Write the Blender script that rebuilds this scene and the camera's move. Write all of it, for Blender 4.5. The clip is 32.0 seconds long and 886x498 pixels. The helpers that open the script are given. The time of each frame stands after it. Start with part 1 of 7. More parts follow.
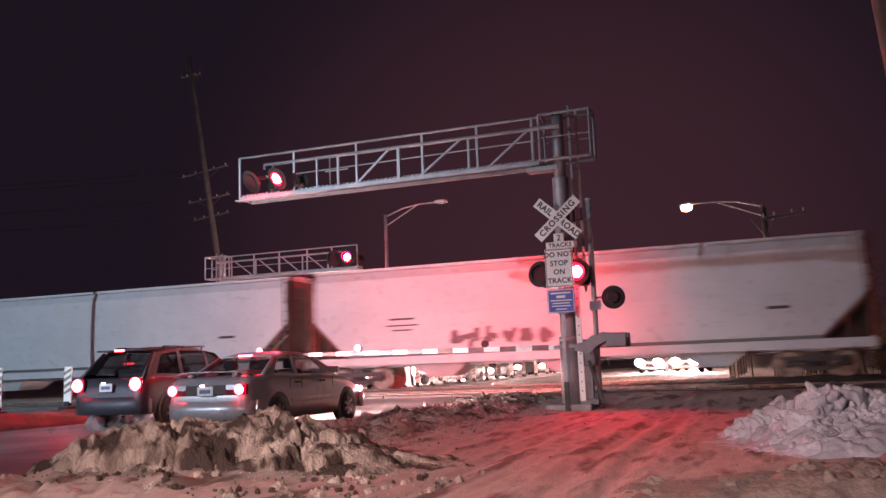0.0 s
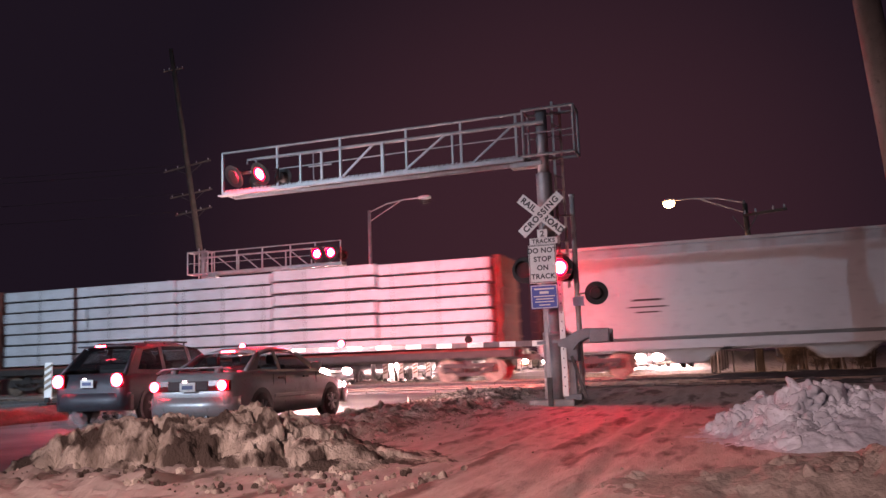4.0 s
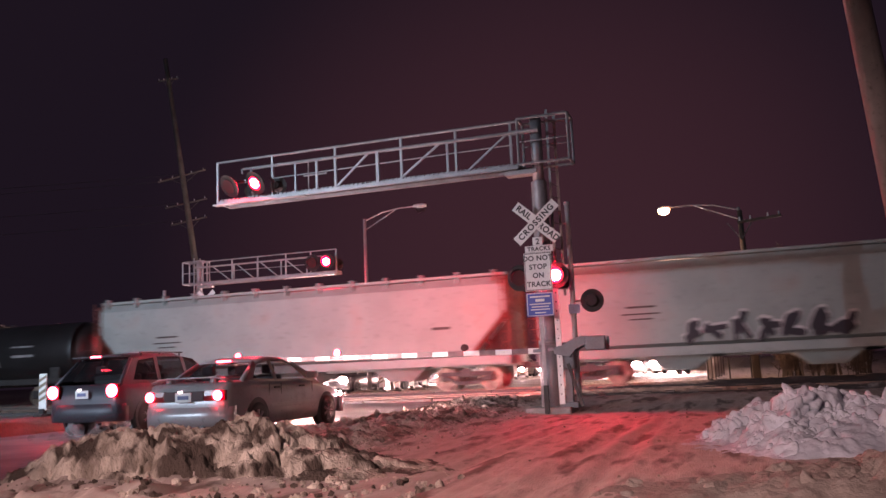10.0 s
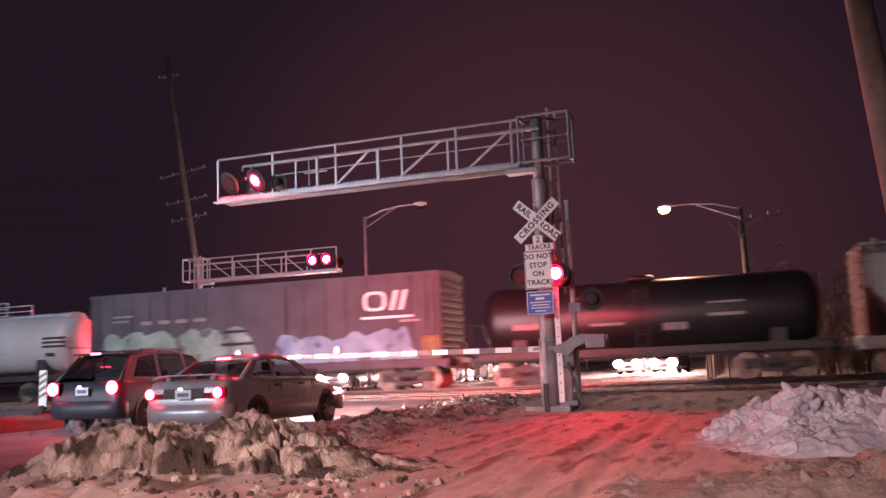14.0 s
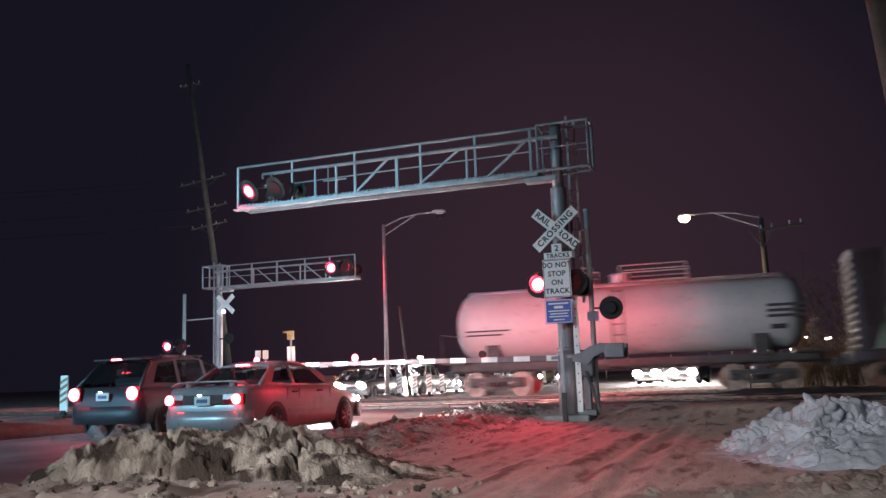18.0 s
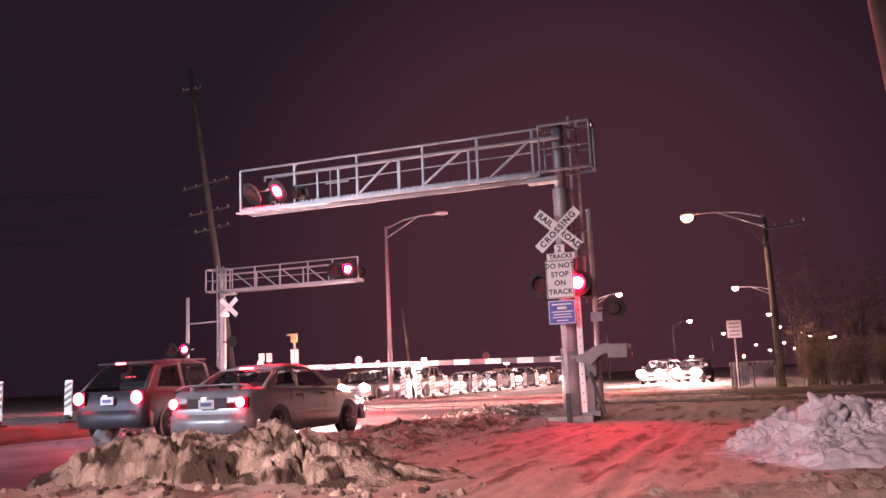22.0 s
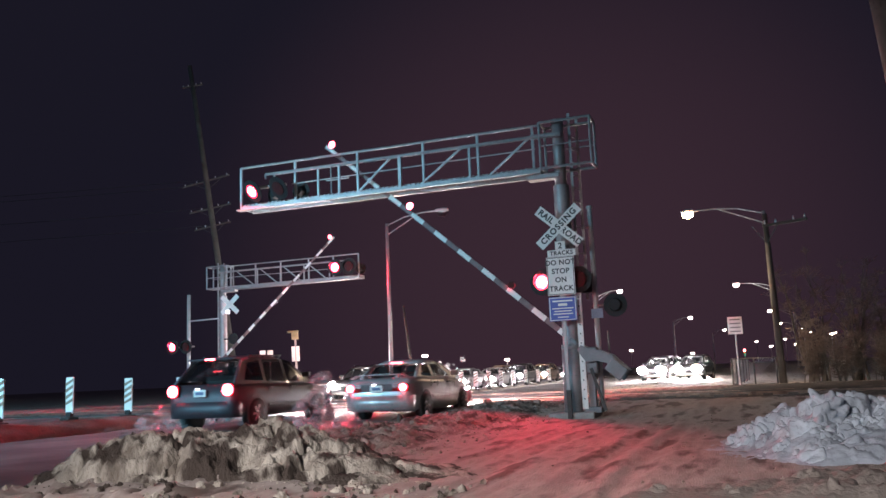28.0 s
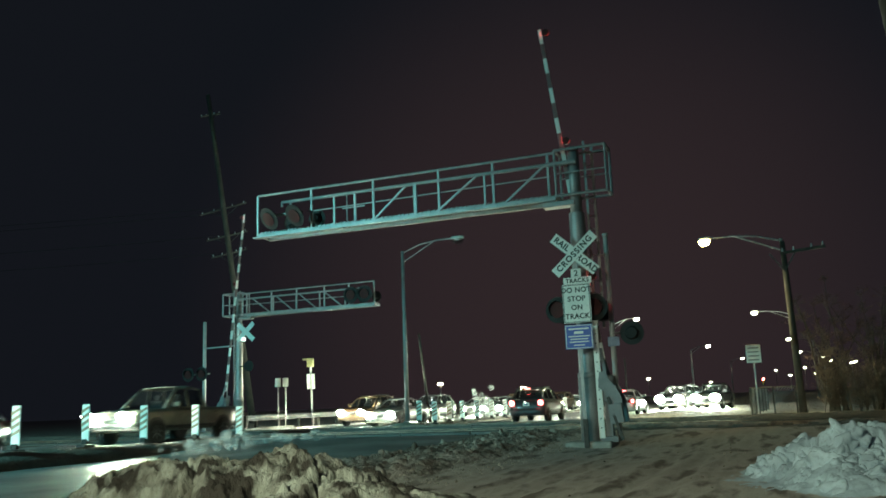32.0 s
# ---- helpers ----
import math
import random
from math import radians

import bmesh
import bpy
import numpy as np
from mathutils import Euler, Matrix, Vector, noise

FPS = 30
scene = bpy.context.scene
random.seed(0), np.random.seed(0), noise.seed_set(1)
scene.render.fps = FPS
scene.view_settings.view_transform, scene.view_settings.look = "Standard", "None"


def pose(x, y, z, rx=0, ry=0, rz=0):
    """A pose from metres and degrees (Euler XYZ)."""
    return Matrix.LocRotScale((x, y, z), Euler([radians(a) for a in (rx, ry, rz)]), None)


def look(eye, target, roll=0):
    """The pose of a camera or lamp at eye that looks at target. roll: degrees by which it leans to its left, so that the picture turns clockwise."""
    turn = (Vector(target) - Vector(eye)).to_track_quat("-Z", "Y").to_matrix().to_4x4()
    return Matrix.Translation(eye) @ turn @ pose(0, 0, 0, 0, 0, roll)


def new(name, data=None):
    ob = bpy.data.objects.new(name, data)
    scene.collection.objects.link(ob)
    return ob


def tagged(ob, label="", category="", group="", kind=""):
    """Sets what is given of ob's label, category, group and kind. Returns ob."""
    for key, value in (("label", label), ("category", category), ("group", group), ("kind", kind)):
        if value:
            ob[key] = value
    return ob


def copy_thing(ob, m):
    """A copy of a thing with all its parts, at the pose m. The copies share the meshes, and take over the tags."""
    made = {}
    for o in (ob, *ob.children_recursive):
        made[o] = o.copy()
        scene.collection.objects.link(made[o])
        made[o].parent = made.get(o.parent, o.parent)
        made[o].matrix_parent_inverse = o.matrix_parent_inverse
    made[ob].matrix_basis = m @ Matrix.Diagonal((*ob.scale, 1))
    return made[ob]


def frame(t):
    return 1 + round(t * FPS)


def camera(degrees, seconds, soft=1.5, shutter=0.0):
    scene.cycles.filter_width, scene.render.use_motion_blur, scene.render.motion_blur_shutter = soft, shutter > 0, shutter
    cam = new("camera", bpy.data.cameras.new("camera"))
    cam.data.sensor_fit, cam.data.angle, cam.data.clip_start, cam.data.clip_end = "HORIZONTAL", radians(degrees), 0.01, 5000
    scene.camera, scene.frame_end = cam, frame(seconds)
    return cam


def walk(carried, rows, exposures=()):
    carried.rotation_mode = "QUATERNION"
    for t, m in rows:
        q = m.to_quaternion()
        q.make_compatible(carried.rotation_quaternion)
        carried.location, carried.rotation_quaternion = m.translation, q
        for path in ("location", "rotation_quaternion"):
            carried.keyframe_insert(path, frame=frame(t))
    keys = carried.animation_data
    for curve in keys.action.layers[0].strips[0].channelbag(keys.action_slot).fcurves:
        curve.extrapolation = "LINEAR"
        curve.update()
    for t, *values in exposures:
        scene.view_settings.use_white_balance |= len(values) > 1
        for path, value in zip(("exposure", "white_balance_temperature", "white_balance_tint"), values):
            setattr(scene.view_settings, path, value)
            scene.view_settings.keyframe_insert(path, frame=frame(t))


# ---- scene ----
# ---- camera: held by a seated onlooker beside the road ----
# the glare of the lamp that faces the lens tints and lifts the picture on every second beat
EXPOSURES = [(0.0, 0.70, 8300, 69)]
for beat in range(-16, 40):
    change = 9.472 + beat * 0.5555
    if 0.03 < change < 31.6:
        up = 0.30 if change > 20.2 else 0.0     # the picture opens up once the pale train has gone
        rich = 0.22 if change > 10.6 else 0.0   # and reddens more before the dark cars
        calm, glare = (0.58 + up, 6300, 24), (0.70 + up + rich, 8300 + rich * 2000, 69 + rich * 60)
        was, now = (calm, glare) if beat % 2 == 0 else (glare, calm)
        EXPOSURES += [(change - 0.04, *was), (change + 0.04, *now)]
EXPOSURES += [(31.66, 0.80, 6300, 22), (31.74, 0.58, 6550, -27), (32.0, 0.58, 6550, -27)]
cam = camera(55.2, 32.0, soft=1.5, shutter=0.9)
EYE = (0.0, 0.0, 1.05)
walk(cam, [(t, pose(*EYE, rx, ry, rz)) for t, rx, ry, rz in [
    (0, 97.89, 2.16, 20.5), (0.5, 97.93, 2.23, 20.57), (1, 97.8, 2.2, 20.44), (1.5, 97.68, 2.08, 20.27), (2, 97.79, 2.02, 20.41),
    (2.5, 97.93, 1.99, 20.43), (3, 97.84, 2.04, 20.07), (3.5, 97.52, 2.1, 19.49), (5.5, 97.7, 2.34, 19.3), (6, 97.68, 2.74, 19.23),
    (6.5, 97.83, 2.74, 19.3), (7, 97.97, 2.56, 19.36), (7.5, 97.99, 2.3, 19.37), (8, 98.05, 2.24, 19.29), (8.5, 98, 2.45, 19.05),
    (9, 97.94, 2.57, 18.94), (9.5, 98.08, 2.62, 19.08), (10, 98.11, 2.57, 19.14), (10.5, 98.09, 2.44, 19.15), (11, 98.14, 2.29, 19.2),
    (11.5, 98.13, 2.42, 19.18), (12, 98, 2.66, 19.13), (12.5, 98.05, 2.61, 19.18), (13, 98.13, 2.41, 19.2), (13.5, 98.08, 2.29, 19.21),
    (14, 97.97, 2.39, 19.13), (14.5, 97.92, 2.32, 19.23), (16.5, 98.31, 1.91, 20.1), (17, 98.42, 2.12, 20.21), (17.5, 98.52, 2.12, 20.29),
    (18, 98.56, 1.97, 20.33), (18.5, 98.57, 1.98, 20.33), (19, 98.62, 2.06, 20.32), (19.5, 98.67, 2.12, 20.31), (20, 98.64, 2.12, 20.31),
    (20.5, 98.49, 2.25, 20.63), (21, 98.54, 2.35, 20.76), (21.5, 98.65, 2.44, 20.77), (22, 98.68, 2.38, 20.58), (22.5, 98.54, 2.38, 20.36),
    (23, 98.53, 2.36, 20.48), (23.5, 98.49, 2.21, 20.64), (24, 98.52, 2.03, 20.7), (24.5, 98.59, 1.98, 20.71), (25, 98.59, 2.15, 20.65),
    (25.5, 98.48, 2.34, 20.58), (27.5, 98.48, 2.5, 20.62), (28, 98.47, 2.45, 20.64), (28.5, 98.36, 2.39, 20.83), (29, 98.16, 2.58, 22.02),
    (29.5, 98.38, 2.76, 23.17), (30, 98.6, 2.72, 23.5), (30.5, 98.99, 2.55, 23.55), (31, 99.32, 2.47, 23.22), (31.5, 99.61, 2.33, 22.4),
    (32, 100.37, 2.27, 21.67),
]], exposures=EXPOSURES)

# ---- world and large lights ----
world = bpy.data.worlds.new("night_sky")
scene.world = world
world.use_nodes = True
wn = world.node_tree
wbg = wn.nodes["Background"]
wco = wn.nodes.new("ShaderNodeTexCoord")
wsep = wn.nodes.new("ShaderNodeSeparateXYZ")
wramp = wn.nodes.new("ShaderNodeValToRGB")
wn.links.new(wco.outputs["Generated"], wsep.inputs[0])
wn.links.new(wsep.outputs["Z"], wramp.inputs[0])
wramp.color_ramp.elements[0].position, wramp.color_ramp.elements[0].color = 0.0, (0.0050, 0.0047, 0.0082, 1)
wramp.color_ramp.elements[1].position, wramp.color_ramp.elements[1].color = 0.75, (0.0052, 0.0050, 0.0084, 1)
# broad rusty glow over the crossing, painted into the sky for lamp glare
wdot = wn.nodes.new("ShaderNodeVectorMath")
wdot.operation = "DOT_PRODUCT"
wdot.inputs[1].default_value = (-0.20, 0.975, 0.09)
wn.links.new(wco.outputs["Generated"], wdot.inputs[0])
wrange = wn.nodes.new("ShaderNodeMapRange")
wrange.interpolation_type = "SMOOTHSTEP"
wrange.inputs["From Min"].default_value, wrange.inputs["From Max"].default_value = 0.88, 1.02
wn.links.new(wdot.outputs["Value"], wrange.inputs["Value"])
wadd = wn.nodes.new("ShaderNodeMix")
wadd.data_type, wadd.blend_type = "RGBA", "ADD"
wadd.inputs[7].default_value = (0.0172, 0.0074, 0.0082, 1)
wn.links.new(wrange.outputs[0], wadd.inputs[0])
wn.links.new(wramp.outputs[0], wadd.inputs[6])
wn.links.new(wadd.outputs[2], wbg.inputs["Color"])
wbg.inputs["Strength"].default_value = 1.0


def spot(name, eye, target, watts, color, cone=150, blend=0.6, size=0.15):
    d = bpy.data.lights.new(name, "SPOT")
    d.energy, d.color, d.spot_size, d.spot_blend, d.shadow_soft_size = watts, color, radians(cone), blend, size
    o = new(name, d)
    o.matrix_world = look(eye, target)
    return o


SODIUM, COOL = (1.0, 0.78, 0.50), (0.34, 0.83, 1.0)

# ---- materials ----
MATS = {}


def mat(name, color=(0.5, 0.5, 0.5), rough=0.6, metal=0.0, dark=None, scale=4.0, bump=0.0, bscale=60.0, coat=0.0, random_tint=0.0, patch=None, pscale=0.7, pcut=(0.5, 0.62), rough2=None, deep=0.02, stretch=None):
    """Principled surface: two scales of colour variation, optional patches of a second colour, fine relief."""
    if name in MATS:
        return MATS[name]
    m = bpy.data.materials.new(name)
    m.use_nodes = True
    t = m.node_tree
    p = t.nodes["Principled BSDF"]
    p.inputs["Roughness"].default_value, p.inputs["Metallic"].default_value = rough, metal
    p.inputs["Coat Weight"].default_value = coat
    co = t.nodes.new("ShaderNodeTexCoord")

    place = co.outputs["Object"]
    if stretch:
        vm = t.nodes.new("ShaderNodeVectorMath")
        vm.operation = "MULTIPLY"
        vm.inputs[1].default_value = stretch
        t.links.new(place, vm.inputs[0])
        place = vm.outputs[0]

    def nz(sc, detail=4.0):
        n = t.nodes.new("ShaderNodeTexNoise")
        n.inputs["Scale"].default_value, n.inputs["Detail"].default_value = sc, detail
        t.links.new(place, n.inputs["Vector"])
        return n

    def ramp(src, a, b):
        r = t.nodes.new("ShaderNodeMapRange")
        r.inputs["From Min"].default_value, r.inputs["From Max"].default_value = a, b
        t.links.new(src, r.inputs["Value"])
        return r.outputs[0]

    def mix(fac, a, b):
        x = t.nodes.new("ShaderNodeMix")
        x.data_type = "RGBA"
        t.links.new(fac, x.inputs[0])
        for i, v in ((6, a), (7, b)):
            if isinstance(v, tuple):
                x.inputs[i].default_value = (*v[:3], 1)
            else:
                t.links.new(v, x.inputs[i])
        return x.outputs[2]

    dark = dark or tuple(c * 0.6 for c in color)
    n1, n2 = nz(scale), nz(scale * 9.0, 6.0)
    c = mix(ramp(n1.outputs[0], 0.32, 0.68), dark, color)
    c = mix(ramp(n2.outputs[0], 0.58, 0.8), c, tuple(v * 0.7 for v in dark))
    if patch:
        n3 = nz(pscale, 5.0)
        pf = ramp(n3.outputs[0], *pcut)
        c = mix(pf, c, patch)
        if rough2 is not None:
            rr = t.nodes.new("ShaderNodeMapRange")
            rr.inputs["To Min"].default_value, rr.inputs["To Max"].default_value = rough, rough2
            t.links.new(pf, rr.inputs["Value"])
            t.links.new(rr.outputs[0], p.inputs["Roughness"])
    if random_tint:
        oi = t.nodes.new("ShaderNodeObjectInfo")
        hs = t.nodes.new("ShaderNodeHueSaturation")
        v = t.nodes.new("ShaderNodeMapRange")
        v.inputs["To Min"].default_value, v.inputs["To Max"].default_value = 1 - random_tint, 1 + random_tint
        t.links.new(oi.outputs["Random"], v.inputs["Value"])
        t.links.new(v.outputs[0], hs.inputs["Value"])
        t.links.new(c, hs.inputs["Color"])
        c = hs.outputs[0]
    t.links.new(c, p.inputs["Base Color"])
    if bump:
        b = t.nodes.new("ShaderNodeBump")
        b.inputs["Strength"].default_value, b.inputs["Distance"].default_value = bump, deep
        t.links.new(nz(bscale, 9.0).outputs[0], b.inputs["Height"])
        t.links.new(b.outputs[0], p.inputs["Normal"])
    MATS[name] = m
    return m


def glow(name, color, strength):
    if name in MATS:
        return MATS[name]
    m = bpy.data.materials.new(name)
    m.use_nodes = True
    p = m.node_tree.nodes["Principled BSDF"]
    p.inputs["Base Color"].default_value = (*color, 1)
    p.inputs["Emission Color"].default_value = (*color, 1)
    p.inputs["Emission Strength"].default_value = strength
    p.inputs["Roughness"].default_value = 0.3
    MATS[name] = m
    return m


def glass(name, color=(0.02, 0.02, 0.025), alpha=0.35):
    m = bpy.data.materials.new(name)
    m.use_nodes = True
    p = m.node_tree.nodes["Principled BSDF"]
    p.inputs["Base Color"].default_value = (*color, 1)
    p.inputs["Roughness"].default_value = 0.06
    p.inputs["Alpha"].default_value = alpha
    p.inputs["Specular IOR Level"].default_value = 0.7
    MATS[name] = m
    return m


SNOW_ROAD = mat("packed_snow", (0.54, 0.49, 0.44), 0.8, dark=(0.33, 0.29, 0.255), scale=1.5, bump=1.0, bscale=26, patch=(0.13, 0.105, 0.088), pscale=1.5, pcut=(0.50, 0.64), deep=0.008, stretch=(2.1, 0.45, 1.0))
SNOW_DIRTY = mat("dirty_snow", (0.60, 0.575, 0.485), 0.9, dark=(0.20, 0.175, 0.14), scale=3.0, bump=1.0, bscale=20, patch=(0.06, 0.047, 0.037), pscale=2.0, pcut=(0.47, 0.56), deep=0.035, stretch=(1.5, 1.5, 0.6))
GRIT_SNOW = mat("gritty_snow", (0.36, 0.31, 0.27), 0.85, dark=(0.17, 0.14, 0.115), scale=2.4, bump=1.0, bscale=14, patch=(0.075, 0.06, 0.048), pscale=2.8, pcut=(0.50, 0.62), deep=0.06)
CREOSOTE = mat("creosoted_wood", (0.055, 0.045, 0.038), 0.9, dark=(0.03, 0.025, 0.02), scale=2, bump=0.4)
GREY_WOOD = mat("silvered_wood", (0.20, 0.19, 0.18), 0.9, dark=(0.13, 0.122, 0.115), scale=2, bump=0.4)
SNOW_CLEAN = mat("plowed_snow", (0.50, 0.59, 0.65), 0.75, dark=(0.32, 0.38, 0.43), scale=2.2, bump=0.8, bscale=11, deep=0.02)
# colour darkened for the shade on the low mound at the drive's edge
SNOW_SOFT = mat("trodden_snow_shaded", (0.26, 0.235, 0.205), 0.8, dark=(0.16, 0.142, 0.122), scale=1.6, bump=1.0, bscale=14, deep=0.03)
ASPHALT = mat("salted_asphalt", (0.25, 0.24, 0.23), 0.52, dark=(0.13, 0.122, 0.116), scale=0.5, bump=0.5, bscale=60, patch=(0.36, 0.345, 0.33), pscale=0.35, pcut=(0.48, 0.75), rough2=0.4)
BALLAST = mat("ballast", (0.12, 0.11, 0.10), 0.9, dark=(0.05, 0.045, 0.04), scale=6, bump=1.0, bscale=30, patch=(0.45, 0.44, 0.44), pscale=0.8, pcut=(0.55, 0.7))
CONCRETE = mat("concrete", (0.36, 0.35, 0.33), 0.85, scale=3, bump=0.3)
GALV = mat("galvanized_steel", (0.36, 0.34, 0.345), 0.5, 0.4, dark=(0.26, 0.245, 0.25), scale=2.5, bump=0.08, bscale=90)
ALU = mat("painted_aluminium", (0.54, 0.54, 0.55), 0.45, 0.25, dark=(0.42, 0.42, 0.43), scale=3)
STEEL_DARK = mat("dark_steel", (0.055, 0.05, 0.048), 0.6, 0.4, scale=5, bump=0.2)
BLACK = mat("black_enamel", (0.016, 0.016, 0.017), 0.8, dark=(0.012, 0.012, 0.012), scale=4)
WHITE_SHEET = mat("white_sheeting", (0.80, 0.79, 0.76), 0.5, dark=(0.70, 0.69, 0.66), scale=3)
BLUE_SHEET = mat("blue_sheeting", (0.05, 0.09, 0.42), 0.45, dark=(0.04, 0.07, 0.33), scale=4)
INK = mat("sign_ink", (0.02, 0.02, 0.02), 0.5)
RED_SHEET = mat("red_sheeting", (0.20, 0.11, 0.11), 0.5)
WOOD = mat("weathered_wood", (0.10, 0.09, 0.08), 0.85, dark=(0.06, 0.052, 0.045), scale=1.5, bump=0.5, bscale=30)
RAIL = mat("rail_steel", (0.30, 0.22, 0.17), 0.5, 0.4, dark=(0.10, 0.065, 0.05), scale=4)
LENS_OFF = mat("unlit_red_lens", (0.05, 0.004, 0.005), 0.8)
RUBBER = mat("rubber", (0.022, 0.021, 0.02), 0.8, bump=0.2)
CHROME = mat("bright_metal", (0.6, 0.6, 0.62), 0.2, 0.9)
SEDAN_PAINT = mat("silver_paint", (0.35, 0.345, 0.345), 0.32, 0.15, dark=(0.29, 0.285, 0.285), scale=1.5, coat=0.5, patch=(0.22, 0.20, 0.185), pscale=1.6, pcut=(0.6, 0.8), rough2=0.6)
SUV_PAINT = mat("pewter_paint", (0.042, 0.043, 0.054), 0.5, 0.2, dark=(0.032, 0.032, 0.039), scale=1.5, coat=0.08, patch=(0.065, 0.06, 0.058), pscale=1.4, pcut=(0.58, 0.8), rough2=0.6)
GREY_PAINT = mat("dull_grey_paint", (0.11, 0.11, 0.112), 0.4, 0.15, dark=(0.09, 0.09, 0.09), scale=1.5, coat=0.3)
DARK_PAINT = mat("charcoal_paint", (0.02, 0.02, 0.022), 0.3, 0.2, coat=0.5, scale=2)
TAN_PAINT = mat("beige_paint", (0.17, 0.165, 0.14), 0.35, 0.2, coat=0.5, scale=2)
ORANGE_PAINT = mat("copper_paint", (0.12, 0.066, 0.036), 0.35, 0.2, coat=0.5, scale=2)
GARNISH = mat("smoked_red_plastic", (0.10, 0.045, 0.045), 0.3)
PLASTIC = mat("dark_plastic", (0.03, 0.03, 0.032), 0.6)
GLASS = glass("tinted_glass", (0.015, 0.016, 0.018), 0.42)
DARK_GLASS = glass("privacy_glass", (0.012, 0.013, 0.015), 0.86)
HOPPER_A = mat("grey_car_paint", (0.38, 0.45, 0.46), 0.6, dark=(0.32, 0.37, 0.38), scale=0.5, bump=0.1, bscale=3, patch=(0.34, 0.31, 0.28), pscale=0.5, pcut=(0.55, 0.8))
HOPPER_B = mat("pale_car_paint", (0.24, 0.31, 0.30), 0.6, dark=(0.19, 0.245, 0.235), scale=0.6, bump=0.1, bscale=3, patch=(0.23, 0.19, 0.155), pscale=0.6, pcut=(0.56, 0.8))
OXIDE = mat("oxide_red_steel", (0.17, 0.040, 0.026), 0.85, dark=(0.085, 0.022, 0.016), scale=2.5, bump=0.3)
WRAP = mat("lumber_wrap", (0.42, 0.49, 0.52), 0.4, dark=(0.35, 0.40, 0.42), scale=1.2, bump=0.5, bscale=7)
TANK_BLACK = mat("black_tank_paint", (0.016, 0.014, 0.015), 0.42, dark=(0.010, 0.009, 0.009), scale=0.7)
MARK_WHITE = mat("thin_white_spray", (0.55, 0.55, 0.56), 0.6)
FADED_INK = mat("faded_spray", (0.10, 0.07, 0.075), 0.6)
MARK = mat("dulled_marking", (0.26, 0.25, 0.25), 0.6)
OXIDE_DARK = mat("dark_rust_steel", (0.035, 0.017, 0.013), 0.85, dark=(0.02, 0.011, 0.009), scale=2.5, bump=0.3)
TANK_WHITE = mat("white_tank_paint", (0.43, 0.44, 0.43), 0.5, dark=(0.35, 0.35, 0.34), scale=0.6, patch=(0.33, 0.30, 0.27), pscale=0.5, pcut=(0.6, 0.85))
BOXCAR = mat("faded_boxcar_paint", (0.075, 0.072, 0.09), 0.7, dark=(0.05, 0.046, 0.055), scale=0.9, bump=0.15, bscale=10)
GRAFFITI_BLUE = mat("pale_blue_spray", (0.20, 0.36, 0.48), 0.6, dark=(0.09, 0.18, 0.26), scale=0.9, patch=(0.07, 0.07, 0.10), pscale=1.3, pcut=(0.55, 0.63))
GRAFFITI_GREEN = mat("pale_green_spray", (0.22, 0.36, 0.31), 0.6, dark=(0.09, 0.18, 0.15), scale=0.9, patch=(0.07, 0.09, 0.09), pscale=1.3, pcut=(0.54, 0.62))
GRAFFITI_DARK = mat("dark_spray", (0.018, 0.014, 0.025), 0.6, dark=(0.01, 0.01, 0.014), scale=3)
BARK = mat("bark", (0.10, 0.08, 0.06), 0.9, dark=(0.05, 0.04, 0.03), scale=6, bump=0.5)
TWIG = mat("bare_twigs", (0.15, 0.105, 0.075), 0.9, dark=(0.08, 0.058, 0.042), scale=3)
STEAM = bpy.data.materials.new("exhaust_steam")
STEAM.use_nodes = True
_t = STEAM.node_tree
_t.nodes.remove(_t.nodes["Principled BSDF"])
_a, _b, _c, _d, _e = [_t.nodes.new("ShaderNode" + k) for k in ("BsdfTransparent", "BsdfDiffuse", "BsdfTranslucent", "MixShader", "MixShader")]
_d.inputs[0].default_value = 0.5
_t.links.new(_b.outputs[0], _d.inputs[1])
_t.links.new(_c.outputs[0], _d.inputs[2])
_t.links.new(_a.outputs[0], _e.inputs[1])
_t.links.new(_d.outputs[0], _e.inputs[2])
_n, _r = _t.nodes.new("ShaderNodeTexNoise"), _t.nodes.new("ShaderNodeMapRange")
_n.inputs["Scale"].default_value, _n.inputs["Detail"].default_value = 4.0, 4.0
_r.inputs["From Min"].default_value, _r.inputs["From Max"].default_value, _r.inputs["To Max"].default_value = 0.34, 0.70, 0.36
_t.links.new(_n.outputs[0], _r.inputs["Value"])
_t.links.new(_r.outputs[0], _e.inputs[0])
_t.links.new(_e.outputs[0], _t.nodes["Material Output"].inputs[0])
RIM = mat("dull_rim_metal", (0.20, 0.20, 0.21), 0.45, 0.6)
RED_ON = glow("lit_red_lens", (1.0, 0.026, 0.05), 1700.0)
RED_FRONT = glow("lit_red_front_lens", (1.0, 0.03, 0.055), 1450.0)
RED_SIDE = glow("lit_red_lens_side_on", (1.0, 0.03, 0.05), 800.0)
RED_TILTED = glow("lit_red_lens_tilted", (1.0, 0.03, 0.05), 2200.0)
RED_BACK = glow("lit_red_back_lens", (1.0, 0.02, 0.035), 15000.0)
# dimmer glowing ring, stands for the red halo round the lens core
RED_RIM = glow("lit_red_lens_rim", (1.0, 0.035, 0.06), 3.0)
RED_TIP = glow("lit_red_bulb", (1.0, 0.05, 0.07), 45.0)
TAIL = glow("lit_tail_lamp", (1.0, 0.06, 0.08), 30.0)
TAIL_DIM = mat("red_lamp_plastic", (0.30, 0.015, 0.015), 0.25)
HEAD = glow("lit_headlamp", (1.0, 0.95, 0.86), 800.0)
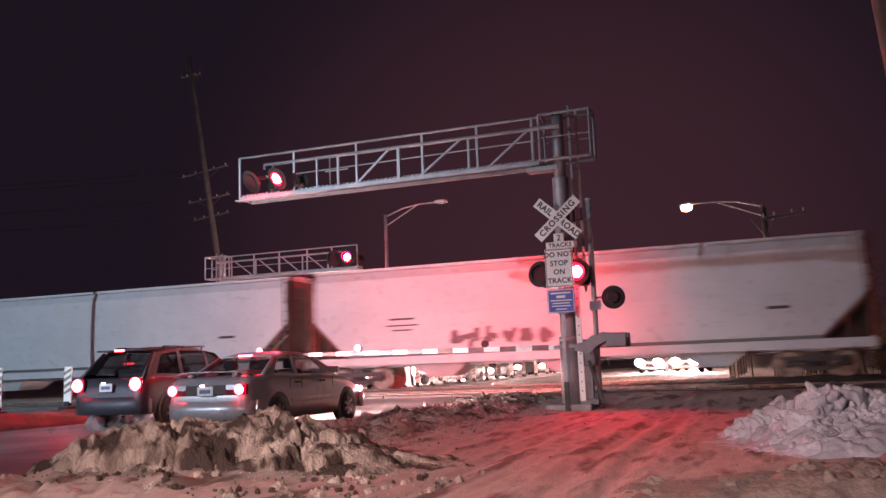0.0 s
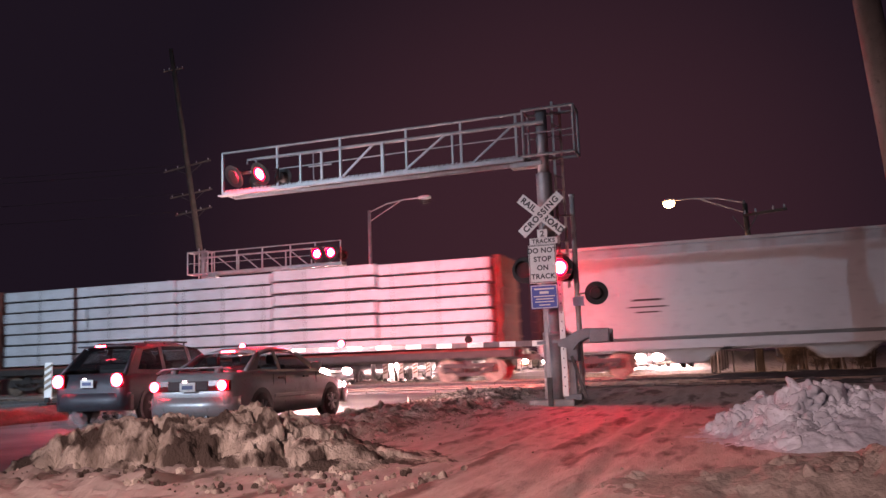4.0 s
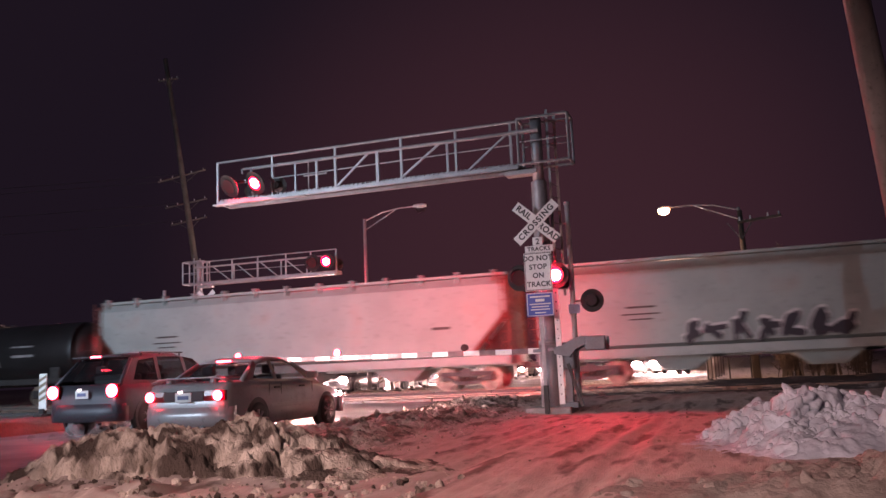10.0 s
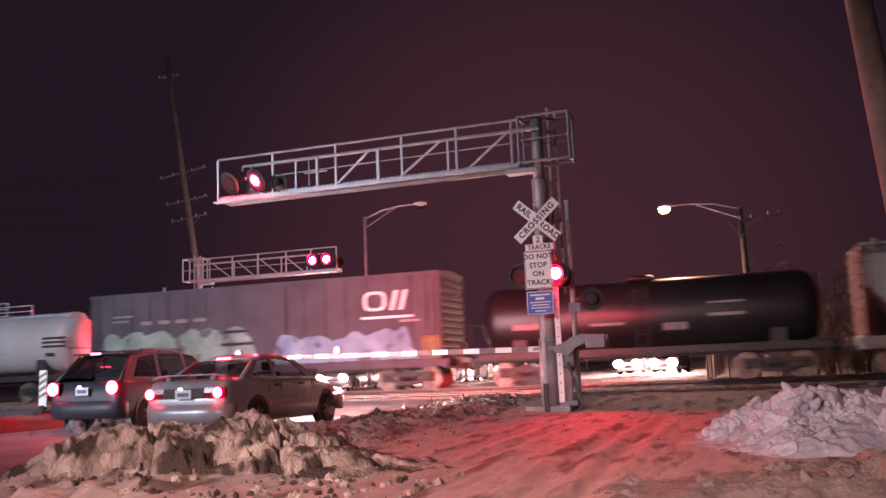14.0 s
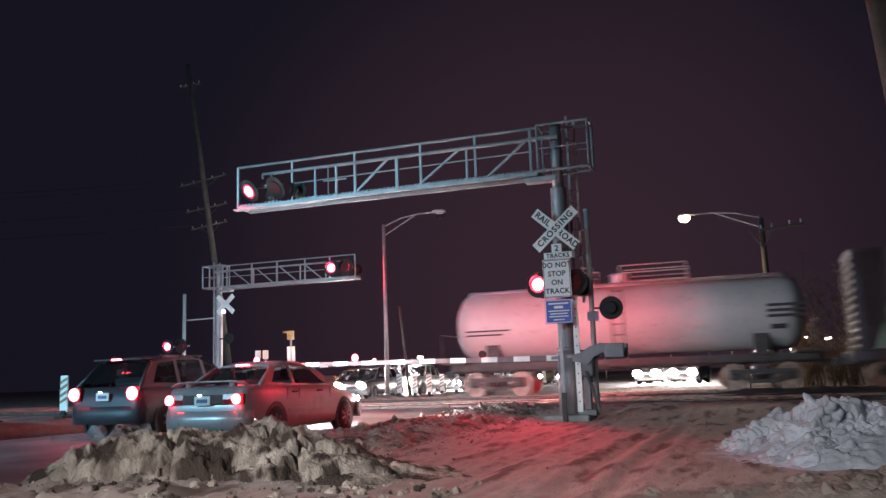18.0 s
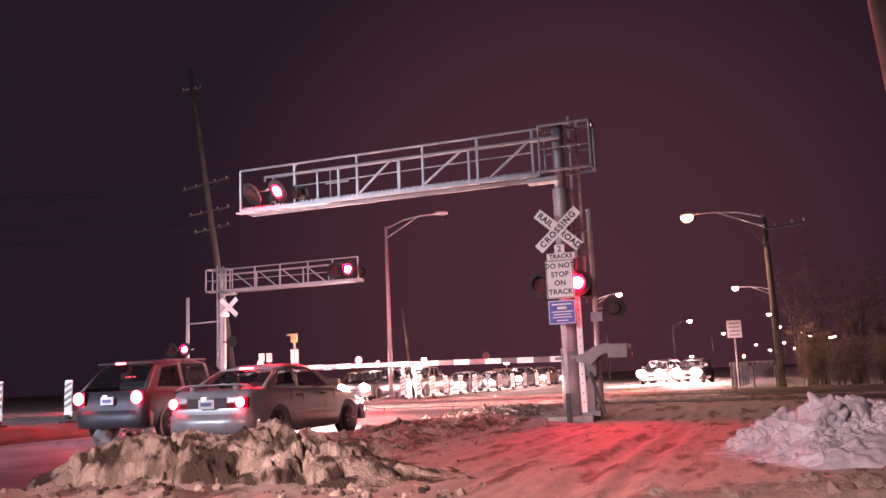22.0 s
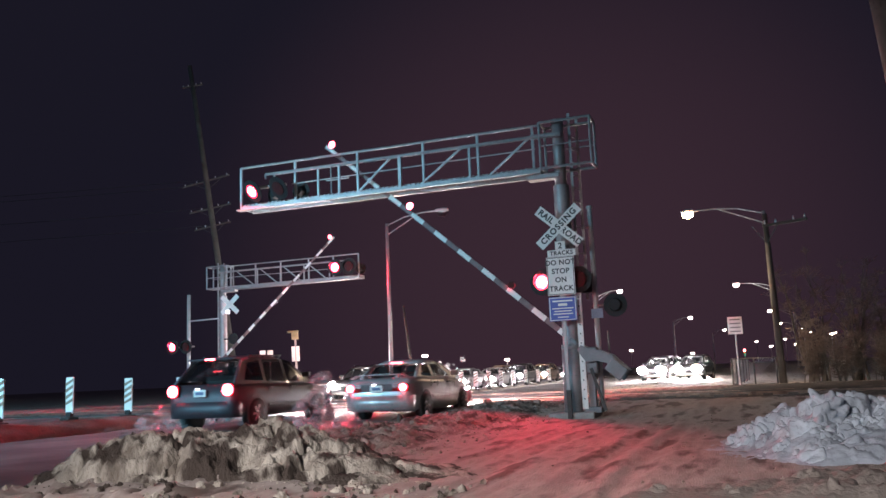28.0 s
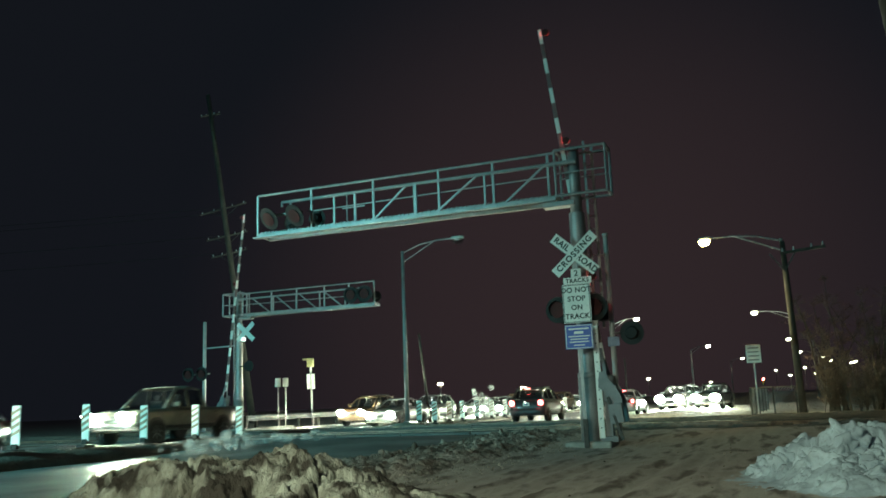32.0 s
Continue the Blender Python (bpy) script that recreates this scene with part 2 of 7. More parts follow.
HEAD_FAR = glow("lit_far_headlamp", (1.0, 0.95, 0.86), 600.0)
HEAD_DIM = glow("lit_low_headlamp", (1.0, 0.95, 0.88), 1500.0)
PLATE_LAMP = glow("lit_plate_lamp", (0.9, 0.95, 1.0), 6.0)
SODIUM_LENS = glow("lit_sodium_lens", (1.0, 0.66, 0.24), 26.0)
WHITE_LENS = glow("lit_far_lens", (1.0, 0.86, 0.62), 40.0)

# ---- mesh helpers ----
def part(name, bm, material, parent=None, label="", smooth=False):
    """One mesh object from a bmesh, under its thing."""
    me = bpy.data.meshes.new(name)
    bm.to_mesh(me)
    bm.free()
    for mm in material if isinstance(material, (list, tuple)) else [material]:
        me.materials.append(mm)
    if smooth:
        me.shade_smooth()
    o = new(name, me)
    if parent:
        o.parent = parent
    if label:
        tagged(o, label)
    return o


def thing(name, label, category, m=None, group="", kind=""):
    o = new(name)
    if m is not None:
        o.matrix_world = m
    return tagged(o, label, category, group, kind)


def box(bm, x0, x1, y0, y1, z0, z1, bevel=0.0, m=None, mi=0):
    vs = [bm.verts.new(Vector((x, y, z))) for x in (x0, x1) for y in (y0, y1) for z in (z0, z1)]
    fs = [bm.faces.new([vs[i] for i in q]) for q in ((0, 1, 3, 2), (4, 6, 7, 5), (0, 4, 5, 1), (2, 3, 7, 6), (0, 2, 6, 4), (1, 5, 7, 3))]
    for f in fs:
        f.material_index = mi
    if bevel:
        es = list({e for f in fs for e in f.edges})
        r = bmesh.ops.bevel(bm, geom=es, offset=bevel, segments=2, profile=0.5, affect="EDGES")
        vs = list({v for f in r["faces"] for v in f.verts} | {v for v in vs if v.is_valid})
    if m is not None:
        for v in vs:
            v.co = m @ v.co
    return vs


def tube(bm, a, b, r0, r1=None, seg=8, caps=True, mi=0):
    a, b = Vector(a), Vector(b)
    r1 = r0 if r1 is None else r1
    d = (b - a).normalized()
    u = d.orthogonal().normalized()
    w = d.cross(u)
    ra, rb = [], []
    for i in range(seg):
        q = 2 * math.pi * i / seg
        o = u * math.cos(q) + w * math.sin(q)
        ra.append(bm.verts.new(a + o * r0))
        rb.append(bm.verts.new(b + o * r1))
    for i in range(seg):
        j = (i + 1) % seg
        bm.faces.new((ra[i], ra[j], rb[j], rb[i])).material_index = mi
    if caps:
        bm.faces.new(ra[::-1]).material_index = mi
        bm.faces.new(rb).material_index = mi
    return ra + rb


def strut(bm, a, b, w, h=None):
    """A square bar from a to b."""
    a, b = Vector(a), Vector(b)
    h = h or w
    d = (b - a).normalized()
    u = d.cross(Vector((0, 1, 0)))
    u = u.normalized() if u.length > 0.05 else Vector((1, 0, 0))
    v = d.cross(u)
    vs = [bm.verts.new(p + u * (su * w / 2) + v * (sv * h / 2)) for p in (a, b) for su, sv in ((-1, -1), (1, -1), (1, 1), (-1, 1))]
    for q in ((3, 2, 1, 0), (4, 5, 6, 7), (0, 1, 5, 4), (1, 2, 6, 5), (2, 3, 7, 6), (3, 0, 4, 7)):
        bm.faces.new([vs[i] for i in q])


def loft(bm, rings, caps=True, mi=0):
    """Closed rings of equal length joined one to the next."""
    rs = [[bm.verts.new(Vector(p)) for p in r] for r in rings]
    for r, s in zip(rs, rs[1:]):
        n = len(r)
        for i in range(n):
            bm.faces.new((r[i], r[(i + 1) % n], s[(i + 1) % n], s[i])).material_index = mi
    if caps:
        bm.faces.new(rs[0][::-1]).material_index = mi
        bm.faces.new(rs[-1]).material_index = mi
    return rs


def slab(bm, pts, axis, t, mi=0):
    """A flat outline of 3D points given a thickness along axis."""
    a = Vector(axis) * t
    lo = [bm.verts.new(Vector(p)) for p in pts]
    hi = [bm.verts.new(Vector(p) + a) for p in pts]
    n = len(lo)
    bm.faces.new(lo[::-1]).material_index = mi
    bm.faces.new(hi).material_index = mi
    for i in range(n):
        bm.faces.new((lo[i], lo[(i + 1) % n], hi[(i + 1) % n], hi[i])).material_index = mi
    bmesh.ops.recalc_face_normals(bm, faces=bm.faces[:])


def lettering(name, words, size, material, parent, m, label="", spread=1.0, bold=0.004):
    cu = bpy.data.curves.new(name, "FONT")
    cu.body, cu.size, cu.align_x, cu.align_y, cu.extrude = words, size, "CENTER", "CENTER", 0.002
    cu.space_character, cu.offset = spread, bold
    tmp = bpy.data.objects.new("tmp", cu)
    scene.collection.objects.link(tmp)
    me = bpy.data.meshes.new_from_object(tmp.evaluated_get(bpy.context.evaluated_depsgraph_get()))
    bpy.data.objects.remove(tmp)
    bpy.data.curves.remove(cu)
    me.name = name
    me.materials.clear()
    me.materials.append(material)
    o = new(name, me)
    o.parent = parent
    o.matrix_basis = m
    if label:
        tagged(o, label)
    return o


def fbm(x, y, s=1.0, z=0.0, octaves=4):
    return noise.fractal(Vector((x * s, y * s, z)), 1.0, 2.0, octaves)


# ---- flashing lamps: a lens disc, lit on one face, turns in its housing ----
PERIOD, R_START, DARK_AT = 1.111, 9.472, 31.68
FLASHERS, BLINK = [], []


def flasher(parent, x, y, z, right, face=-1, size=1.0, hood=True, lit=None, aim=0.0, visor=0.0, fade=0.0, dip=0.0):
    """Housing, round backboard, hood and turning lens. face -1 looks to -y, 1 to +y. right: lit on the second beat."""
    bm = bmesh.new()
    f = face
    tube(bm, (0, 0, 0), (0, -f * 0.16, 0), 0.16 * size, 0.10 * size, 16)
    tube(bm, (0, f * 0.034, 0), (0, 0, 0), 0.1545 * size, 0.1545 * size, 64, False)
    h = part("lamp_housing", bm, BLACK, parent)
    h.matrix_basis = pose(x, y, z, 0, 0, aim) @ pose(0, 0, 0, dip * -f, 0, 0)
    # deep tube added to narrow the back lamps' beam on the train
    if visor:
        bm = bmesh.new()
        tube(bm, (0, f * 0.014, 0), (0, f * visor, 0), 0.168 * size, 0.175 * size, 24, False)
        bmesh.ops.solidify(bm, geom=bm.faces[:], thickness=0.006)
        part("visor", bm, BLACK, h, "deep round black visor added to narrow the beam")
    bm = bmesh.new()
    tube(bm, (0, f * 0.012, 0), (0, f * 0.0, 0), 0.255 * size, 0.255 * size, 24)
    part("backboard", bm, BLACK, h, "round black backboard")
    if hood:
        bm = bmesh.new()
        n = 18
        lo, hi = [], []
        for i in range(n + 1):
            q = math.radians(-40 + 260 * i / n)
            c, s = math.cos(q) * 0.165 * size, math.sin(q) * 0.165 * size
            ln = 0.11 * size * (0.55 + 0.45 * math.sin(q))
            lo.append(bm.verts.new((c, f * 0.014, s)))
            hi.append(bm.verts.new((c, f * (0.014 + ln), s)))
        for i in range(n):
            bm.faces.new((lo[i], lo[i + 1], hi[i + 1], hi[i]))
        bmesh.ops.solidify(bm, geom=bm.faces[:], thickness=0.006)
        part("hood", bm, BLACK, h)
    n = 32
    bm = bmesh.new()
    a = [bm.verts.new((math.cos(2 * math.pi * i / n) * 0.1535 * size, f * 0.006, math.sin(2 * math.pi * i / n) * 0.1535 * size)) for i in range(n)]
    b = [bm.verts.new((v.co.x, -f * 0.006, v.co.z)) for v in a]
    c = [bm.verts.new((v.co.x * 0.68, f * 0.007, v.co.z * 0.68)) for v in a]
    bm.faces.new(c if f < 0 else c[::-1])
    for i in range(n):
        q = (a[i], a[(i + 1) % n], c[(i + 1) % n], c[i])
        bm.faces.new(q if f < 0 else q[::-1]).material_index = 2
    bm.faces.new(b[::-1] if f < 0 else b).material_index = 1
    for i in range(n):
        bm.faces.new((a[i], a[(i + 1) % n], b[(i + 1) % n], b[i])).material_index = 1
    lens = part("lens", bm, [lit or RED_ON, LENS_OFF, RED_RIM], h, "round red signal lens")
    lens.location = (0, f * 0.028, 0)
    BLINK.append((lens, right, f * 0.028, fade))
    return h

# ---- ground, road, tracks ----
SKEW = radians(1.35)
TRACK_FAR, TRACK_NEAR = 31.45, 25.2          # where the two tracks cross x = 0
ROAD_L, ROAD_R = -24.6, -7.7


def track_y(x, y0):
    return y0 + x * math.tan(SKEW)


def step(a, b, v):
    u = min(1.0, max(0.0, (v - a) / (b - a)))
    return u * u * (3 - 2 * u)


def rise(x, y):
    """Long shape of the land: level, with the low hump of the crossing."""
    d = abs(y - track_y(x, 28.3))
    return 0.16 * (1 - step(5.0, 11.0, d))


def spaced(lo, hi, fine0, fine1, d):
    out, v, s = [], fine0, d
    while v > lo:
        s *= 1.25
        v -= s
        out.append(v)
    out = out[::-1]
    v = fine0
    while v < fine1:
        out.append(v)
        v += d
    s = d
    while v < hi:
        out.append(v)
        s *= 1.25
        v += s
    return out + [hi]


def ground_z(x, y):
    z = rise(x, y)
    if ROAD_L + 0.1 < x < ROAD_R - 0.1 and -60 < y < 400:
        return z - 0.10
    edge = min(abs(x - ROAD_R), abs(x - ROAD_L))
    z += 0.014 * fbm(x, y, 0.5) + 0.007 * fbm(x, y, 4.0, 3.0)
    near = abs(y - track_y(x, 28.3))
    if x > ROAD_R - 0.3:
        # ploughed windrow along the kerb, then the level drive with wheel ruts
        bank = step(ROAD_R - 0.2, ROAD_R + 0.5, x) * (1 - step(-5.6, -3.8, x))
        lump = 0.4 + 0.9 * abs(fbm(x, y, 2.3, 7.0)) + 0.6 * abs(fbm(x, y, 6.0, 2.0, 3))
        z += bank * 0.13 * lump * (1 - 0.7 * (1 - step(4.0, 8.0, near)))
        drive = step(-4.6, -3.6, x) * (1 - step(0.6, 2.2, x))
        rut = sum(math.exp(-((x - c + 0.12 * fbm(y, 3, 0.2)) / 0.15) ** 2) - 0.45 * math.exp(-((abs(x - c + 0.12 * fbm(y, 3, 0.2)) - 0.27) / 0.09) ** 2) for c in (-3.35, -2.95, -1.8, -1.4))
        drive *= 1 - 0.75 * step(13.0, 17.0, y)
        z -= 0.04 * rut * drive
        z += drive * (0.010 * fbm(x * 3.2, y * 0.10, 1.0, 5.0, 3) + 0.012 * fbm(x * 12.0, y * 0.8, 1.0, 8.0, 4))
        far = 1 - 0.7 * step(13.0, 17.0, y)
        z += far * (0.006 * fbm(x * 1.6, y * 0.8, 5.0, 1.0, 4) + 0.006 * fbm(x, y, 9.0, 6.0, 3))
    else:
        z += 0.1 * step(0.0, 1.0, edge) * (0.6 + abs(fbm(x, y, 1.1, 4.0)))
    return z


def sheet(name, xs, ys, f, material, label, category, parent=None):
    nx, ny = len(xs), len(ys)
    co = [(x, y, f(x, y)) for x in xs for y in ys]
    fa = [(i * ny + j, (i + 1) * ny + j, (i + 1) * ny + j + 1, i * ny + j + 1) for i in range(nx - 1) for j in range(ny - 1)]
    me = bpy.data.meshes.new(name)
    me.from_pydata(co, [], fa)
    me.materials.append(material)
    me.shade_smooth()
    return tagged(new(name, me), label, category, kind="structure")


sheet("ground", spaced(-900, 900, -7.9, 3.0, 0.05), spaced(-120, 1500, 5.5, 21.0, 0.06), ground_z, SNOW_ROAD, "packed brown winter snow with wheel ruts beside the road", "ground")


def road_z(x, y):
    z = rise(x, y) + 0.02 - 0.0004 * (x + 16.2) ** 2
    return z + 0.008 * fbm(x, y, 0.8) + 0.006 * fbm(x, y, 3.0, 9.0)


sheet("road", [ROAD_L + i * (ROAD_R - ROAD_L) / 70 for i in range(71)], spaced(-60, 420, 8, 40, 0.25), road_z, ASPHALT, "wet salted asphalt road crossing the railway", "road")

# median: a low snow-topped kerb island, broken at the tracks
def median(y0, y1):
    bm = bmesh.new()
    n = int((y1 - y0) / 0.5)
    rings = []
    for i in range(n + 1):
        y = y0 + (y1 - y0) * i / n
        z = rise(-16.2, y)
        w = 0.62 + 0.10 * fbm(y, 1.0, 0.7)
        h = 0.16 + 0.05 * fbm(y, 5.0, 0.9) + 0.20 * (1 - step(16.8, 21, y))
        rings.append([(-16.2 - w - 0.16, y, z - 0.03), (-16.2 - w, y, z + h * 0.75), (-16.2 - 0.3, y, z + h), (-16.2 + 0.3, y, z + h + 0.02), (-16.2 + w, y, z + h * 0.7), (-16.2 + w + 0.22, y, z - 0.03)])
    loft(bm, rings)
    return tagged(part("median", bm, SNOW_SOFT, smooth=True), "low median strip under trodden snow", "median", kind="structure")


median(-20, 21.4)
median(35.5, 150)

# kerb on the far side of the road
bm = bmesh.new()
for y0, y1 in ((-30, 20), (35, 160)):
    n = 24
    for i in range(n):
        a, b = y0 + (y1 - y0) * i / n, y0 + (y1 - y0) * (i + 1) / n
        box(bm, ROAD_L - 0.18, ROAD_L, a, b - 0.015, rise(ROAD_L, a) - 0.1, rise(ROAD_L, a) + 0.15)
tagged(part("kerb", bm, CONCRETE), "grey concrete kerb at the road's far edge", "kerb", kind="structure")


def railway(y0, name):
    """Ballast bed, rails, sleepers outside the road, rubber crossing panels in it."""
    t = thing(name, "railway track with steel rails, sleepers and crossing panels", "railway track", Matrix.Translation((0, y0, 0)) @ pose(0, 0, 0, 0, 0, 1.35), kind="structure")
    bm = bmesh.new()
    for a, b in ((-200, -26), (-6.2, 280)):
        rings = []
        n = int((b - a) / 1.5)
        for i in range(n + 1):
            x = a + (b - a) * i / n
            j = 0.04 * fbm(x, y0, 0.8)
            rings.append([(x, -2.1, 0.0), (x, -1.45, 0.19 + j), (x, 0, 0.17 + j), (x, 1.45, 0.19 - j), (x, 2.1, 0.0)])
        loft(bm, rings)
    part("ballast", bm, BALLAST, t, smooth=False)
    for s in (-0.76, 0.76):
        bm = bmesh.new()
        prof = [(-0.07, 0.10), (0.07, 0.10), (0.07, 0.115), (0.012, 0.13), (0.012, 0.215), (0.036, 0.225), (0.036, 0.262), (-0.036, 0.262), (-0.036, 0.225), (-0.012, 0.215), (-0.012, 0.13), (-0.07, 0.115)]
        loft(bm, [[(x, s + u, v) for u, v in prof] for x in (-200, -26, -6, 280)])
        part("rail", bm, RAIL, t)
    bm = bmesh.new()
    box(bm, -0.12, 0.12, -1.3, 1.3, 0.08, 0.215)
    me = None
    for i in range(60):
        x = -5.6 + i * 0.62 if i < 40 else -26.4 - (i - 40) * 0.62
        if me is None:
            o = part("sleeper", bm, WOOD, t)
            me = o.data
        else:
            o = new("sleeper", me)
            o.parent = t
        o.location = (x, 0, 0)
    for a, b in ((-1.55, -0.86), (-0.67, 0.67), (0.86, 1.55)):
        panel = None
        for i in range(9):
            if panel is None:
                bm = bmesh.new()
                box(bm, 0, 2.14, a, b, 0.12, 0.235, 0.012)
                o = part("crossing_panel", bm, PANEL, t)
                panel = o.data
            else:
                o = new("crossing_panel", panel)
                o.parent = t
            o.location = (-25.9 + i * 2.17, 0, 0)
    return t


PANEL = mat("crossing_rubber", (0.07, 0.065, 0.062), 0.55, dark=(0.04, 0.038, 0.036), scale=2, bump=0.3, bscale=40, random_tint=0.15)
railway(TRACK_FAR, "railway_track")
railway(TRACK_NEAR, "railway_track")


def block(bmx, rng, r, sharp):
    """A broken lump: a ball cut by random planes, then crumbled."""
    vs = bmesh.ops.create_icosphere(bmx, subdivisions=4 if r > 0.12 else 3 if r > 0.05 else 2, radius=1.0)["verts"]
    cuts = [(Vector((rng.gauss(0, 1), rng.gauss(0, 1), rng.gauss(0, 1))).normalized(), rng.uniform(0.55, 0.9)) for _ in range(9)]
    off = Vector((rng.uniform(0, 50), rng.uniform(0, 50), rng.uniform(0, 50)))
    for v in vs:
        p = v.co.normalized()
        k = 1.0
        for d, h in cuts:
            q = p.dot(d)
            if q > 0.05:
                k = min(k, h / q)
        k = sharp * k + (1 - sharp) * (0.85 + 0.5 * noise.noise(p * 1.6 + off))
        w = p * (k * r)
        v.co = w + p * (min(0.05, 0.14 * r) * noise.fractal(w * 7 + off, 0.6, 2.1, 7) + 0.10 * r * noise.noise(p * 3 + off))
    return vs


def snow_pile(name, label, material, u0, u1, wide, high, chunk, seed, profile=None, lumps=0, crevice=0.12, lump_size=0.07, fine=0.045, tiltiness=0.11, category="snow mound", sharp=0.75, sunk=0.5, zone=(0.04, 0.96, -0.85, 0.85), apart=False, flat=1.7, grain=1.0):
    """A ploughed ridge from u0 to u1: heaped, with broken blocks on it."""
    a, b = Vector(u0), Vector(u1)
    d = b - a
    ln = d.length
    d.normalize()
    nrm = Vector((-d.y, d.x))
    nu, nv = int(ln / fine), int(wide / fine)
    co, fa = [], []
    for i in range(nu + 1):
        u = i / nu
        for j in range(nv + 1):
            v = j / nv * 2 - 1
            p = a + d * (u * ln) + nrm * (v * wide / 2)
            end = min(1.0, 5.0 * min(u, 1 - u)) ** 0.6
            hh = high * (profile(u) if profile else 1.0) * max(0.0, 1 - abs(v) ** flat) ** 0.8 * end
            q = Vector((p.x * chunk + 0.35 * fbm(p.x, p.y, 1.5, seed + 3), p.y * chunk + 0.35 * fbm(p.x, p.y, 1.5, seed + 4), seed))
            ds, sites = noise.voronoi(q)
            blk = ds[1] - ds[0]
            site = sites[0]
            w = noise.cell(site * 7.3)
            tilt = (q - site).dot(Vector((noise.cell(site * 3.1), noise.cell(site * 5.7), 0)))
            q2 = Vector((p.x * chunk * 3.1, p.y * chunk * 3.1, seed + 9))
            d2, s2 = noise.voronoi(q2)
            full = min(1.0, hh * 3.5)
            rough = 0.5 + abs(fbm(p.x, p.y, 1.7, seed + 7))
            z = hh * (0.80 + 0.22 * w + 0.22 * fbm(p.x, p.y, 1.1, seed)) + full * (tiltiness * tilt - crevice * math.exp(-(blk / 0.10) ** 2))
            z += full * (0.025 * noise.cell(s2[0] * 4.1) - 0.02 * math.exp(-((d2[1] - d2[0]) / 0.12) ** 2))
            z += full * grain * (0.05 * fbm(p.x, p.y, 3.5, seed + 1) + 0.045 * fbm(p.x, p.y, 9.0, seed + 2, 4) * rough + 0.034 * fbm(p.x, p.y, 20.0, seed + 6, 4))
            jx = 0.05 * fbm(p.x, p.y, 4.0, seed + 5)
            co.append((p.x + jx, p.y + jx * 0.7, ground_z(p.x, p.y) - 0.03 + max(0, z)))
    for i in range(nu):
        for j in range(nv):
            k = i * (nv + 1) + j
            fa.append((k, k + nv + 1, k + nv + 2, k + 1))
    rng = random.Random(seed)
    blocks = []
    for _ in range(lumps):
        u, v = rng.uniform(zone[0], zone[1]), rng.uniform(zone[2], zone[3])
        i, j = int(u * nu), int((v + 1) / 2 * nv)
        c = Vector(co[i * (nv + 1) + j])
        r = lump_size * (0.35 + 1.3 * rng.random() ** 1.8)
        c.z -= r * sunk
        base = len(co)
        bmx = bmesh.new()
        block(bmx, rng, r, sharp)
        rot = Euler((rng.random() * 6, rng.random() * 6, rng.random() * 6)).to_matrix()
        sc = Vector((rng.uniform(0.7, 1.4), rng.uniform(0.7, 1.3), rng.uniform(0.5, 0.9)))
        bmx.verts.ensure_lookup_table()
        if apart:
            for vv in bmx.verts:
                vv.co = c + rot @ Vector((vv.co.x * sc.x, vv.co.y * sc.y, vv.co.z * sc.z))
            blocks.append(bmx)
            continue
        for vv in bmx.verts:
            k = vv.co
            co.append(tuple(c + rot @ Vector((k.x * sc.x, k.y * sc.y, k.z * sc.z))))
        for f in bmx.faces:
            fa.append(tuple(base + vv.index for vv in f.verts))
        bmx.free()
    me = bpy.data.meshes.new(name)
    me.from_pydata(co, [], fa)
    me.materials.append(material)
    me.shade_smooth()
    pile = tagged(new(name, me), label, category)
    for bmx in blocks:
        part("snow_block", bmx, material, pile, "", True)
    return pile


snow_pile("snow_mound", "dirty brown ploughed snow mound with frozen blocks beside the road", SNOW_DIRTY, (-8.25, 7.55), (-3.0, 9.1), 1.85, 0.62, 1.15, 3,
          lambda u: (0.14 + 0.78 * step(0.05, 0.32, u)) * (1.0 - 0.78 * step(0.58, 0.92, u)), 18, 0.13, 0.36, 0.02, tiltiness=0.12, sharp=0.97, sunk=0.95, zone=(0.14, 0.78, -0.62, 0.35), apart=True, flat=3.6, grain=0.75)
snow_pile("snow_mound", "clean white ploughed snow mound with lumpy blocks", SNOW_CLEAN, (-0.95, 10.7), (5.9, 12.9), 3.5, 0.78, 1.5, 11,
          lambda u: 0.10 + 0.60 * step(0.085, 0.16, u) + 0.14 * step(0.18, 0.28, u) - 0.24 * step(0.33, 0.44, u), 290, 0.03, 0.12, 0.03, tiltiness=0.05, sharp=0.06, sunk=0.45, zone=(0.09, 0.7, -0.8, 0.5), apart=True, grain=0.45)
snow_pile("snow_mound", "low soft mound of trodden snow at the drive's edge", SNOW_SOFT, (-1.3, 6.7), (4.2, 8.6), 2.0, 0.30, 1.5, 21,
          lambda u: 0.35 + 0.65 * step(0.1, 0.5, u), 26, 0.05, 0.09, sharp=0.4)


def crumbs(name, label, n, x0, x1, y0, y1, seed, material, r0=0.008, r1=0.026):
    """Loose frozen crumbs on the windrow."""
    rng = random.Random(seed)
    co, fa = [], []
    for _ in range(n):
        x, y = rng.uniform(x0, x1), rng.uniform(y0, y1)
        r = r0 + (r1 - r0) * rng.random() ** 2
        c = Vector((x, y, ground_z(x, y) + r * 0.3))
        base = len(co)
        bmx = bmesh.new()
        bmesh.ops.create_icosphere(bmx, subdivisions=1, radius=r)
        for vv in bmx.verts:
            co.append(tuple(c + vv.co * rng.uniform(0.6, 1.3)))
        for f in bmx.faces:
            fa.append(tuple(base + vv.index for vv in f.verts))
        bmx.free()
    me = bpy.data.meshes.new(name)
    me.from_pydata(co, [], fa)
    me.materials.append(material)
    return tagged(new(name, me), label, "snow", kind="stuff")


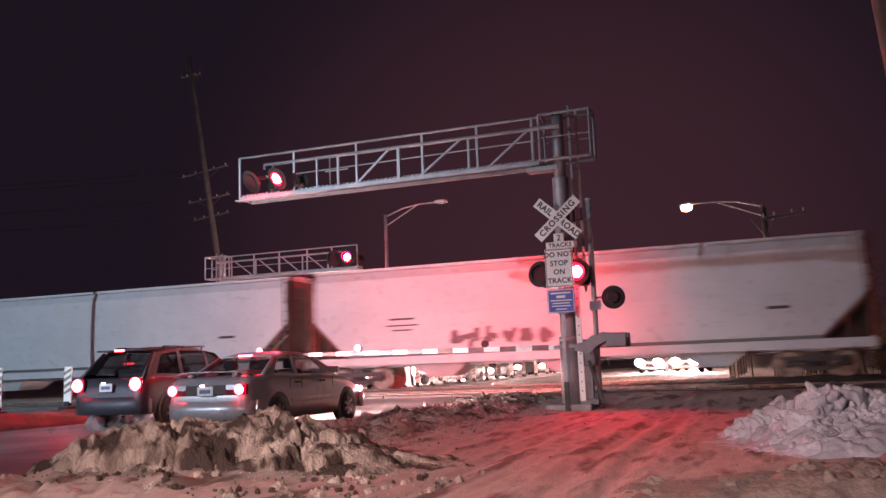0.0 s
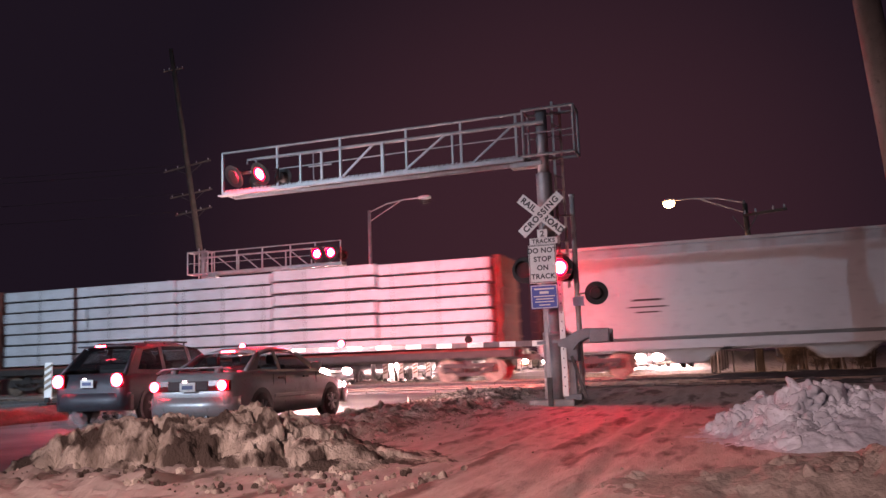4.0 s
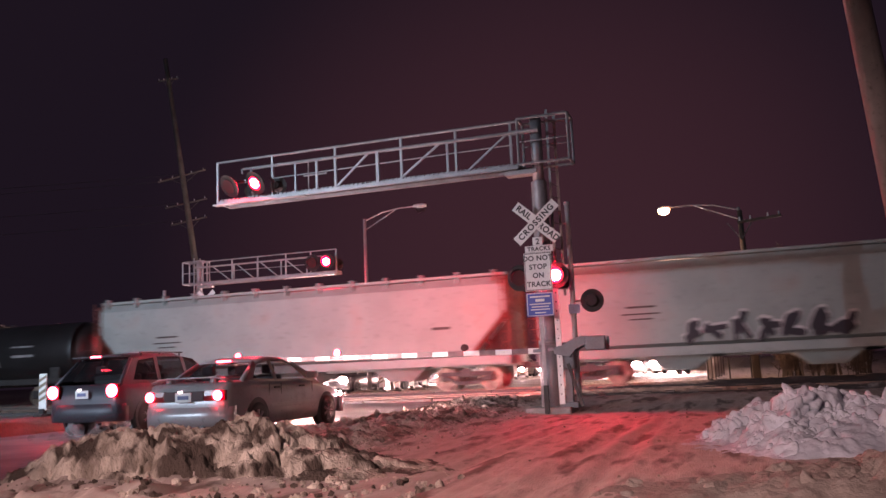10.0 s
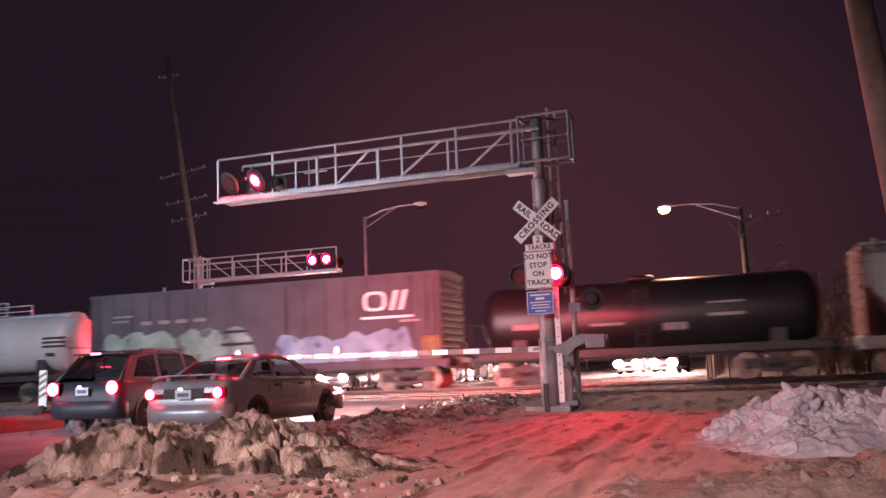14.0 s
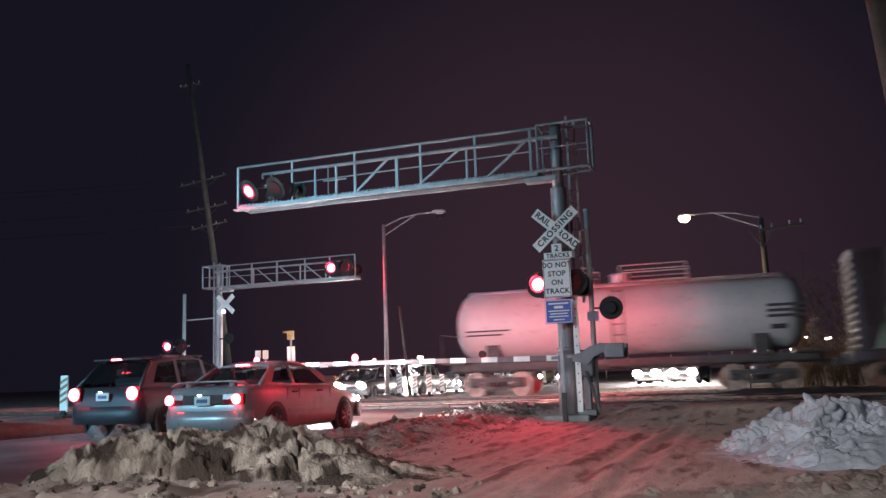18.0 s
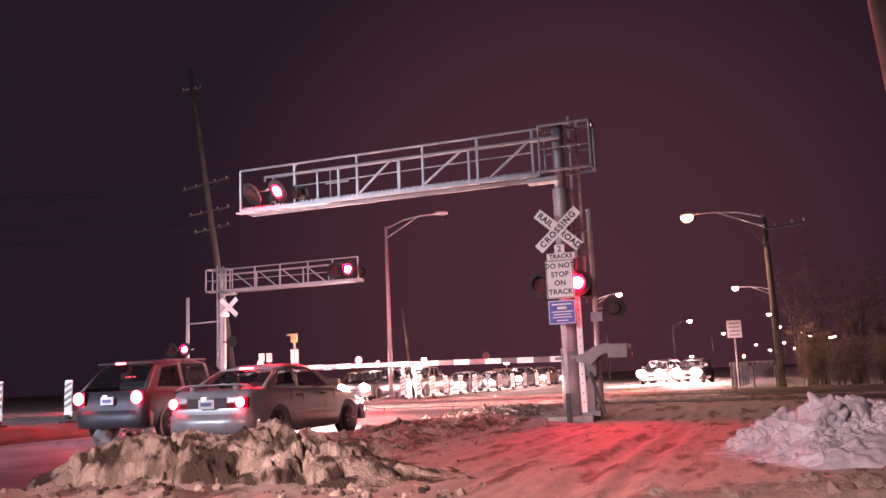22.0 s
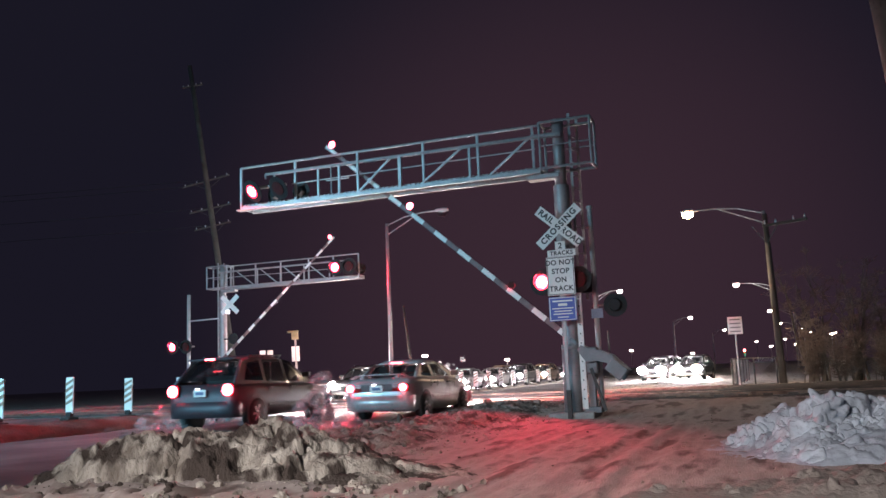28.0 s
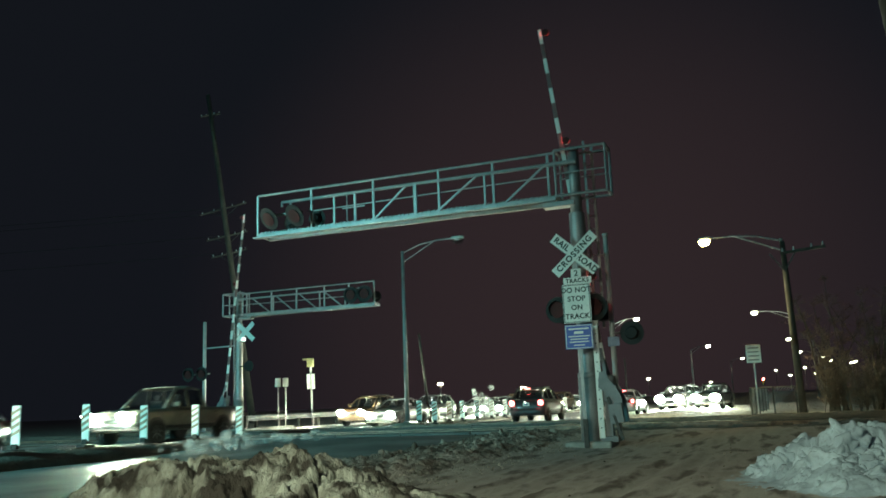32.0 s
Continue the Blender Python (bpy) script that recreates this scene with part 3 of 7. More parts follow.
snow_pile("snow_windrow", "gritty brown windrow of ploughed snow along the road edge", GRIT_SNOW, (-6.3, 8.6), (-6.15, 23.6), 3.0, 0.15, 2.6, 51, None, 300, 0.05, 0.075, 0.045, 0.06, sharp=0.9, sunk=0.35, apart=True)
crumbs("snow_crumbs", "loose brown frozen snow crumbs along the road edge", 1500, -7.6, -4.2, 9.0, 22.0, 5, GRIT_SNOW)
crumbs("snow_crumbs", "broken frozen crumbs at the foot of the dirty snow mound", 420, -7.4, -2.6, 6.2, 7.9, 9, SNOW_DIRTY, 0.008, 0.05)
crumbs("snow_crumbs", "scattered snow crumbs on the drive", 70, -4.0, 0.6, 8.0, 20.0, 6, GRIT_SNOW)

# ---- crossing signals ----
def bars(bm, w, h, rows):
    """Plain bars that stand for lettering too small to read."""
    for z, x0, x1, t in rows:
        box(bm, x0, x1, -0.004, 0, z - t / 2, z + t / 2)


def crossbuck(parent, x, y, z, words=True):
    for k, (ang, text) in enumerate(((-42, "RAIL   ROAD"), (42, "CROSSING"))):
        bm = bmesh.new()
        m = pose(x, y - 0.012 * k, z, 0, -ang, 0)
        box(bm, -0.61, 0.61, -0.006, 0, -0.115, 0.115, m=m)
        b = part("crossbuck_blade", bm, WHITE_SHEET, parent, "white reflective crossbuck blade")
        if words and k:
            lettering("lettering", "CROSSING", 0.185, INK, b, m @ pose(0, -0.0085, 0, 90, 0, 0), "black block lettering", 1.22, 0.006)
        elif words:
            for word, dx in (("RAIL", -0.36), ("ROAD", 0.355)):
                lettering("lettering", word, 0.185, INK, b, m @ pose(dx, -0.0085, 0, 90, 0, 0), "black block lettering", 1.08, 0.006)


def sign(parent, name, x, y, z0, z1, w, material, label, border=None):
    bm = bmesh.new()
    box(bm, x - w / 2, x + w / 2, y - 0.006, y, z0, z1, 0.004)
    s = part(name, bm, material, parent, label)
    if border:
        bm = bmesh.new()
        for a, b, c, d in ((-w / 2 + 0.015, w / 2 - 0.015, z0 + 0.012, z0 + 0.026), (-w / 2 + 0.015, w / 2 - 0.015, z1 - 0.026, z1 - 0.012),
                           (-w / 2 + 0.012, -w / 2 + 0.026, z0 + 0.015, z1 - 0.015), (w / 2 - 0.026, w / 2 - 0.012, z0 + 0.015, z1 - 0.015)):
            box(bm, x + a, x + b, y - 0.009, y - 0.0065, c, d)
        part("border", bm, border, s)
    return s


def cantilever(m, x_tip, posts, lamps, near):
    """Mast, railed walkway arm with truss, cage, ladder, flashing lamps. Space: mast axis at x = 0, the arm along x_tip's sign."""
    t = thing("cantilever_signal", "galvanized steel cantilever with red flashing lamps over the road", "crossing signal", m, group="cantilever crossing signals")
    sg = 1 if x_tip > 0 else -1
    zb, zt, zc = 5.55, 6.62, 6.36
    bm = bmesh.new()
    tube(bm, (0, 0, 0.1), (0, 0, 1.55), 0.24, 0.22, 20)
    tube(bm, (0, 0, 1.55), (0, 0, 5.2), 0.19, 0.18, 20, False)
    tube(bm, (0, 0, 5.2), (0, 0, 6.75), 0.135, 0.135, 18)
    for z in (1.55,):
        tube(bm, (0, 0, z - 0.05), (0, 0, z + 0.05), 0.225, 0.225, 20)
    part("mast", bm, GALV, t, "round galvanized steel mast", True)
    bm = bmesh.new()
    box(bm, -0.5, 0.5, -0.5, 0.5, -0.4, 0.14, 0.04)
    part("foundation", bm, CONCRETE, t, "grey concrete footing")
    yf, yb = -0.22, 0.32
    for y, nm in ((yf, "front"), (yb, "rear")):
        # hand rails and bottom beams
        for z, r, nam in ((zt, 0.030, "handrail"), (zb, 0.055, "bottom_beam"), (zc, 0.042, "chord")):
            if y == yb and nam != "bottom_beam":
                continue
            bm = bmesh.new()
            x1 = x_tip if nam != "chord" else x_tip + sg * -0.95
            if nam == "bottom_beam":
                box(bm, *sorted((sg * 0.4, x_tip)), y - 0.035, y + 0.035, z - 0.045, z + 0.045)
            else:
                tube(bm, (sg * 0.42, y, z), (x1, y, z), r, seg=10)
            part(nam, bm, GALV, t)
        if y == yb:
            continue
        bm = bmesh.new()
        tube(bm, (sg * 0.5, y, 6.08), (x_tip + sg * -1.5, y, 6.08 - 0.05), 0.016, seg=6)
        part("mid_rail", bm, GALV, t)
        for x in posts:
            bm = bmesh.new()
            strut(bm, (x, y, zb), (x, y, zt), 0.055)
            part("rail_post", bm, GALV, t)
        L = abs(x_tip)
        diag = ((0.60, 0.49), (0.40, 0.27), (0.195, 0.075)) if near else ((0.26, 0.12), (0.43, 0.30), (0.60, 0.47), (0.78, 0.65))
        for f, g in diag:
            bm = bmesh.new()
            strut(bm, (sg * L * f, y, zb + 0.03), (sg * L * g, y, zc), 0.045)
            part("truss_diagonal", bm, GALV, t)
        for f, w in ((0.463, 0.075), (0.25, 0.05), (0.73, 0.045), (0.66, 0.045)) if near else ((0.28, 0.05), (0.45, 0.05), (0.62, 0.05), (0.8, 0.05)):
            bm = bmesh.new()
            strut(bm, (sg * L * f, y, zb), (sg * L * f, y, zc), w)
            part("truss_vertical", bm, GALV, t)
    # walkway grating: thin cross bars on two bearers
    bm = bmesh.new()
    n = int(abs(x_tip) / 0.12)
    for i in range(n + 1):
        x = sg * 0.4 + (x_tip - sg * 0.4) * i / n
        box(bm, x - 0.012, x + 0.012, yf, yb, zb + 0.062, zb + 0.10)
    for k in range(5):
        y = yf + 0.08 + k * 0.12
        box(bm, *sorted((sg * 0.4, x_tip)), y - 0.006, y + 0.006, zb + 0.066, zb + 0.106)
    part("walkway_grating", bm, GALV, t)
    bm = bmesh.new()
    x0, x1 = sorted((x_tip, x_tip - sg * 2.6))
    box(bm, x0, x1, -0.46, yf - 0.05, zb - 0.10, zb - 0.07, 0.005)
    part("lamp_platform", bm, GALV, t, "galvanized maintenance platform under the lamps")
    for x in (x_tip, sg * 0.45):
        for z in (zb,):
            bm = bmesh.new()
            strut(bm, (x, yf, z), (x, yb, z + 0.001), 0.05)
            part("cross_tie", bm, GALV, t)
    # cage round the mast head
    ca, cb = -sg * 0.78, sg * 0.38
    for y in (-0.24, 0.3):
        for z in (zb + 0.05, zt + 0.05):
            bm = bmesh.new()
            tube(bm, (ca, y, z), (cb, y, z), 0.035, seg=8)
            part("cage_rail", bm, GALV, t)
        bm = bmesh.new()
        tube(bm, (ca, y, 6.12), (cb, y, 6.12), 0.016, seg=6)
        part("cage_rail", bm, GALV, t)
        for x in (ca, cb):
            bm = bmesh.new()
            tube(bm, (x, y, zb + 0.05), (x, y, zt + 0.05), 0.032, seg=8)
            part("cage_post", bm, GALV, t)
    for x in (ca, cb):
        for z in (zb + 0.05, zt + 0.05):
            bm = bmesh.new()
            tube(bm, (x, -0.24, z), (x, 0.3, z), 0.032, seg=8)
            part("cage_rail", bm, GALV, t)
    bm = bmesh.new()
    box(bm, *sorted((0, sg * 0.75)), -0.16, 0.16, 5.38, 5.50, 0.02)
    part("arm_bracket", bm, GALV, t)
    bm = bmesh.new()
    tube(bm, (-sg * 0.1, yf, zc), (sg * 0.6, yf, zc), 0.055, seg=10)
    part("arm_bracket", bm, GALV, t)
    # ladder
    lx = -sg * 0.30
    for dx in (-0.15, 0.15):
        bm = bmesh.new()
        strut(bm, (lx + dx * 0.4, 0.25 + dx, 2.6 if near else 0.3), (lx + dx * 0.4, 0.25 + dx, 6.9), 0.06, 0.03)
        part("ladder_rail", bm, GALV, t)
    for i in range(14 if near else 21):
        z = (2.75 if near else 0.5) + i * 0.3
        bm = bmesh.new()
        tube(bm, (lx - 0.06, 0.1, z), (lx + 0.06, 0.4, z), 0.013, seg=6)
        part("ladder_rung", bm, GALV, t)
    # hanging lamp brackets and pairs of lamps, both ways
    xl = sum(dx for dx, _ in lamps) / len(lamps)
    bm = bmesh.new()
    tube(bm, (xl + sg * 0.14, -0.26, zc), (xl - sg * 0.3, yf, zc), 0.034, seg=8)
    tube(bm, (xl + sg * 0.14, -0.26, zc), (xl + sg * 0.14, -0.26, zc - 0.12), 0.03, seg=8)
    tube(bm, (xl - sg * 0.12, -0.26, zc), (xl - sg * 0.12, -0.26, zc - 0.30), 0.03, seg=8)
    box(bm, xl - 0.46, xl + 0.46, -0.30, -0.22, zc - 0.36, zc - 0.30)
    part("lamp_bracket", bm, GALV, t)
    for dx, _ in lamps:
        bm = bmesh.new()
        tube(bm, (dx, -0.26, zc - 0.33), (dx, -0.34, 5.92), 0.028, seg=8)
        part("lamp_hanger", bm, GALV, t)
    if near:
        # junction box frame hung between the posts
        for f in (0.685, 0.655):
            bm = bmesh.new()
            tube(bm, (sg * L * f, yf - 0.03, zb + 0.1), (sg * L * f, yf - 0.03, zc), 0.016, seg=6)
            part("conduit", bm, GALV, t)
        bm = bmesh.new()
        tube(bm, (sg * L * 0.70, yf - 0.04, 5.98), (sg * L * 0.625, yf - 0.04, 5.98), 0.02, seg=6)
        part("conduit", bm, GALV, t)
    for dx, right in lamps:
        if near:
            flasher(t, dx, -0.50, 5.90, right, -1, 1.2, hood=False, lit=RED_TILTED if right else RED_SIDE, aim=-20, dip=32)
        else:
            flasher(t, dx, -0.62, 6.02, right, -1, 1.5, fade=0.14)
        flasher(t, dx, 0.62, 6.02, not right, 1)
    return t


NEAR = (-3.97, 18.69, 0.2)
near_signal = cantilever(Matrix.Translation((NEAR[0], NEAR[1], 0)), -8.38, [-8.38, -6.77, -5.01, -3.26, -1.88, -0.55], [(-7.86, False), (-7.10, True)], True)
# mast-mounted lamps and signs
for dx, right, turn in ((-0.50, False, -10), (0.31, True, 0)):
    flasher(near_signal, dx, -0.30, 3.0, right, -1, 1.15, lit=RED_FRONT, aim=turn)
    flasher(near_signal, dx, 0.34, 3.0, not right, 1, 1.05, hood=False, lit=RED_BACK, aim=27, visor=0.36)
bm = bmesh.new()
tube(bm, (-0.5, -0.12, 3.0), (0.5, -0.12, 3.0), 0.035, seg=8)
tube(bm, (-0.5, 0.2, 3.0), (0.5, 0.2, 3.0), 0.035, seg=8)
part("lamp_crossarm", bm, GALV, near_signal)

sign_post = thing("crossing_sign_post", "white railroad crossing crossbuck and warning signs on a steel post", "road sign", Matrix.Translation((-3.98, 18.12, 0)))
bm = bmesh.new()
box(bm, -0.035, 0.035, 0.02, 0.06, -0.2, 4.3)
part("post", bm, GALV, sign_post)
bm = bmesh.new()
box(bm, -0.045, 0.055, 0.0, 0.07, -0.2, 0.62)
part("post_sleeve", bm, STEEL_DARK, sign_post, "dark post stub")
crossbuck(sign_post, 0.02, -0.012, 4.17)
s = sign(sign_post, "track_count_plate", 0.02, 0.0, 3.66, 3.84, 0.22, WHITE_SHEET, "small white plate with the number of tracks")
lettering("lettering", "2", 0.18, INK, s, pose(0.02, -0.009, 3.74, 90, 0, 0))
s = sign(sign_post, "tracks_plate", 0.04, 0.0, 3.51, 3.655, 0.62, WHITE_SHEET, "white plate reading tracks")
lettering("lettering", "TRACKS", 0.125, INK, s, pose(0.04, -0.009, 3.58, 90, 0, 0), "", 1.15)
s = sign(sign_post, "warning_sign", 0.0, -0.02, 2.66, 3.50, 0.61, WHITE_SHEET, "white do not stop on track sign", INK)
for i, wd in enumerate(("DO NOT", "STOP", "ON", "TRACK")):
    lettering("lettering", wd, 0.155, INK, s, pose(0.0, -0.03, 3.37 - i * 0.19, 90, 0, 0), "", 1.08)
s = sign(sign_post, "notice_plate", 0.0, -0.02, 2.10, 2.62, 0.60, BLUE_SHEET, "blue emergency notice plate", WHITE_SHEET)
for z, a, b, h in ((2.53, -0.22, 0.22, 0.03), (2.45, -0.10, 0.10, 0.055), (2.37, -0.23, 0.23, 0.022), (2.31, -0.19, 0.19, 0.022), (2.25, -0.21, 0.21, 0.022), (2.18, -0.12, 0.12, 0.022)):
    bm = bmesh.new()
    box(bm, a, b, -0.031, -0.0275, z - h / 2, z + h / 2)
    part("print_bar", bm, WHITE_SHEET, s, "white bar of small print")

# signal post with the side lamp, beside the mast
side_post = thing("signal_post", "grey steel post with a side crossing lamp and small blue plate", "signal post", Matrix.Translation((-3.44, 19.09, 0)))
bm = bmesh.new()
tube(bm, (0, 0, 0.1), (0, 0, 4.70), 0.06, 0.055, 12)
tube(bm, (0, 0, 4.68), (0, 0, 4.74), 0.07, 0.07, 12)
part("post", bm, ALU, side_post, smooth=True)
bm = bmesh.new()
tube(bm, (0, 0, 2.45), (0.52, -0.25, 2.45), 0.025, seg=8)
tube(bm, (0, 0, 4.25), (-0.2, 0.0, 4.25), 0.02, seg=8)
tube(bm, (0, 0, 2.75), (-0.25, -0.1, 2.75), 0.015, seg=8)
part("bracket", bm, GALV, side_post)
bm = bmesh.new()
tube(bm, (0.48, -0.30, 2.42), (0.48, -0.285, 2.42), 0.26, 0.26, 28)
part("backboard", bm, BLACK, side_post, "black round lamp backboard seen from behind")
bm = bmesh.new()
tube(bm, (0.48, -0.30, 2.42), (0.48, -0.40, 2.42), 0.15, 0.12, 18)
tube(bm, (0.48, -0.28, 2.42), (0.48, -0.05, 2.42), 0.16, 0.16, 18, False)
part("lamp_housing", bm, BLACK, side_post)
sign(side_post, "location_plate", 0.03, -0.07, 2.17, 2.38, 0.26, mat("pale_blue_sheeting", (0.30, 0.42, 0.62), 0.5), "small pale blue plate")

# white striped edge panel at the mast
edge_post = thing("edge_marker", "white edge marker strip with bolt holes on the signal", "marker post", Matrix.Translation((-3.69, 18.42, 0)))
bm = bmesh.new()
box(bm, -0.06, 0.06, -0.02, 0.02, 0.2, 2.78)
part("strip", bm, WHITE_SHEET, edge_post)
for i in range(12):
    bm = bmesh.new()
    box(bm, -0.012, 0.012, -0.0235, -0.0205, 0.4 + i * 0.2, 0.43 + i * 0.2)
    part("bolt_hole", bm, INK, edge_post)


ARM_LENSES = []
GATE_GREY = mat("gate_machine_grey", (0.20, 0.205, 0.22), 0.55, 0.2, dark=(0.14, 0.145, 0.155), scale=3)


def gate(m, sg, length, lamps):
    """Gate machine, counterweight and striped arm that turns about y. The arm points along sg * x when down."""
    t = thing("crossing_gate", "red and white striped crossing gate arm with its grey drive", "crossing gate", m, group="crossing gates")
    bm = bmesh.new()
    box(bm, -0.08, 0.08, -0.08, 0.08, -1.25, -0.3, 0.02)
    box(bm, -0.2, 0.2, -0.18, 0.18, -1.25, -1.12, 0.02)
    part("pedestal", bm, GATE_GREY, t)
    bm = bmesh.new()
    box(bm, -0.15, 0.17, -0.16, 0.16, -0.42, 0.16, 0.04)
    part("gate_machine", bm, GATE_GREY, t, "grey gate drive housing")
    bm = bmesh.new()
    strut(bm, (0.05, -0.3, -0.3), (0.32, -0.35, -1.2), 0.06)
    part("guard_brace", bm, STEEL_DARK, t)
    bm = bmesh.new()
    n = 21
    rings = []
    for i in range(n + 1):
        x, h = sg * (0.5 + (length - 0.5) * i / n), 0.062 - 0.022 * i / n
        rings.append([bm.verts.new(p) for p in ((x, -0.02, -h), (x, 0.02, -h), (x, 0.02, h), (x, -0.02, h))])
    for i, (r, q) in enumerate(zip(rings, rings[1:])):
        for j in range(4):
            bm.faces.new((r[j], r[(j + 1) % 4], q[(j + 1) % 4], q[j])).material_index = i % 2
    bm.faces.new(rings[0])
    bm.faces.new(rings[-1][::-1]).material_index = 0
    bmesh.ops.recalc_face_normals(bm, faces=bm.faces[:])
    arm_mesh = part("arm", bm, [WHITE_SHEET, RED_SHEET], t, "red and white striped gate arm")
    bm = bmesh.new()
    for y in (-0.24, 0.24):
        strut(bm, (sg * 0.75, y * 0.2, 0), (-sg * 0.15, y, 0.05), 0.07, 0.05)
        slab(bm, [(sg * 0.25, y - 0.02, -0.08), (-sg * 0.08, y - 0.02, -0.16), (-sg * 0.22, y - 0.02, 0.0), (-sg * 0.42, y - 0.02, 0.10), (-sg * 0.80, y - 0.02, 0.08), (-sg * 0.80, y - 0.02, 0.26), (-sg * 0.38, y - 0.02, 0.30), (-sg * 0.12, y - 0.02, 0.22), (sg * 0.05, y - 0.02, 0.10), (sg * 0.25, y - 0.02, 0.06)], (0, 1, 0), 0.04)
    part("support_arm", bm, GATE_GREY, arm_mesh)
    for y in (-0.30, 0.26):
        bm = bmesh.new()
        box(bm, *sorted((-sg * 0.46, -sg * 0.88)), y - 0.05, y + 0.05, -0.02, 0.28, 0.02)
        for q in (0.58, 0.68):
            box(bm, *sorted((-sg * q, -sg * (q + 0.02))), y - 0.058, y + 0.058, 0.06, 0.22)
        part("counterweight", bm, GATE_GREY, arm_mesh, "grey counterweight block")
    for k, (f, lit) in enumerate(lamps):
        bm = bmesh.new()
        x = sg * (length * f)
        tube(bm, (x, -0.03, 0.13), (x, 0.03, 0.13), 0.085, 0.085, 12)
        tube(bm, (x, 0, 0.02), (x, 0, 0.06), 0.02, 0.02, 8)
        lp = part("arm_lamp", bm, BLACK, arm_mesh)
        bm = bmesh.new()
        tube(bm, (0, -0.004, 0), (0, 0.004, 0), 0.084, 0.084, 14)
        bm.faces.ensure_lookup_table()
        for fc in bm.faces:
            fc.material_index = 0 if fc.normal.y < -0.5 or (len(fc.verts) > 4 and fc.calc_center_median().y < 0) else 1
        ln = part("lens", bm, [RED_TIP, LENS_OFF], lp, "small red arm lamp lens")
        ln.location = (x, -0.042, 0.13)
        ARM_LENSES.append((ln, Vector((x, -0.042, 0.13)), lit))
    return t, arm_mesh


near_gate, near_arm = gate(Matrix.Translation((-3.55, 18.62, 1.36)), -1, 8.45, [(0.985, True), (0.66, True), (0.28, False)])
far_gate, far_arm = gate(Matrix.Translation((-24.95, 34.5, 1.6)), 1, 9.1, [(0.985, True), (0.62, False)])

far_signal = cantilever(Matrix.Translation((-24.5, 35.0, 0.12)), 7.5, [7.5, 6.2, 4.9, 3.4, 2.0, 0.6], [(6.5, False), (7.2, True)], False)
crossbuck(far_signal, 0.55, -0.25, 4.75, words=False)
bm = bmesh.new()
box(bm, 0.34, 0.48, -0.3, -0.14, 4.32, 4.48, 0.02)
part("work_lamp", bm, glow("lit_work_lamp", (0.85, 0.95, 1.0), 1.5), far_signal, "small white lit lamp on the mast")
bm = bmesh.new()
tube(bm, (0.1, -0.1, 3.1), (0.7, -0.2, 3.1), 0.03, seg=8)
tube(bm, (0.72, -0.24, 3.1), (0.72, -0.22, 3.1), 0.26, 0.26, 20)
part("side_lamp_back", bm, BLACK, far_signal)

# flashing post left of the far mast
far_post = thing("signal_post", "grey steel post with a pair of red crossing lamps", "signal post", Matrix.Translation((-26.3, 34.7, 0)))
bm = bmesh.new()
tube(bm, (0, 0, 0.1), (0, 0, 5.5), 0.09, 0.08, 12)
tube(bm, (0, 0, 4.2), (1.6, 0.2, 4.25), 0.03, seg=8)
tube(bm, (-0.75, -0.1, 2.95), (0.4, -0.1, 2.95), 0.035, seg=8)
part("post", bm, ALU, far_post, smooth=True)
flasher(far_post, -0.68, -0.35, 2.95, False, -1, 1.35, fade=0.14)
flasher(far_post, 0.10, -0.35, 2.95, True, -1, 1.35, fade=0.14)

# ---- the freight train ----
TRAIN = Matrix.Translation((0, TRACK_FAR, 0.262)) @ pose(0, 0, 0, 0, 0, 1.35)
CARS = []


def bogie(parent, x):
    bm = bmesh.new()
    for y in (-1.0, 1.0):
        strut(bm, (x - 1.02, y, 0.60), (x + 1.02, y, 0.60), 0.15, 0.12)
        strut(bm, (x - 0.40, y, 0.27), (x + 0.40, y, 0.27), 0.13, 0.12)
        for o in (-1, 1):
            strut(bm, (x + o * 0.92, y, 0.55), (x + o * 0.36, y, 0.27), 0.12, 0.11)
            strut(bm, (x + o * 0.30, y, 0.27), (x + o * 0.30, y, 0.60), 0.09, 0.11)
    box(bm, x - 0.2, x + 0.2, -1.1, 1.1, 0.5, 0.78)
    fr = part("bogie", bm, STEEL_DARK, parent, "cast steel bogie frame")
    for y in (-1.0, 1.0):
        for dx in (-0.88, 0.88):
            bm = bmesh.new()
            box(bm, x + dx - 0.13, x + dx + 0.13, y - 0.08, y + 0.08, 0.34, 0.55, 0.03)
            part("axle_box", bm, STEEL_DARK, fr)
        bm = bmesh.new()
        for q in (-0.14, 0.0, 0.14):
            tube(bm, (x + q, y, 0.32), (x + q, y, 0.53), 0.06, seg=8)
        part("spring_nest", bm, OXIDE_DARK, fr)
    for dx in (-0.88, 0.88):
        bm = bmesh.new()
        tube(bm, (x + dx, -0.9, 0.43), (x + dx, 0.9, 0.43), 0.09, seg=10)
        for y in (-0.76, 0.76):
            o = 1 if y > 0 else -1
            tube(bm, (x + dx, y - 0.06, 0.43), (x + dx, y + 0.06, 0.43), 0.43, 0.43, 28)
            tube(bm, (x + dx, y - o * 0.09, 0.43), (x + dx, y - o * 0.05, 0.43), 0.46, 0.46, 28)
            tube(bm, (x + dx, y + o * 0.05, 0.43), (x + dx, y + o * 0.11, 0.43), 0.15, 0.13, 16)
        part("wheelset", bm, RAIL, fr, "worn bright steel wheelset")


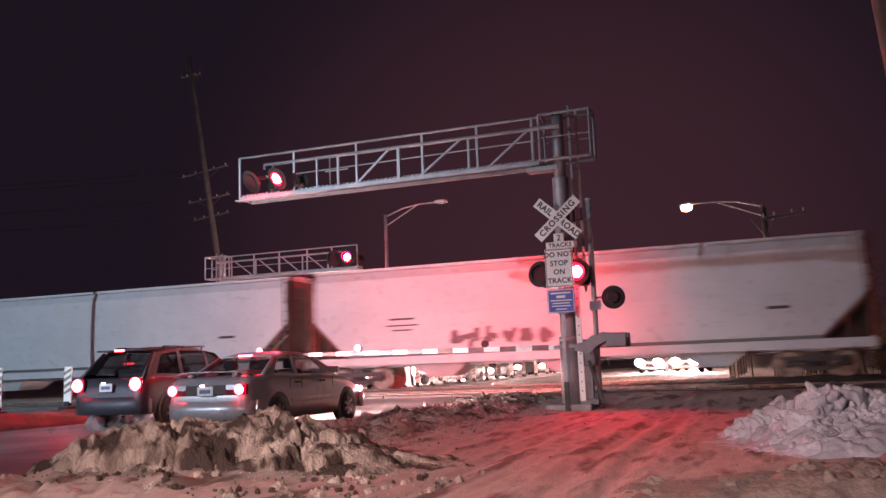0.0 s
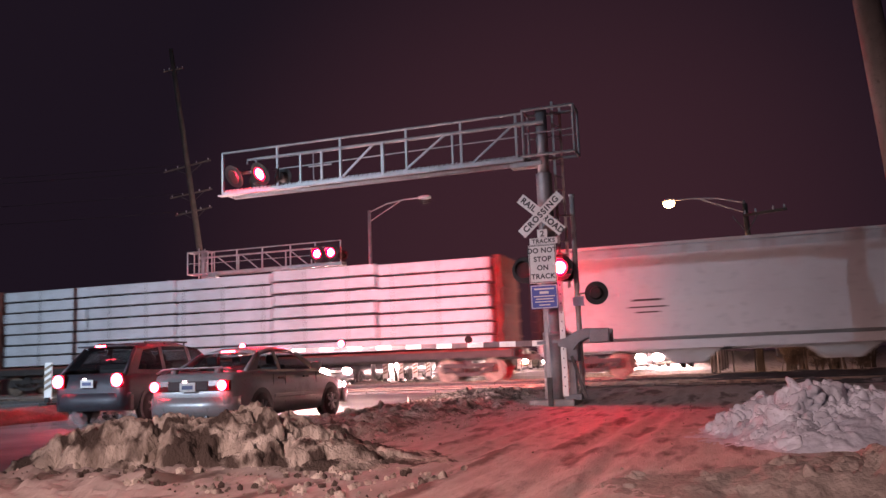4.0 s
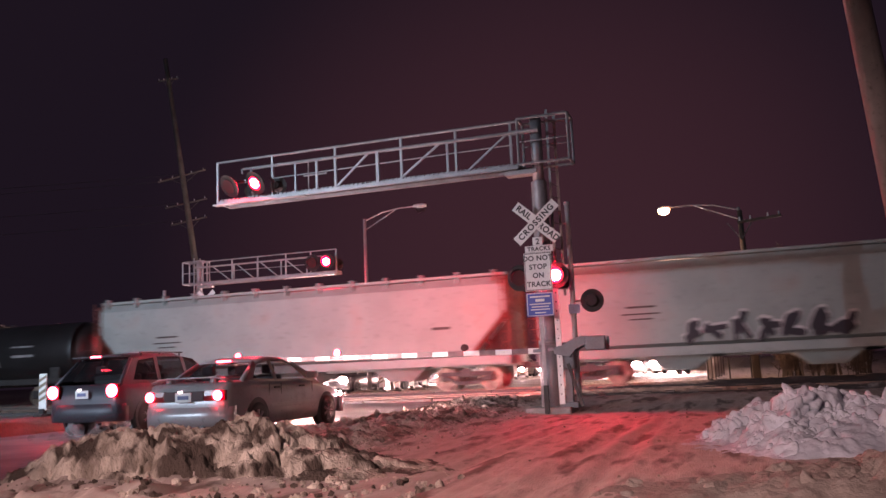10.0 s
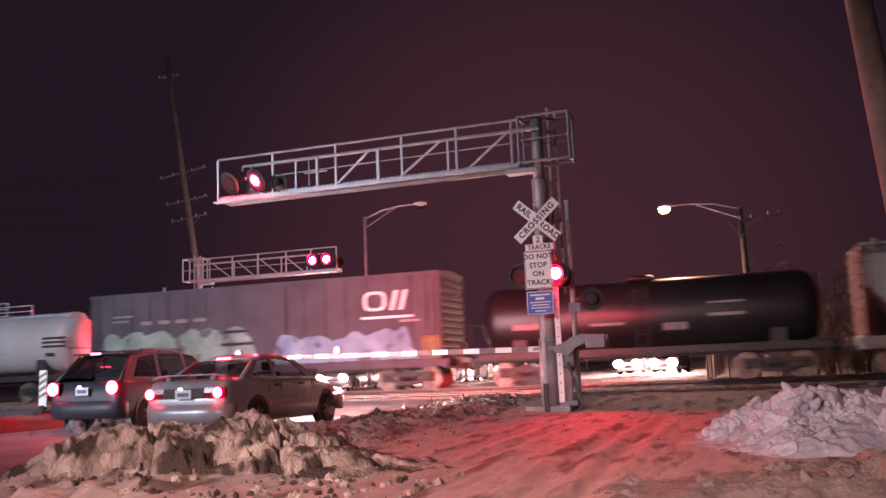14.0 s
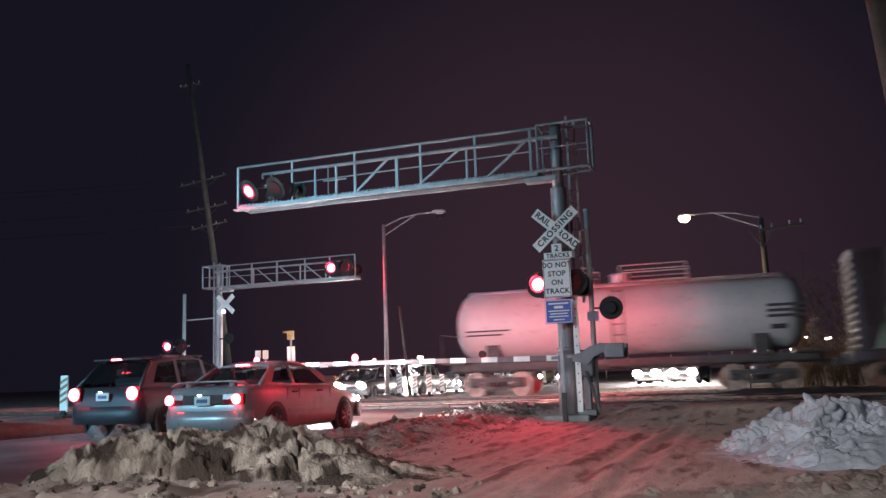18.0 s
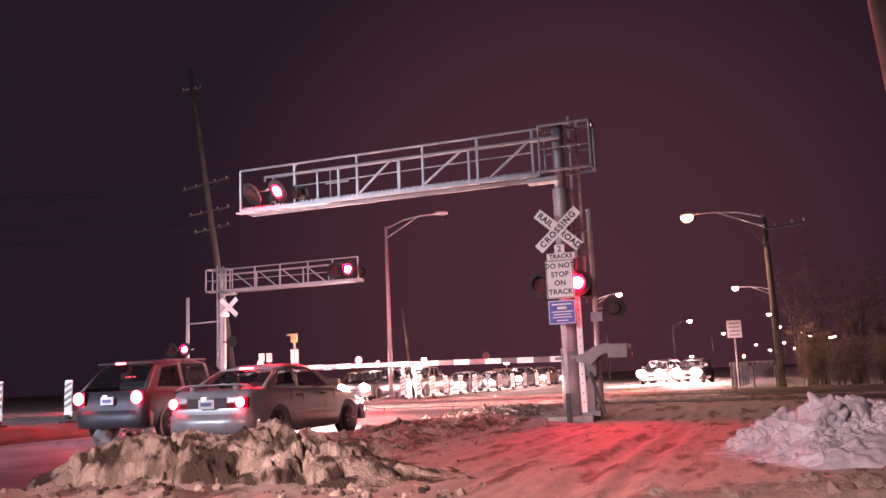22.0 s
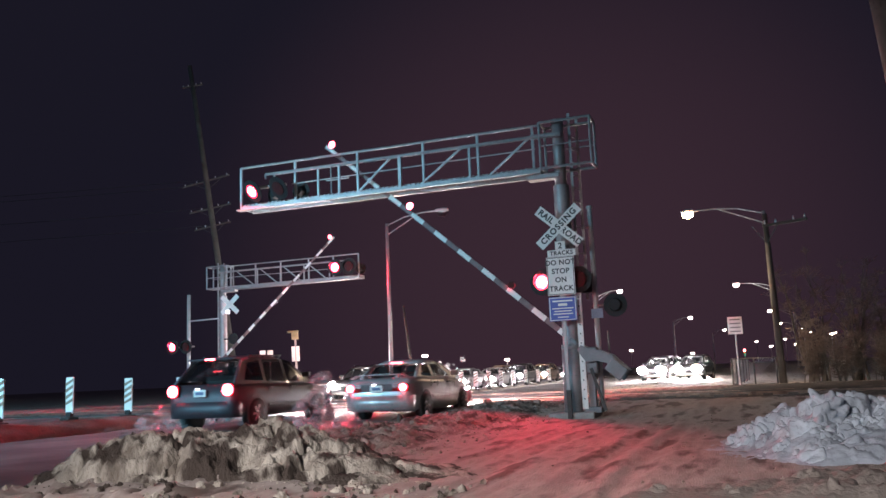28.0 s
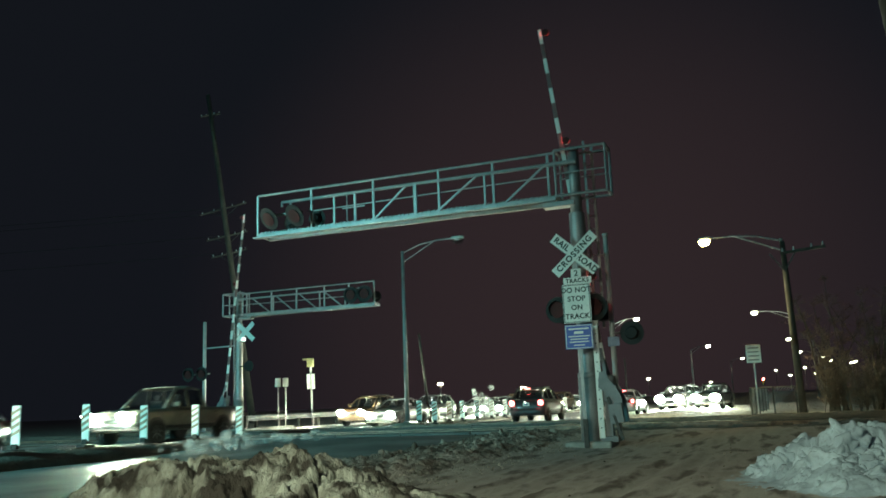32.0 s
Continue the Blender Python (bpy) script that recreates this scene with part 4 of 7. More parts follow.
def underframe(t, L, z0=0.95, z1=1.22, y=1.5, material=STEEL_DARK):
    for s in (-1, 1):
        bm = bmesh.new()
        box(bm, -L / 2 + 0.5, L / 2 - 0.5, *sorted((s * y, s * (y - 0.18))), z0, z1)
        part("side_sill", bm, material, t)
        bm = bmesh.new()
        x = s * (L / 2 - 0.56)
        box(bm, x - 0.06, x + 0.06, -y + 0.003, y - 0.003, z0 - 0.02, z1 + 0.05)
        part("end_sill", bm, material, t)
        bm = bmesh.new()
        box(bm, *sorted((s * (L / 2 - 0.4), s * (L / 2 - 0.02))), -0.11, 0.11, 0.72, 0.95, 0.02)
        part("coupler", bm, STEEL_DARK, t)
    bm = bmesh.new()
    box(bm, -L / 2 + 0.35, L / 2 - 0.35, -0.35, 0.35, z0 - 0.1, z1)
    part("center_sill", bm, material, t)
    for s in (-1, 1):
        bogie(t, s * (L / 2 - 2.3))


def ladder(t, x, y, z0, z1, material):
    bm = bmesh.new()
    for dx in (-0.2, 0.2):
        strut(bm, (x + dx, y, z0), (x + dx, y, z1), 0.035)
    n = int((z1 - z0) / 0.38)
    for i in range(n + 1):
        tube(bm, (x - 0.2, y, z0 + i * 0.38 + 0.05), (x + 0.2, y, z0 + i * 0.38 + 0.05), 0.012, seg=6)
    part("side_ladder", bm, material, t)


def hopper(L, top, paint, end_paint, label, tri=1.15, th=1.2, ribs=0, snow=True, side=1.53, curved=True, tri_l=None, th_l=None, panel=False):
    t = thing("hopper_car", label, "freight car", group="freight cars of the train")
    e = L / 2 - 0.58
    b0 = 1.16
    slope = {1: (tri, th), -1: (tri_l or tri, th_l or th)}

    def ring(x, zb):
        k = 0.06 if curved else 0.02
        pts = [(0.95, zb), (side - 0.06, zb + 0.18), (side, zb + (top - zb) * 0.45), (side - k, top - 0.45), (side - 0.22, top - 0.16), (0.75, top - 0.03)]
        return [(x, -y, z) for y, z in pts] + [(x, y, z) for y, z in pts[::-1]]

    bm = bmesh.new()
    loft(bm, [ring(-e, b0 + slope[-1][1]), ring(-e + slope[-1][0], b0), ring(-e * 0.34, b0), ring(0, b0), ring(e * 0.34, b0), ring(e - tri, b0), ring(e, b0 + th)], False)
    part("body", bm, paint, t, "welded hopper body")
    for s in (-1, 1):
        bm = bmesh.new()
        slab(bm, ring(s * e, b0 + slope[s][1]), (-s, 0, 0), 0.03)
        part("end_sheet", bm, end_paint, t, "rusty end sheet")
    if snow:
        bm = bmesh.new()
        rings = []
        for i in range(41):
            x = -e + 2 * e * i / 40
            h = 0.05 + 0.035 * fbm(x, L, 0.8) + 0.02 * fbm(x, L, 3.0)
            rings.append([(x, -side + 0.20, top - 0.15), (x, -side + 0.3, top - 0.12 + h), (x, -0.5, top + h), (x, 0.5, top + h), (x, side - 0.3, top - 0.12 + h), (x, side - 0.20, top - 0.15)])
        loft(bm, rings)
        part("roof_snow", bm, SNOW_CLEAN, t, "thin layer of snow on the roof")
    for y0, y1 in ((-side + 0.12, -side + 0.30), (side - 0.30, side - 0.12)):
        bm = bmesh.new()
        box(bm, -e, e, y0, y1, top - 0.12, top - 0.02)
        part("top_sill", bm, paint, t)
    for i in range(ribs):
        x = -e + 0.4 + (2 * e - 0.8) * i / (ribs - 1)
        for y0, y1 in ((-side - 0.02, -side + 0.25), (side - 0.25, side + 0.02)):
            bm = bmesh.new()
            box(bm, x - 0.05, x + 0.05, y0, y1, top - 0.33, top + 0.08)
            part("top_rib", bm, paint, t)
    underframe(t, L, 0.92, 1.22, 1.5, paint)
    for s in (-1, 1):
        tri, th = slope[s]
        bm = bmesh.new()
        for y in (-side + 0.03, side - 0.09):
            box(bm, *sorted((s * e, s * (e + 0.09))), y, y + 0.06, 1.2, top - 0.2)
            strut(bm, (s * (e - tri), y + 0.03, 1.25), (s * e, y + 0.03, b0 + th + 0.05), 0.08)
            strut(bm, (s * (e - tri * 0.5), y + 0.03, 1.22), (s * (e - tri * 0.5), y + 0.03, b0 + th * 0.5), 0.07)
        for z in (1.7, 2.4):
            box(bm, *sorted((s * e, s * (e + 0.06))), -side + 0.1, side - 0.1, z, z + 0.08)
        part("end_frame", bm, end_paint, t, "rusty braced end frame")
        bm = bmesh.new()
        box(bm, *sorted((s * (e + 0.004), s * (e + 0.035))), -side + 0.16, side - 0.16, 1.26, top - 0.22)
        wall = part("end_wall", bm, end_paint, t, "rusty end wall")
        for k in range(8):
            z = 1.5 + k * (top - 1.95) / 7
            bm = bmesh.new()
            box(bm, *sorted((s * (e + 0.035), s * (e + 0.085))), -side + 0.2, side - 0.2, z, z + 0.06)
            part("end_rib", bm, end_paint, wall)
        bm = bmesh.new()
        slab(bm, [(s * (e - tri), -1.25, 1.25), (s * (e - 0.05), -1.25, b0 + th), (s * (e - 0.05), 1.25, b0 + th), (s * (e - tri), 1.25, 1.25)], (0, 0, 1), -0.05)
        part("slope_sheet", bm, end_paint, t, "oxide slope sheet")
        # dark panel added to stand for the shade in the open triangle
        bm = bmesh.new()
        slab(bm, [(s * (e - tri + 0.12), -0.95, 1.22), (s * (e - 0.02), -0.95, 1.22), (s * (e - 0.02), -0.95, b0 + th - 0.08)], (0, 1, 0), 0.04)
        part("bolster_web", bm, OXIDE_DARK, t, "dark panel added for the shade under the sloped end")
        if panel and s > 0:
            for y in (-side + 0.10, side - 0.13):
                bm = bmesh.new()
                slab(bm, [(e - tri + 0.35, y, 1.22), (e, y, 1.22), (e, y, b0 + th + 0.1)], (0, 1, 0), 0.03)
                part("side_panel", bm, paint, t, "pale panel closing the sloped end")
        ladder(t, s * (e + 0.05), -side + 0.0, 1.25, top - 0.05, end_paint)
    for i in (-1, 0, 1):
        bm = bmesh.new()
        x = i * e * 0.5
        loft(bm, [[(x - 1.5, -1.2, 1.2), (x + 1.5, -1.2, 1.2), (x + 1.5, 1.2, 1.2), (x - 1.5, 1.2, 1.2)], [(x - 0.5, -0.7, 0.42), (x + 0.5, -0.7, 0.42), (x + 0.5, 0.7, 0.42), (x - 0.5, 0.7, 0.42)]])
        bmesh.ops.recalc_face_normals(bm, faces=bm.faces[:])
        part("discharge_hopper", bm, paint, t)
    for x, z, w, h in ((-e * 0.62, 2.62, 1.0, 0.07), (-e * 0.62, 2.38, 1.3, 0.05), (-e * 0.62, 2.2, 0.8, 0.05), (e * 0.72, 2.3, 0.7, 0.10)):
        bm = bmesh.new()
        box(bm, x - w / 2, x + w / 2, -side - 0.02, -side + 0.03, z - h / 2, z + h / 2)
        part("reporting_bar", bm, STEEL_DARK, t, "dark bar of unreadable reporting marks")
    return t


def letters(t, x0, x1, z0, z1, y, ink, halo, n, seed, label):
    """Graffiti of n broad dark strokes groups, each over a thin pale edge."""
    rng = random.Random(seed)
    w = (x1 - x0) / n
    for i in range(n):
        cx = x0 + w * (i + 0.5)
        strokes = []
        for k in range(3):
            a = rng.choice((0.0, 0.25, 1.35, 1.7, 2.4)) + rng.uniform(-0.15, 0.15)
            ln = (z1 - z0) * (0.5 if abs(math.sin(a)) > 0.5 else 0.36)
            c = (cx + rng.uniform(-0.25, 0.25) * w, (z0 + z1) / 2 + rng.uniform(-0.28, 0.28) * (z1 - z0))
            strokes.append((a, ln, c, rng.uniform(0.10, 0.15)))
        for mm, grow, dz, dy in ((halo, 0.035, 0.05, 0.0), (ink, 0.0, 0.0, -0.006)):
            bm = bmesh.new()
            for q, (a, ln, (px, pz), hw) in enumerate(strokes):
                d, e = (math.cos(a), math.sin(a)), (-math.sin(a), math.cos(a))
                pts = []
                for m in range(16):
                    g = 2 * math.pi * m / 16
                    u = math.copysign(abs(math.cos(g)) ** 0.5, math.cos(g)) * (ln + grow)
                    v = math.copysign(abs(math.sin(g)) ** 0.6, math.sin(g)) * (hw + grow) * (1 + 0.3 * math.sin(g * 2 + i))
                    pts.append((px + d[0] * u + e[0] * v + 0.25 * (d[1] * u), y + dy - 0.0015 * q, pz + dz + d[1] * u + e[1] * v))
                bm.faces.new([bm.verts.new(p) for p in pts])
            part("graffiti", bm, mm, t, label)


def cloud(t, x0, x1, z0, z1, y, material, seed, label):
    """Graffiti: a sprayed bank with a scalloped upper edge."""
    bm = bmesh.new()
    n = int((x1 - x0) / 0.07)
    cols = []
    for i in range(n + 1):
        x = x0 + (x1 - x0) * i / n
        end = step(0, 0.6, x - x0) * step(0, 0.6, x1 - x)
        hi = z0 + (z1 - z0) * end * (0.72 + 0.16 * abs(math.sin(x * 2.6 + 2 * fbm(x, seed, 0.4))) + 0.18 * fbm(x, seed, 0.7))
        lo = z0 + 0.08 * abs(fbm(x, seed + 3, 1.6))
        cols.append([bm.verts.new((x, y, lo + (max(hi, lo + 0.03) - lo) * k / 3)) for k in range(4)])
    for a, b in zip(cols, cols[1:]):
        for k in range(3):
            bm.faces.new((a[k], b[k], b[k + 1], a[k + 1]))
    part("graffiti", bm, material, t, label)


def centerbeam(L):
    t = thing("centerbeam_car", "centerbeam flatcar stacked with white-wrapped lumber bundles", "freight car", group="freight cars of the train")
    underframe(t, L, 0.88, 1.12, 1.42, STEEL_DARK)
    bm = bmesh.new()
    box(bm, -L / 2 + 0.6, L / 2 - 0.6, -1.42, 1.42, 1.12, 1.20)
    part("deck", bm, OXIDE, t)
    for s in (-1, 1):
        bm = bmesh.new()
        x = s * (L / 2 - 0.95)
        box(bm, x - 0.12, x + 0.12, -1.4, 1.4, 1.2, 4.62)
        bk = part("bulkhead", bm, OXIDE, t, "oxide red steel bulkhead")
        for z in (1.6, 2.2, 2.8, 3.4, 4.0):
            bm = bmesh.new()
            box(bm, x - 0.17, x + 0.17, -1.38, 1.38, z, z + 0.1)
            part("bulkhead_rib", bm, OXIDE, bk)
    bm = bmesh.new()
    box(bm, -L / 2 + 1, L / 2 - 1, -0.06, 0.06, 1.2, 4.66)
    part("center_beam", bm, OXIDE, t)
    rows, cols = 7, 5
    hh = (4.62 - 1.24) / rows
    ln = (L - 2.5) / cols
    rng = random.Random(4)
    meshes = []
    for k in range(3):
        bm = bmesh.new()
        box(bm, -ln / 2 + 0.025, ln / 2 - 0.025, -0.60, 0.60, 0.045, hh - 0.03, 0.03)
        me = bpy.data.meshes.new("lumber_package")
        bm.to_mesh(me)
        bm.free()
        me.materials.append(WRAP)
        meshes.append(me)
    for c in range(cols):
        lift = rng.uniform(-0.05, 0.05)
        for r in range(rows):
            for s in (-1, 1):
                o = new("lumber_package", meshes[rng.randrange(3)])
                o.parent = t
                o.location = (-L / 2 + 1.25 + ln * (c + 0.5) + rng.uniform(-0.04, 0.04), s * (0.72 + rng.uniform(0, 0.05)) * 1.08, 1.23 + r * (hh + lift * 0.12) + max(0, lift) * 0.1)
    bm = bmesh.new()
    box(bm, -0.22, 0.22, -0.6, 0.6, -0.022, 0.022)
    lath = part("dunnage_board", bm, STEEL_DARK, t)
    first = True
    for c in range(cols):
        for r in range(1, rows):
            for q in (-0.42, -0.2, 0.05, 0.28, 0.43):
                x = -L / 2 + 1.25 + ln * (c + 0.5 + q * 0.95)
                o = lath if first else new("dunnage_board", lath.data)
                first = False
                o.parent = t
                o.location = (x, -0.81, 1.228 + r * hh)
    for c in range(13):
        x = -L / 2 + 1.4 + (L - 2.8) * c / 12
        bm = bmesh.new()
        strut(bm, (x, -1.445, 1.15), (x, -1.42, 4.6), 0.018)
        part("tie_cable", bm, STEEL_DARK, t)
    return t


def tank(L, r, zc, paint, label, marks, gap=0.72, white=False):
    t = thing("tank_car", label, "freight car", group="freight cars of the train")
    underframe(t, L, 0.95, 1.2, 0.9 if white else 1.2)
    h = L / 2 - gap
    bm = bmesh.new()
    rings = []
    prof = [(-h, 0.05), (-h + 0.03, 0.35), (-h + 0.12, 0.65), (-h + 0.28, 0.86), (-h + 0.5, 0.97), (-h + 0.75, 1.0)]
    prof = prof + [(-h / 2, 1.0), (0, 1.0), (h / 2, 1.0)] + [(-a, b) for a, b in prof[::-1]]
    for x, k in prof:
        rings.append([(x, math.cos(2 * math.pi * i / 36) * r * k, zc + math.sin(2 * math.pi * i / 36) * r * k) for i in range(36)])
    loft(bm, rings)
    part("tank", bm, paint, t, "cylindrical tank shell with domed ends", True)
    for x in (-h * 0.62, -h * 0.2, h * 0.2, h * 0.62):
        bm = bmesh.new()
        tube(bm, (x - 0.02, 0, zc), (x + 0.02, 0, zc), r + 0.012, r + 0.012, 36)
        part("weld_band", bm, paint, t)
    bm = bmesh.new()
    tube(bm, (0, 0, zc + r - 0.05), (0, 0, zc + r + (0.32 if white else 0.12)), 0.36, 0.36, 18)
    tube(bm, (0, 0, zc + r + (0.32 if white else 0.12)), (0, 0, zc + r + (0.38 if white else 0.18)), 0.40, 0.30, 18)
    part("manway", bm, paint, t)
    bm = bmesh.new()
    for x0, x1 in (((-2.5, -0.9), (0.1, 2.4)) if white else ((-0.5, 0.5),)):
        box(bm, x0, x1, -0.75, 0.75, zc + r - 0.02, zc + r + 0.03)
        for y in (-0.75, 0.75):
            for x in (x0, x1):
                tube(bm, (x, y, zc + r - 0.25), (x, y, zc + r + (0.58 if white else 0.12)), 0.025, seg=6)
            for z in ((0.32, 0.58) if white else (0.12,)):
                tube(bm, (x0, y, zc + r + z), (x1, y, zc + r + z), 0.022, seg=6)
    part("top_platform", bm, STEEL_DARK if not white else paint, t, "railed platform round the manway")
    for s in (-1, 1):
        x = s * (h - 1.5)
        bm = bmesh.new()
        slab(bm, [(x - 0.25, -1.1, 1.15), (x - 0.25, 1.1, 1.15), (x - 0.25, 1.05, zc - r * 0.55), (x - 0.25, 0, zc - r + 0.05), (x - 0.25, -1.05, zc - r * 0.55)], (1, 0, 0), 0.5)
        part("saddle", bm, STEEL_DARK, t, "dark tank saddle")
        bm = bmesh.new()
        box(bm, s * (L / 2 - 0.75) - 0.45, s * (L / 2 - 0.75) + 0.45, -1.4, 1.4, 1.2, 1.26)
        part("end_platform", bm, STEEL_DARK, t)
        bm = bmesh.new()
        for y in (-1.38, 1.38):
            tube(bm, (s * (L / 2 - 0.36), y, 1.2), (s * (L / 2 - 0.36), y, 2.3), 0.02, seg=6)
        tube(bm, (s * (L / 2 - 0.36), -1.38, 2.3), (s * (L / 2 - 0.36), 1.38, 2.3), 0.02, seg=6)
        part("end_handrail", bm, STEEL_DARK, t)
    if white:
        bm = bmesh.new()
        rings = []
        for i in range(31):
            x = -h + 0.5 + (2 * h - 1.0) * i / 30
            up = 0.05 + 0.05 * fbm(x, 2.0, 0.7) + 0.02 * fbm(x, 5.0, 3.0)
            rings.append([(x, -0.62, zc + r * 0.86), (x, -0.4, zc + r * 0.95 + up), (x, 0, zc + r + up), (x, 0.4, zc + r * 0.95 + up), (x, 0.62, zc + r * 0.86)])
        loft(bm, rings)
        part("roof_snow", bm, SNOW_CLEAN, t, "uneven snow along the tank's crown", True)
    ladder(t, 0.0, -r - 0.08, 1.2, zc + r * 0.75, STEEL_DARK)
    for x, z, w, hh in marks:
        bm = bmesh.new()
        yy = -math.sqrt(max(0.01, r * r - (z - zc) ** 2)) - 0.012
        y2 = -math.sqrt(max(0.01, r * r - (z + hh - zc) ** 2)) - 0.012
        bm.faces.new([bm.verts.new(p) for p in ((x, yy, z), (x + w, yy, z), (x + w, y2, z + hh), (x, y2, z + hh))])
        part("reporting_bar", bm, STEEL_DARK if white else MARK, t, "bar of unreadable markings")
    return t


def boxcar(L, top):
    t = thing("boxcar", "faded dark boxcar with a white emblem and pale blue graffiti", "freight car", group="freight cars of the train")
    e = L / 2 - 0.72
    underframe(t, L, 0.85, 1.1, 1.5, BOXCAR)
    bm = bmesh.new()
    box(bm, -e, e, -1.47, 1.47, 1.05, top - 0.12, 0.02)
    part("body", bm, BOXCAR, t)
    bm = bmesh.new()
    loft(bm, [[(x, -1.5, top - 0.14), (x, -1.5, top - 0.05), (x, 0, top + 0.03), (x, 1.5, top - 0.05), (x, 1.5, top - 0.14)] for x in (-e - 0.03, 0, e + 0.03)])
    part("roof", bm, BOXCAR, t)
    n = 18
    for i in range(n):
        x = -e + 0.3 + (2 * e - 0.6) * i / (n - 1)
        if abs(x) < 1.6:
            continue
        for y in (-1.51, 1.49):
            bm = bmesh.new()
            box(bm, x - 0.05, x + 0.05, y - 0.02, y + 0.04, 1.15, top - 0.2)
            part("side_post", bm, BOXCAR, t)
    for y, s in ((-1.56, -1), (1.49, 1)):
        bm = bmesh.new()
        box(bm, -1.5, 1.5, y, y + 0.07, 1.25, top - 0.25, 0.01)
        dr = part("sliding_door", bm, BOXCAR, t, "ribbed sliding door")
        for k in range(6):
            bm = bmesh.new()
            box(bm, -1.42, 1.42, y - 0.015 if s < 0 else y + 0.07, y if s < 0 else y + 0.085, 1.5 + k * 0.5, 1.62 + k * 0.5)
            part("door_rib", bm, BOXCAR, dr)
    for s in (-1, 1):
        bm = bmesh.new()
        n = 48
        zz = [1.12 + (top - 1.35) * k / n for k in range(n + 1)]
        xx = [s * (e + 0.03 + 0.05 * math.sin(k * math.pi / 2)) for k in range(n + 1)]
        outline = list(zip(xx, zz)) + [(s * (e - 0.02), zz[-1]), (s * (e - 0.02), zz[0])]
        loft(bm, [[(x, y, z) for x, z in outline] for y in (-1.4, 1.4)])
        bmesh.ops.recalc_face_normals(bm, faces=bm.faces[:])
        part("corrugated_end", bm, OXIDE_DARK, t, "rusty corrugated steel end")
        ladder(t, s * (e - 0.35), -1.54, 1.1, top - 0.2, BOXCAR)
    # emblem: a white ring and two slanted bars, plain shapes
    bm = bmesh.new()
    x0, z0 = 4.8, 3.02
    half, w, n = 0.46, 0.13, 24
    for k in range(n):
        pts = []
        for q in (k / n, (k + 1) / n):
            a = q * 2 * math.pi
            for rr in (1.0, 1.0 - w / half):
                pts.append((x0 + half + half * rr * math.copysign(abs(math.cos(a)) ** 0.6, math.cos(a)), z0 + 0.37 + 0.37 * rr * math.copysign(abs(math.sin(a)) ** 0.6, math.sin(a))))
        quad = [pts[0], pts[2], pts[3], pts[1]]
        lo = [bm.verts.new((x, -1.535, z)) for x, z in quad]
        hi = [bm.verts.new((x, -1.552, z)) for x, z in quad]
        bm.faces.new(hi)
        for m in range(4):
            bm.faces.new((lo[m], lo[(m + 1) % 4], hi[(m + 1) % 4], hi[m]))
    for dx in (1.05, 1.42):
        slab(bm, [(x0 + dx, -1.552, z0), (x0 + dx + 0.17, -1.552, z0), (x0 + dx + 0.38, -1.552, z0 + 0.74), (x0 + dx + 0.21, -1.552, z0 + 0.74)], (0, 1, 0), 0.017)
    bmesh.ops.recalc_face_normals(bm, faces=bm.faces[:])
    part("emblem", bm, WHITE_SHEET, t, "white emblem of plain bars")
    for x, z, w, mm in ((x0 - 0.1, z0 - 0.30, 2.1, WHITE_SHEET), (-e + 1.2, 3.4, 1.0, MARK), (-e + 1.2, 3.2, 0.8, MARK), (e - 1.6, 2.55, 0.8, MARK)):
        bm = bmesh.new()
        box(bm, x, x + w, -1.552, -1.535, z, z + 0.09)
        part("reporting_bar", bm, mm, t, "bar of unreadable markings")
    bm = bmesh.new()
    box(bm, e - 0.75, e - 0.02, -1.556, -1.54, 1.15, 2.0)
    part("yellow_panel", bm, mat("faded_yellow", (0.20, 0.15, 0.05), 0.7), t, "faded yellow corner panel")
    cloud(t, -e + 0.3, 0.4, 1.16, 2.95, -1.575, GRAFFITI_GREEN, 3, "pale green cloud of spray graffiti")
    cloud(t, 0.7, e - 0.85, 1.16, 2.45, -1.59, GRAFFITI_BLUE, 7, "pale blue cloud of spray graffiti")
    for k in range(4):
        bm = bmesh.new()
        box(bm, -e + 2.6 + k * 0.85, -e + 3.15 + k * 0.85, -1.552, -1.535, 3.05, 3.2)
        part("reporting_bar", bm, MARK, t, "bar of unreadable markings")
    return t


# where the couplings stand along the track at the start
LIMITS = {"a": 3.95, "b": -17.06, "c": -38.05, "d": -63.0, "e": -83.15, "f": -102.0, "g": -115.05, "h": -132.2, "end": -145.95}


def train_s(c, t):
    """Slowly losing speed from 7.7 m/s."""
    return c + 7.7275 * t - 0.01413 * t * t


def add_car(t, c0, c1):
    CARS.append((t, (LIMITS[c0] + LIMITS[c1]) / 2))
    return t


def car_len(c0, c1):
    return LIMITS[c0] - LIMITS[c1]


h0 = hopper(car_len("a", "b"), 4.66, HOPPER_A, OXIDE, "pale grey covered hopper car with snow on its roof", tri=1.5, th=1.45, tri_l=1.35, th_l=1.35)
letters(h0, -4.35, -0.29, 1.58, 2.1, -1.575, FADED_INK, HOPPER_A, 6, 8, "dark spray graffiti without meaning")
add_car(h0, "a", "b")
add_car(hopper(car_len("b", "c"), 4.62, HOPPER_A, OXIDE_DARK, "plain pale grey covered hopper car with snow on its roof", tri=1.5, th=1.45, tri_l=1.35, th_l=1.35), "b", "c")
add_car(centerbeam(car_len("c", "d")), "c", "d")
h3 = hopper(car_len("d", "e"), 4.34, HOPPER_B, OXIDE, "weathered pale hopper car with dark graffiti on its side", tri=2.05, th=2.5, snow=False, tri_l=0.3, th_l=0.5, panel=True)
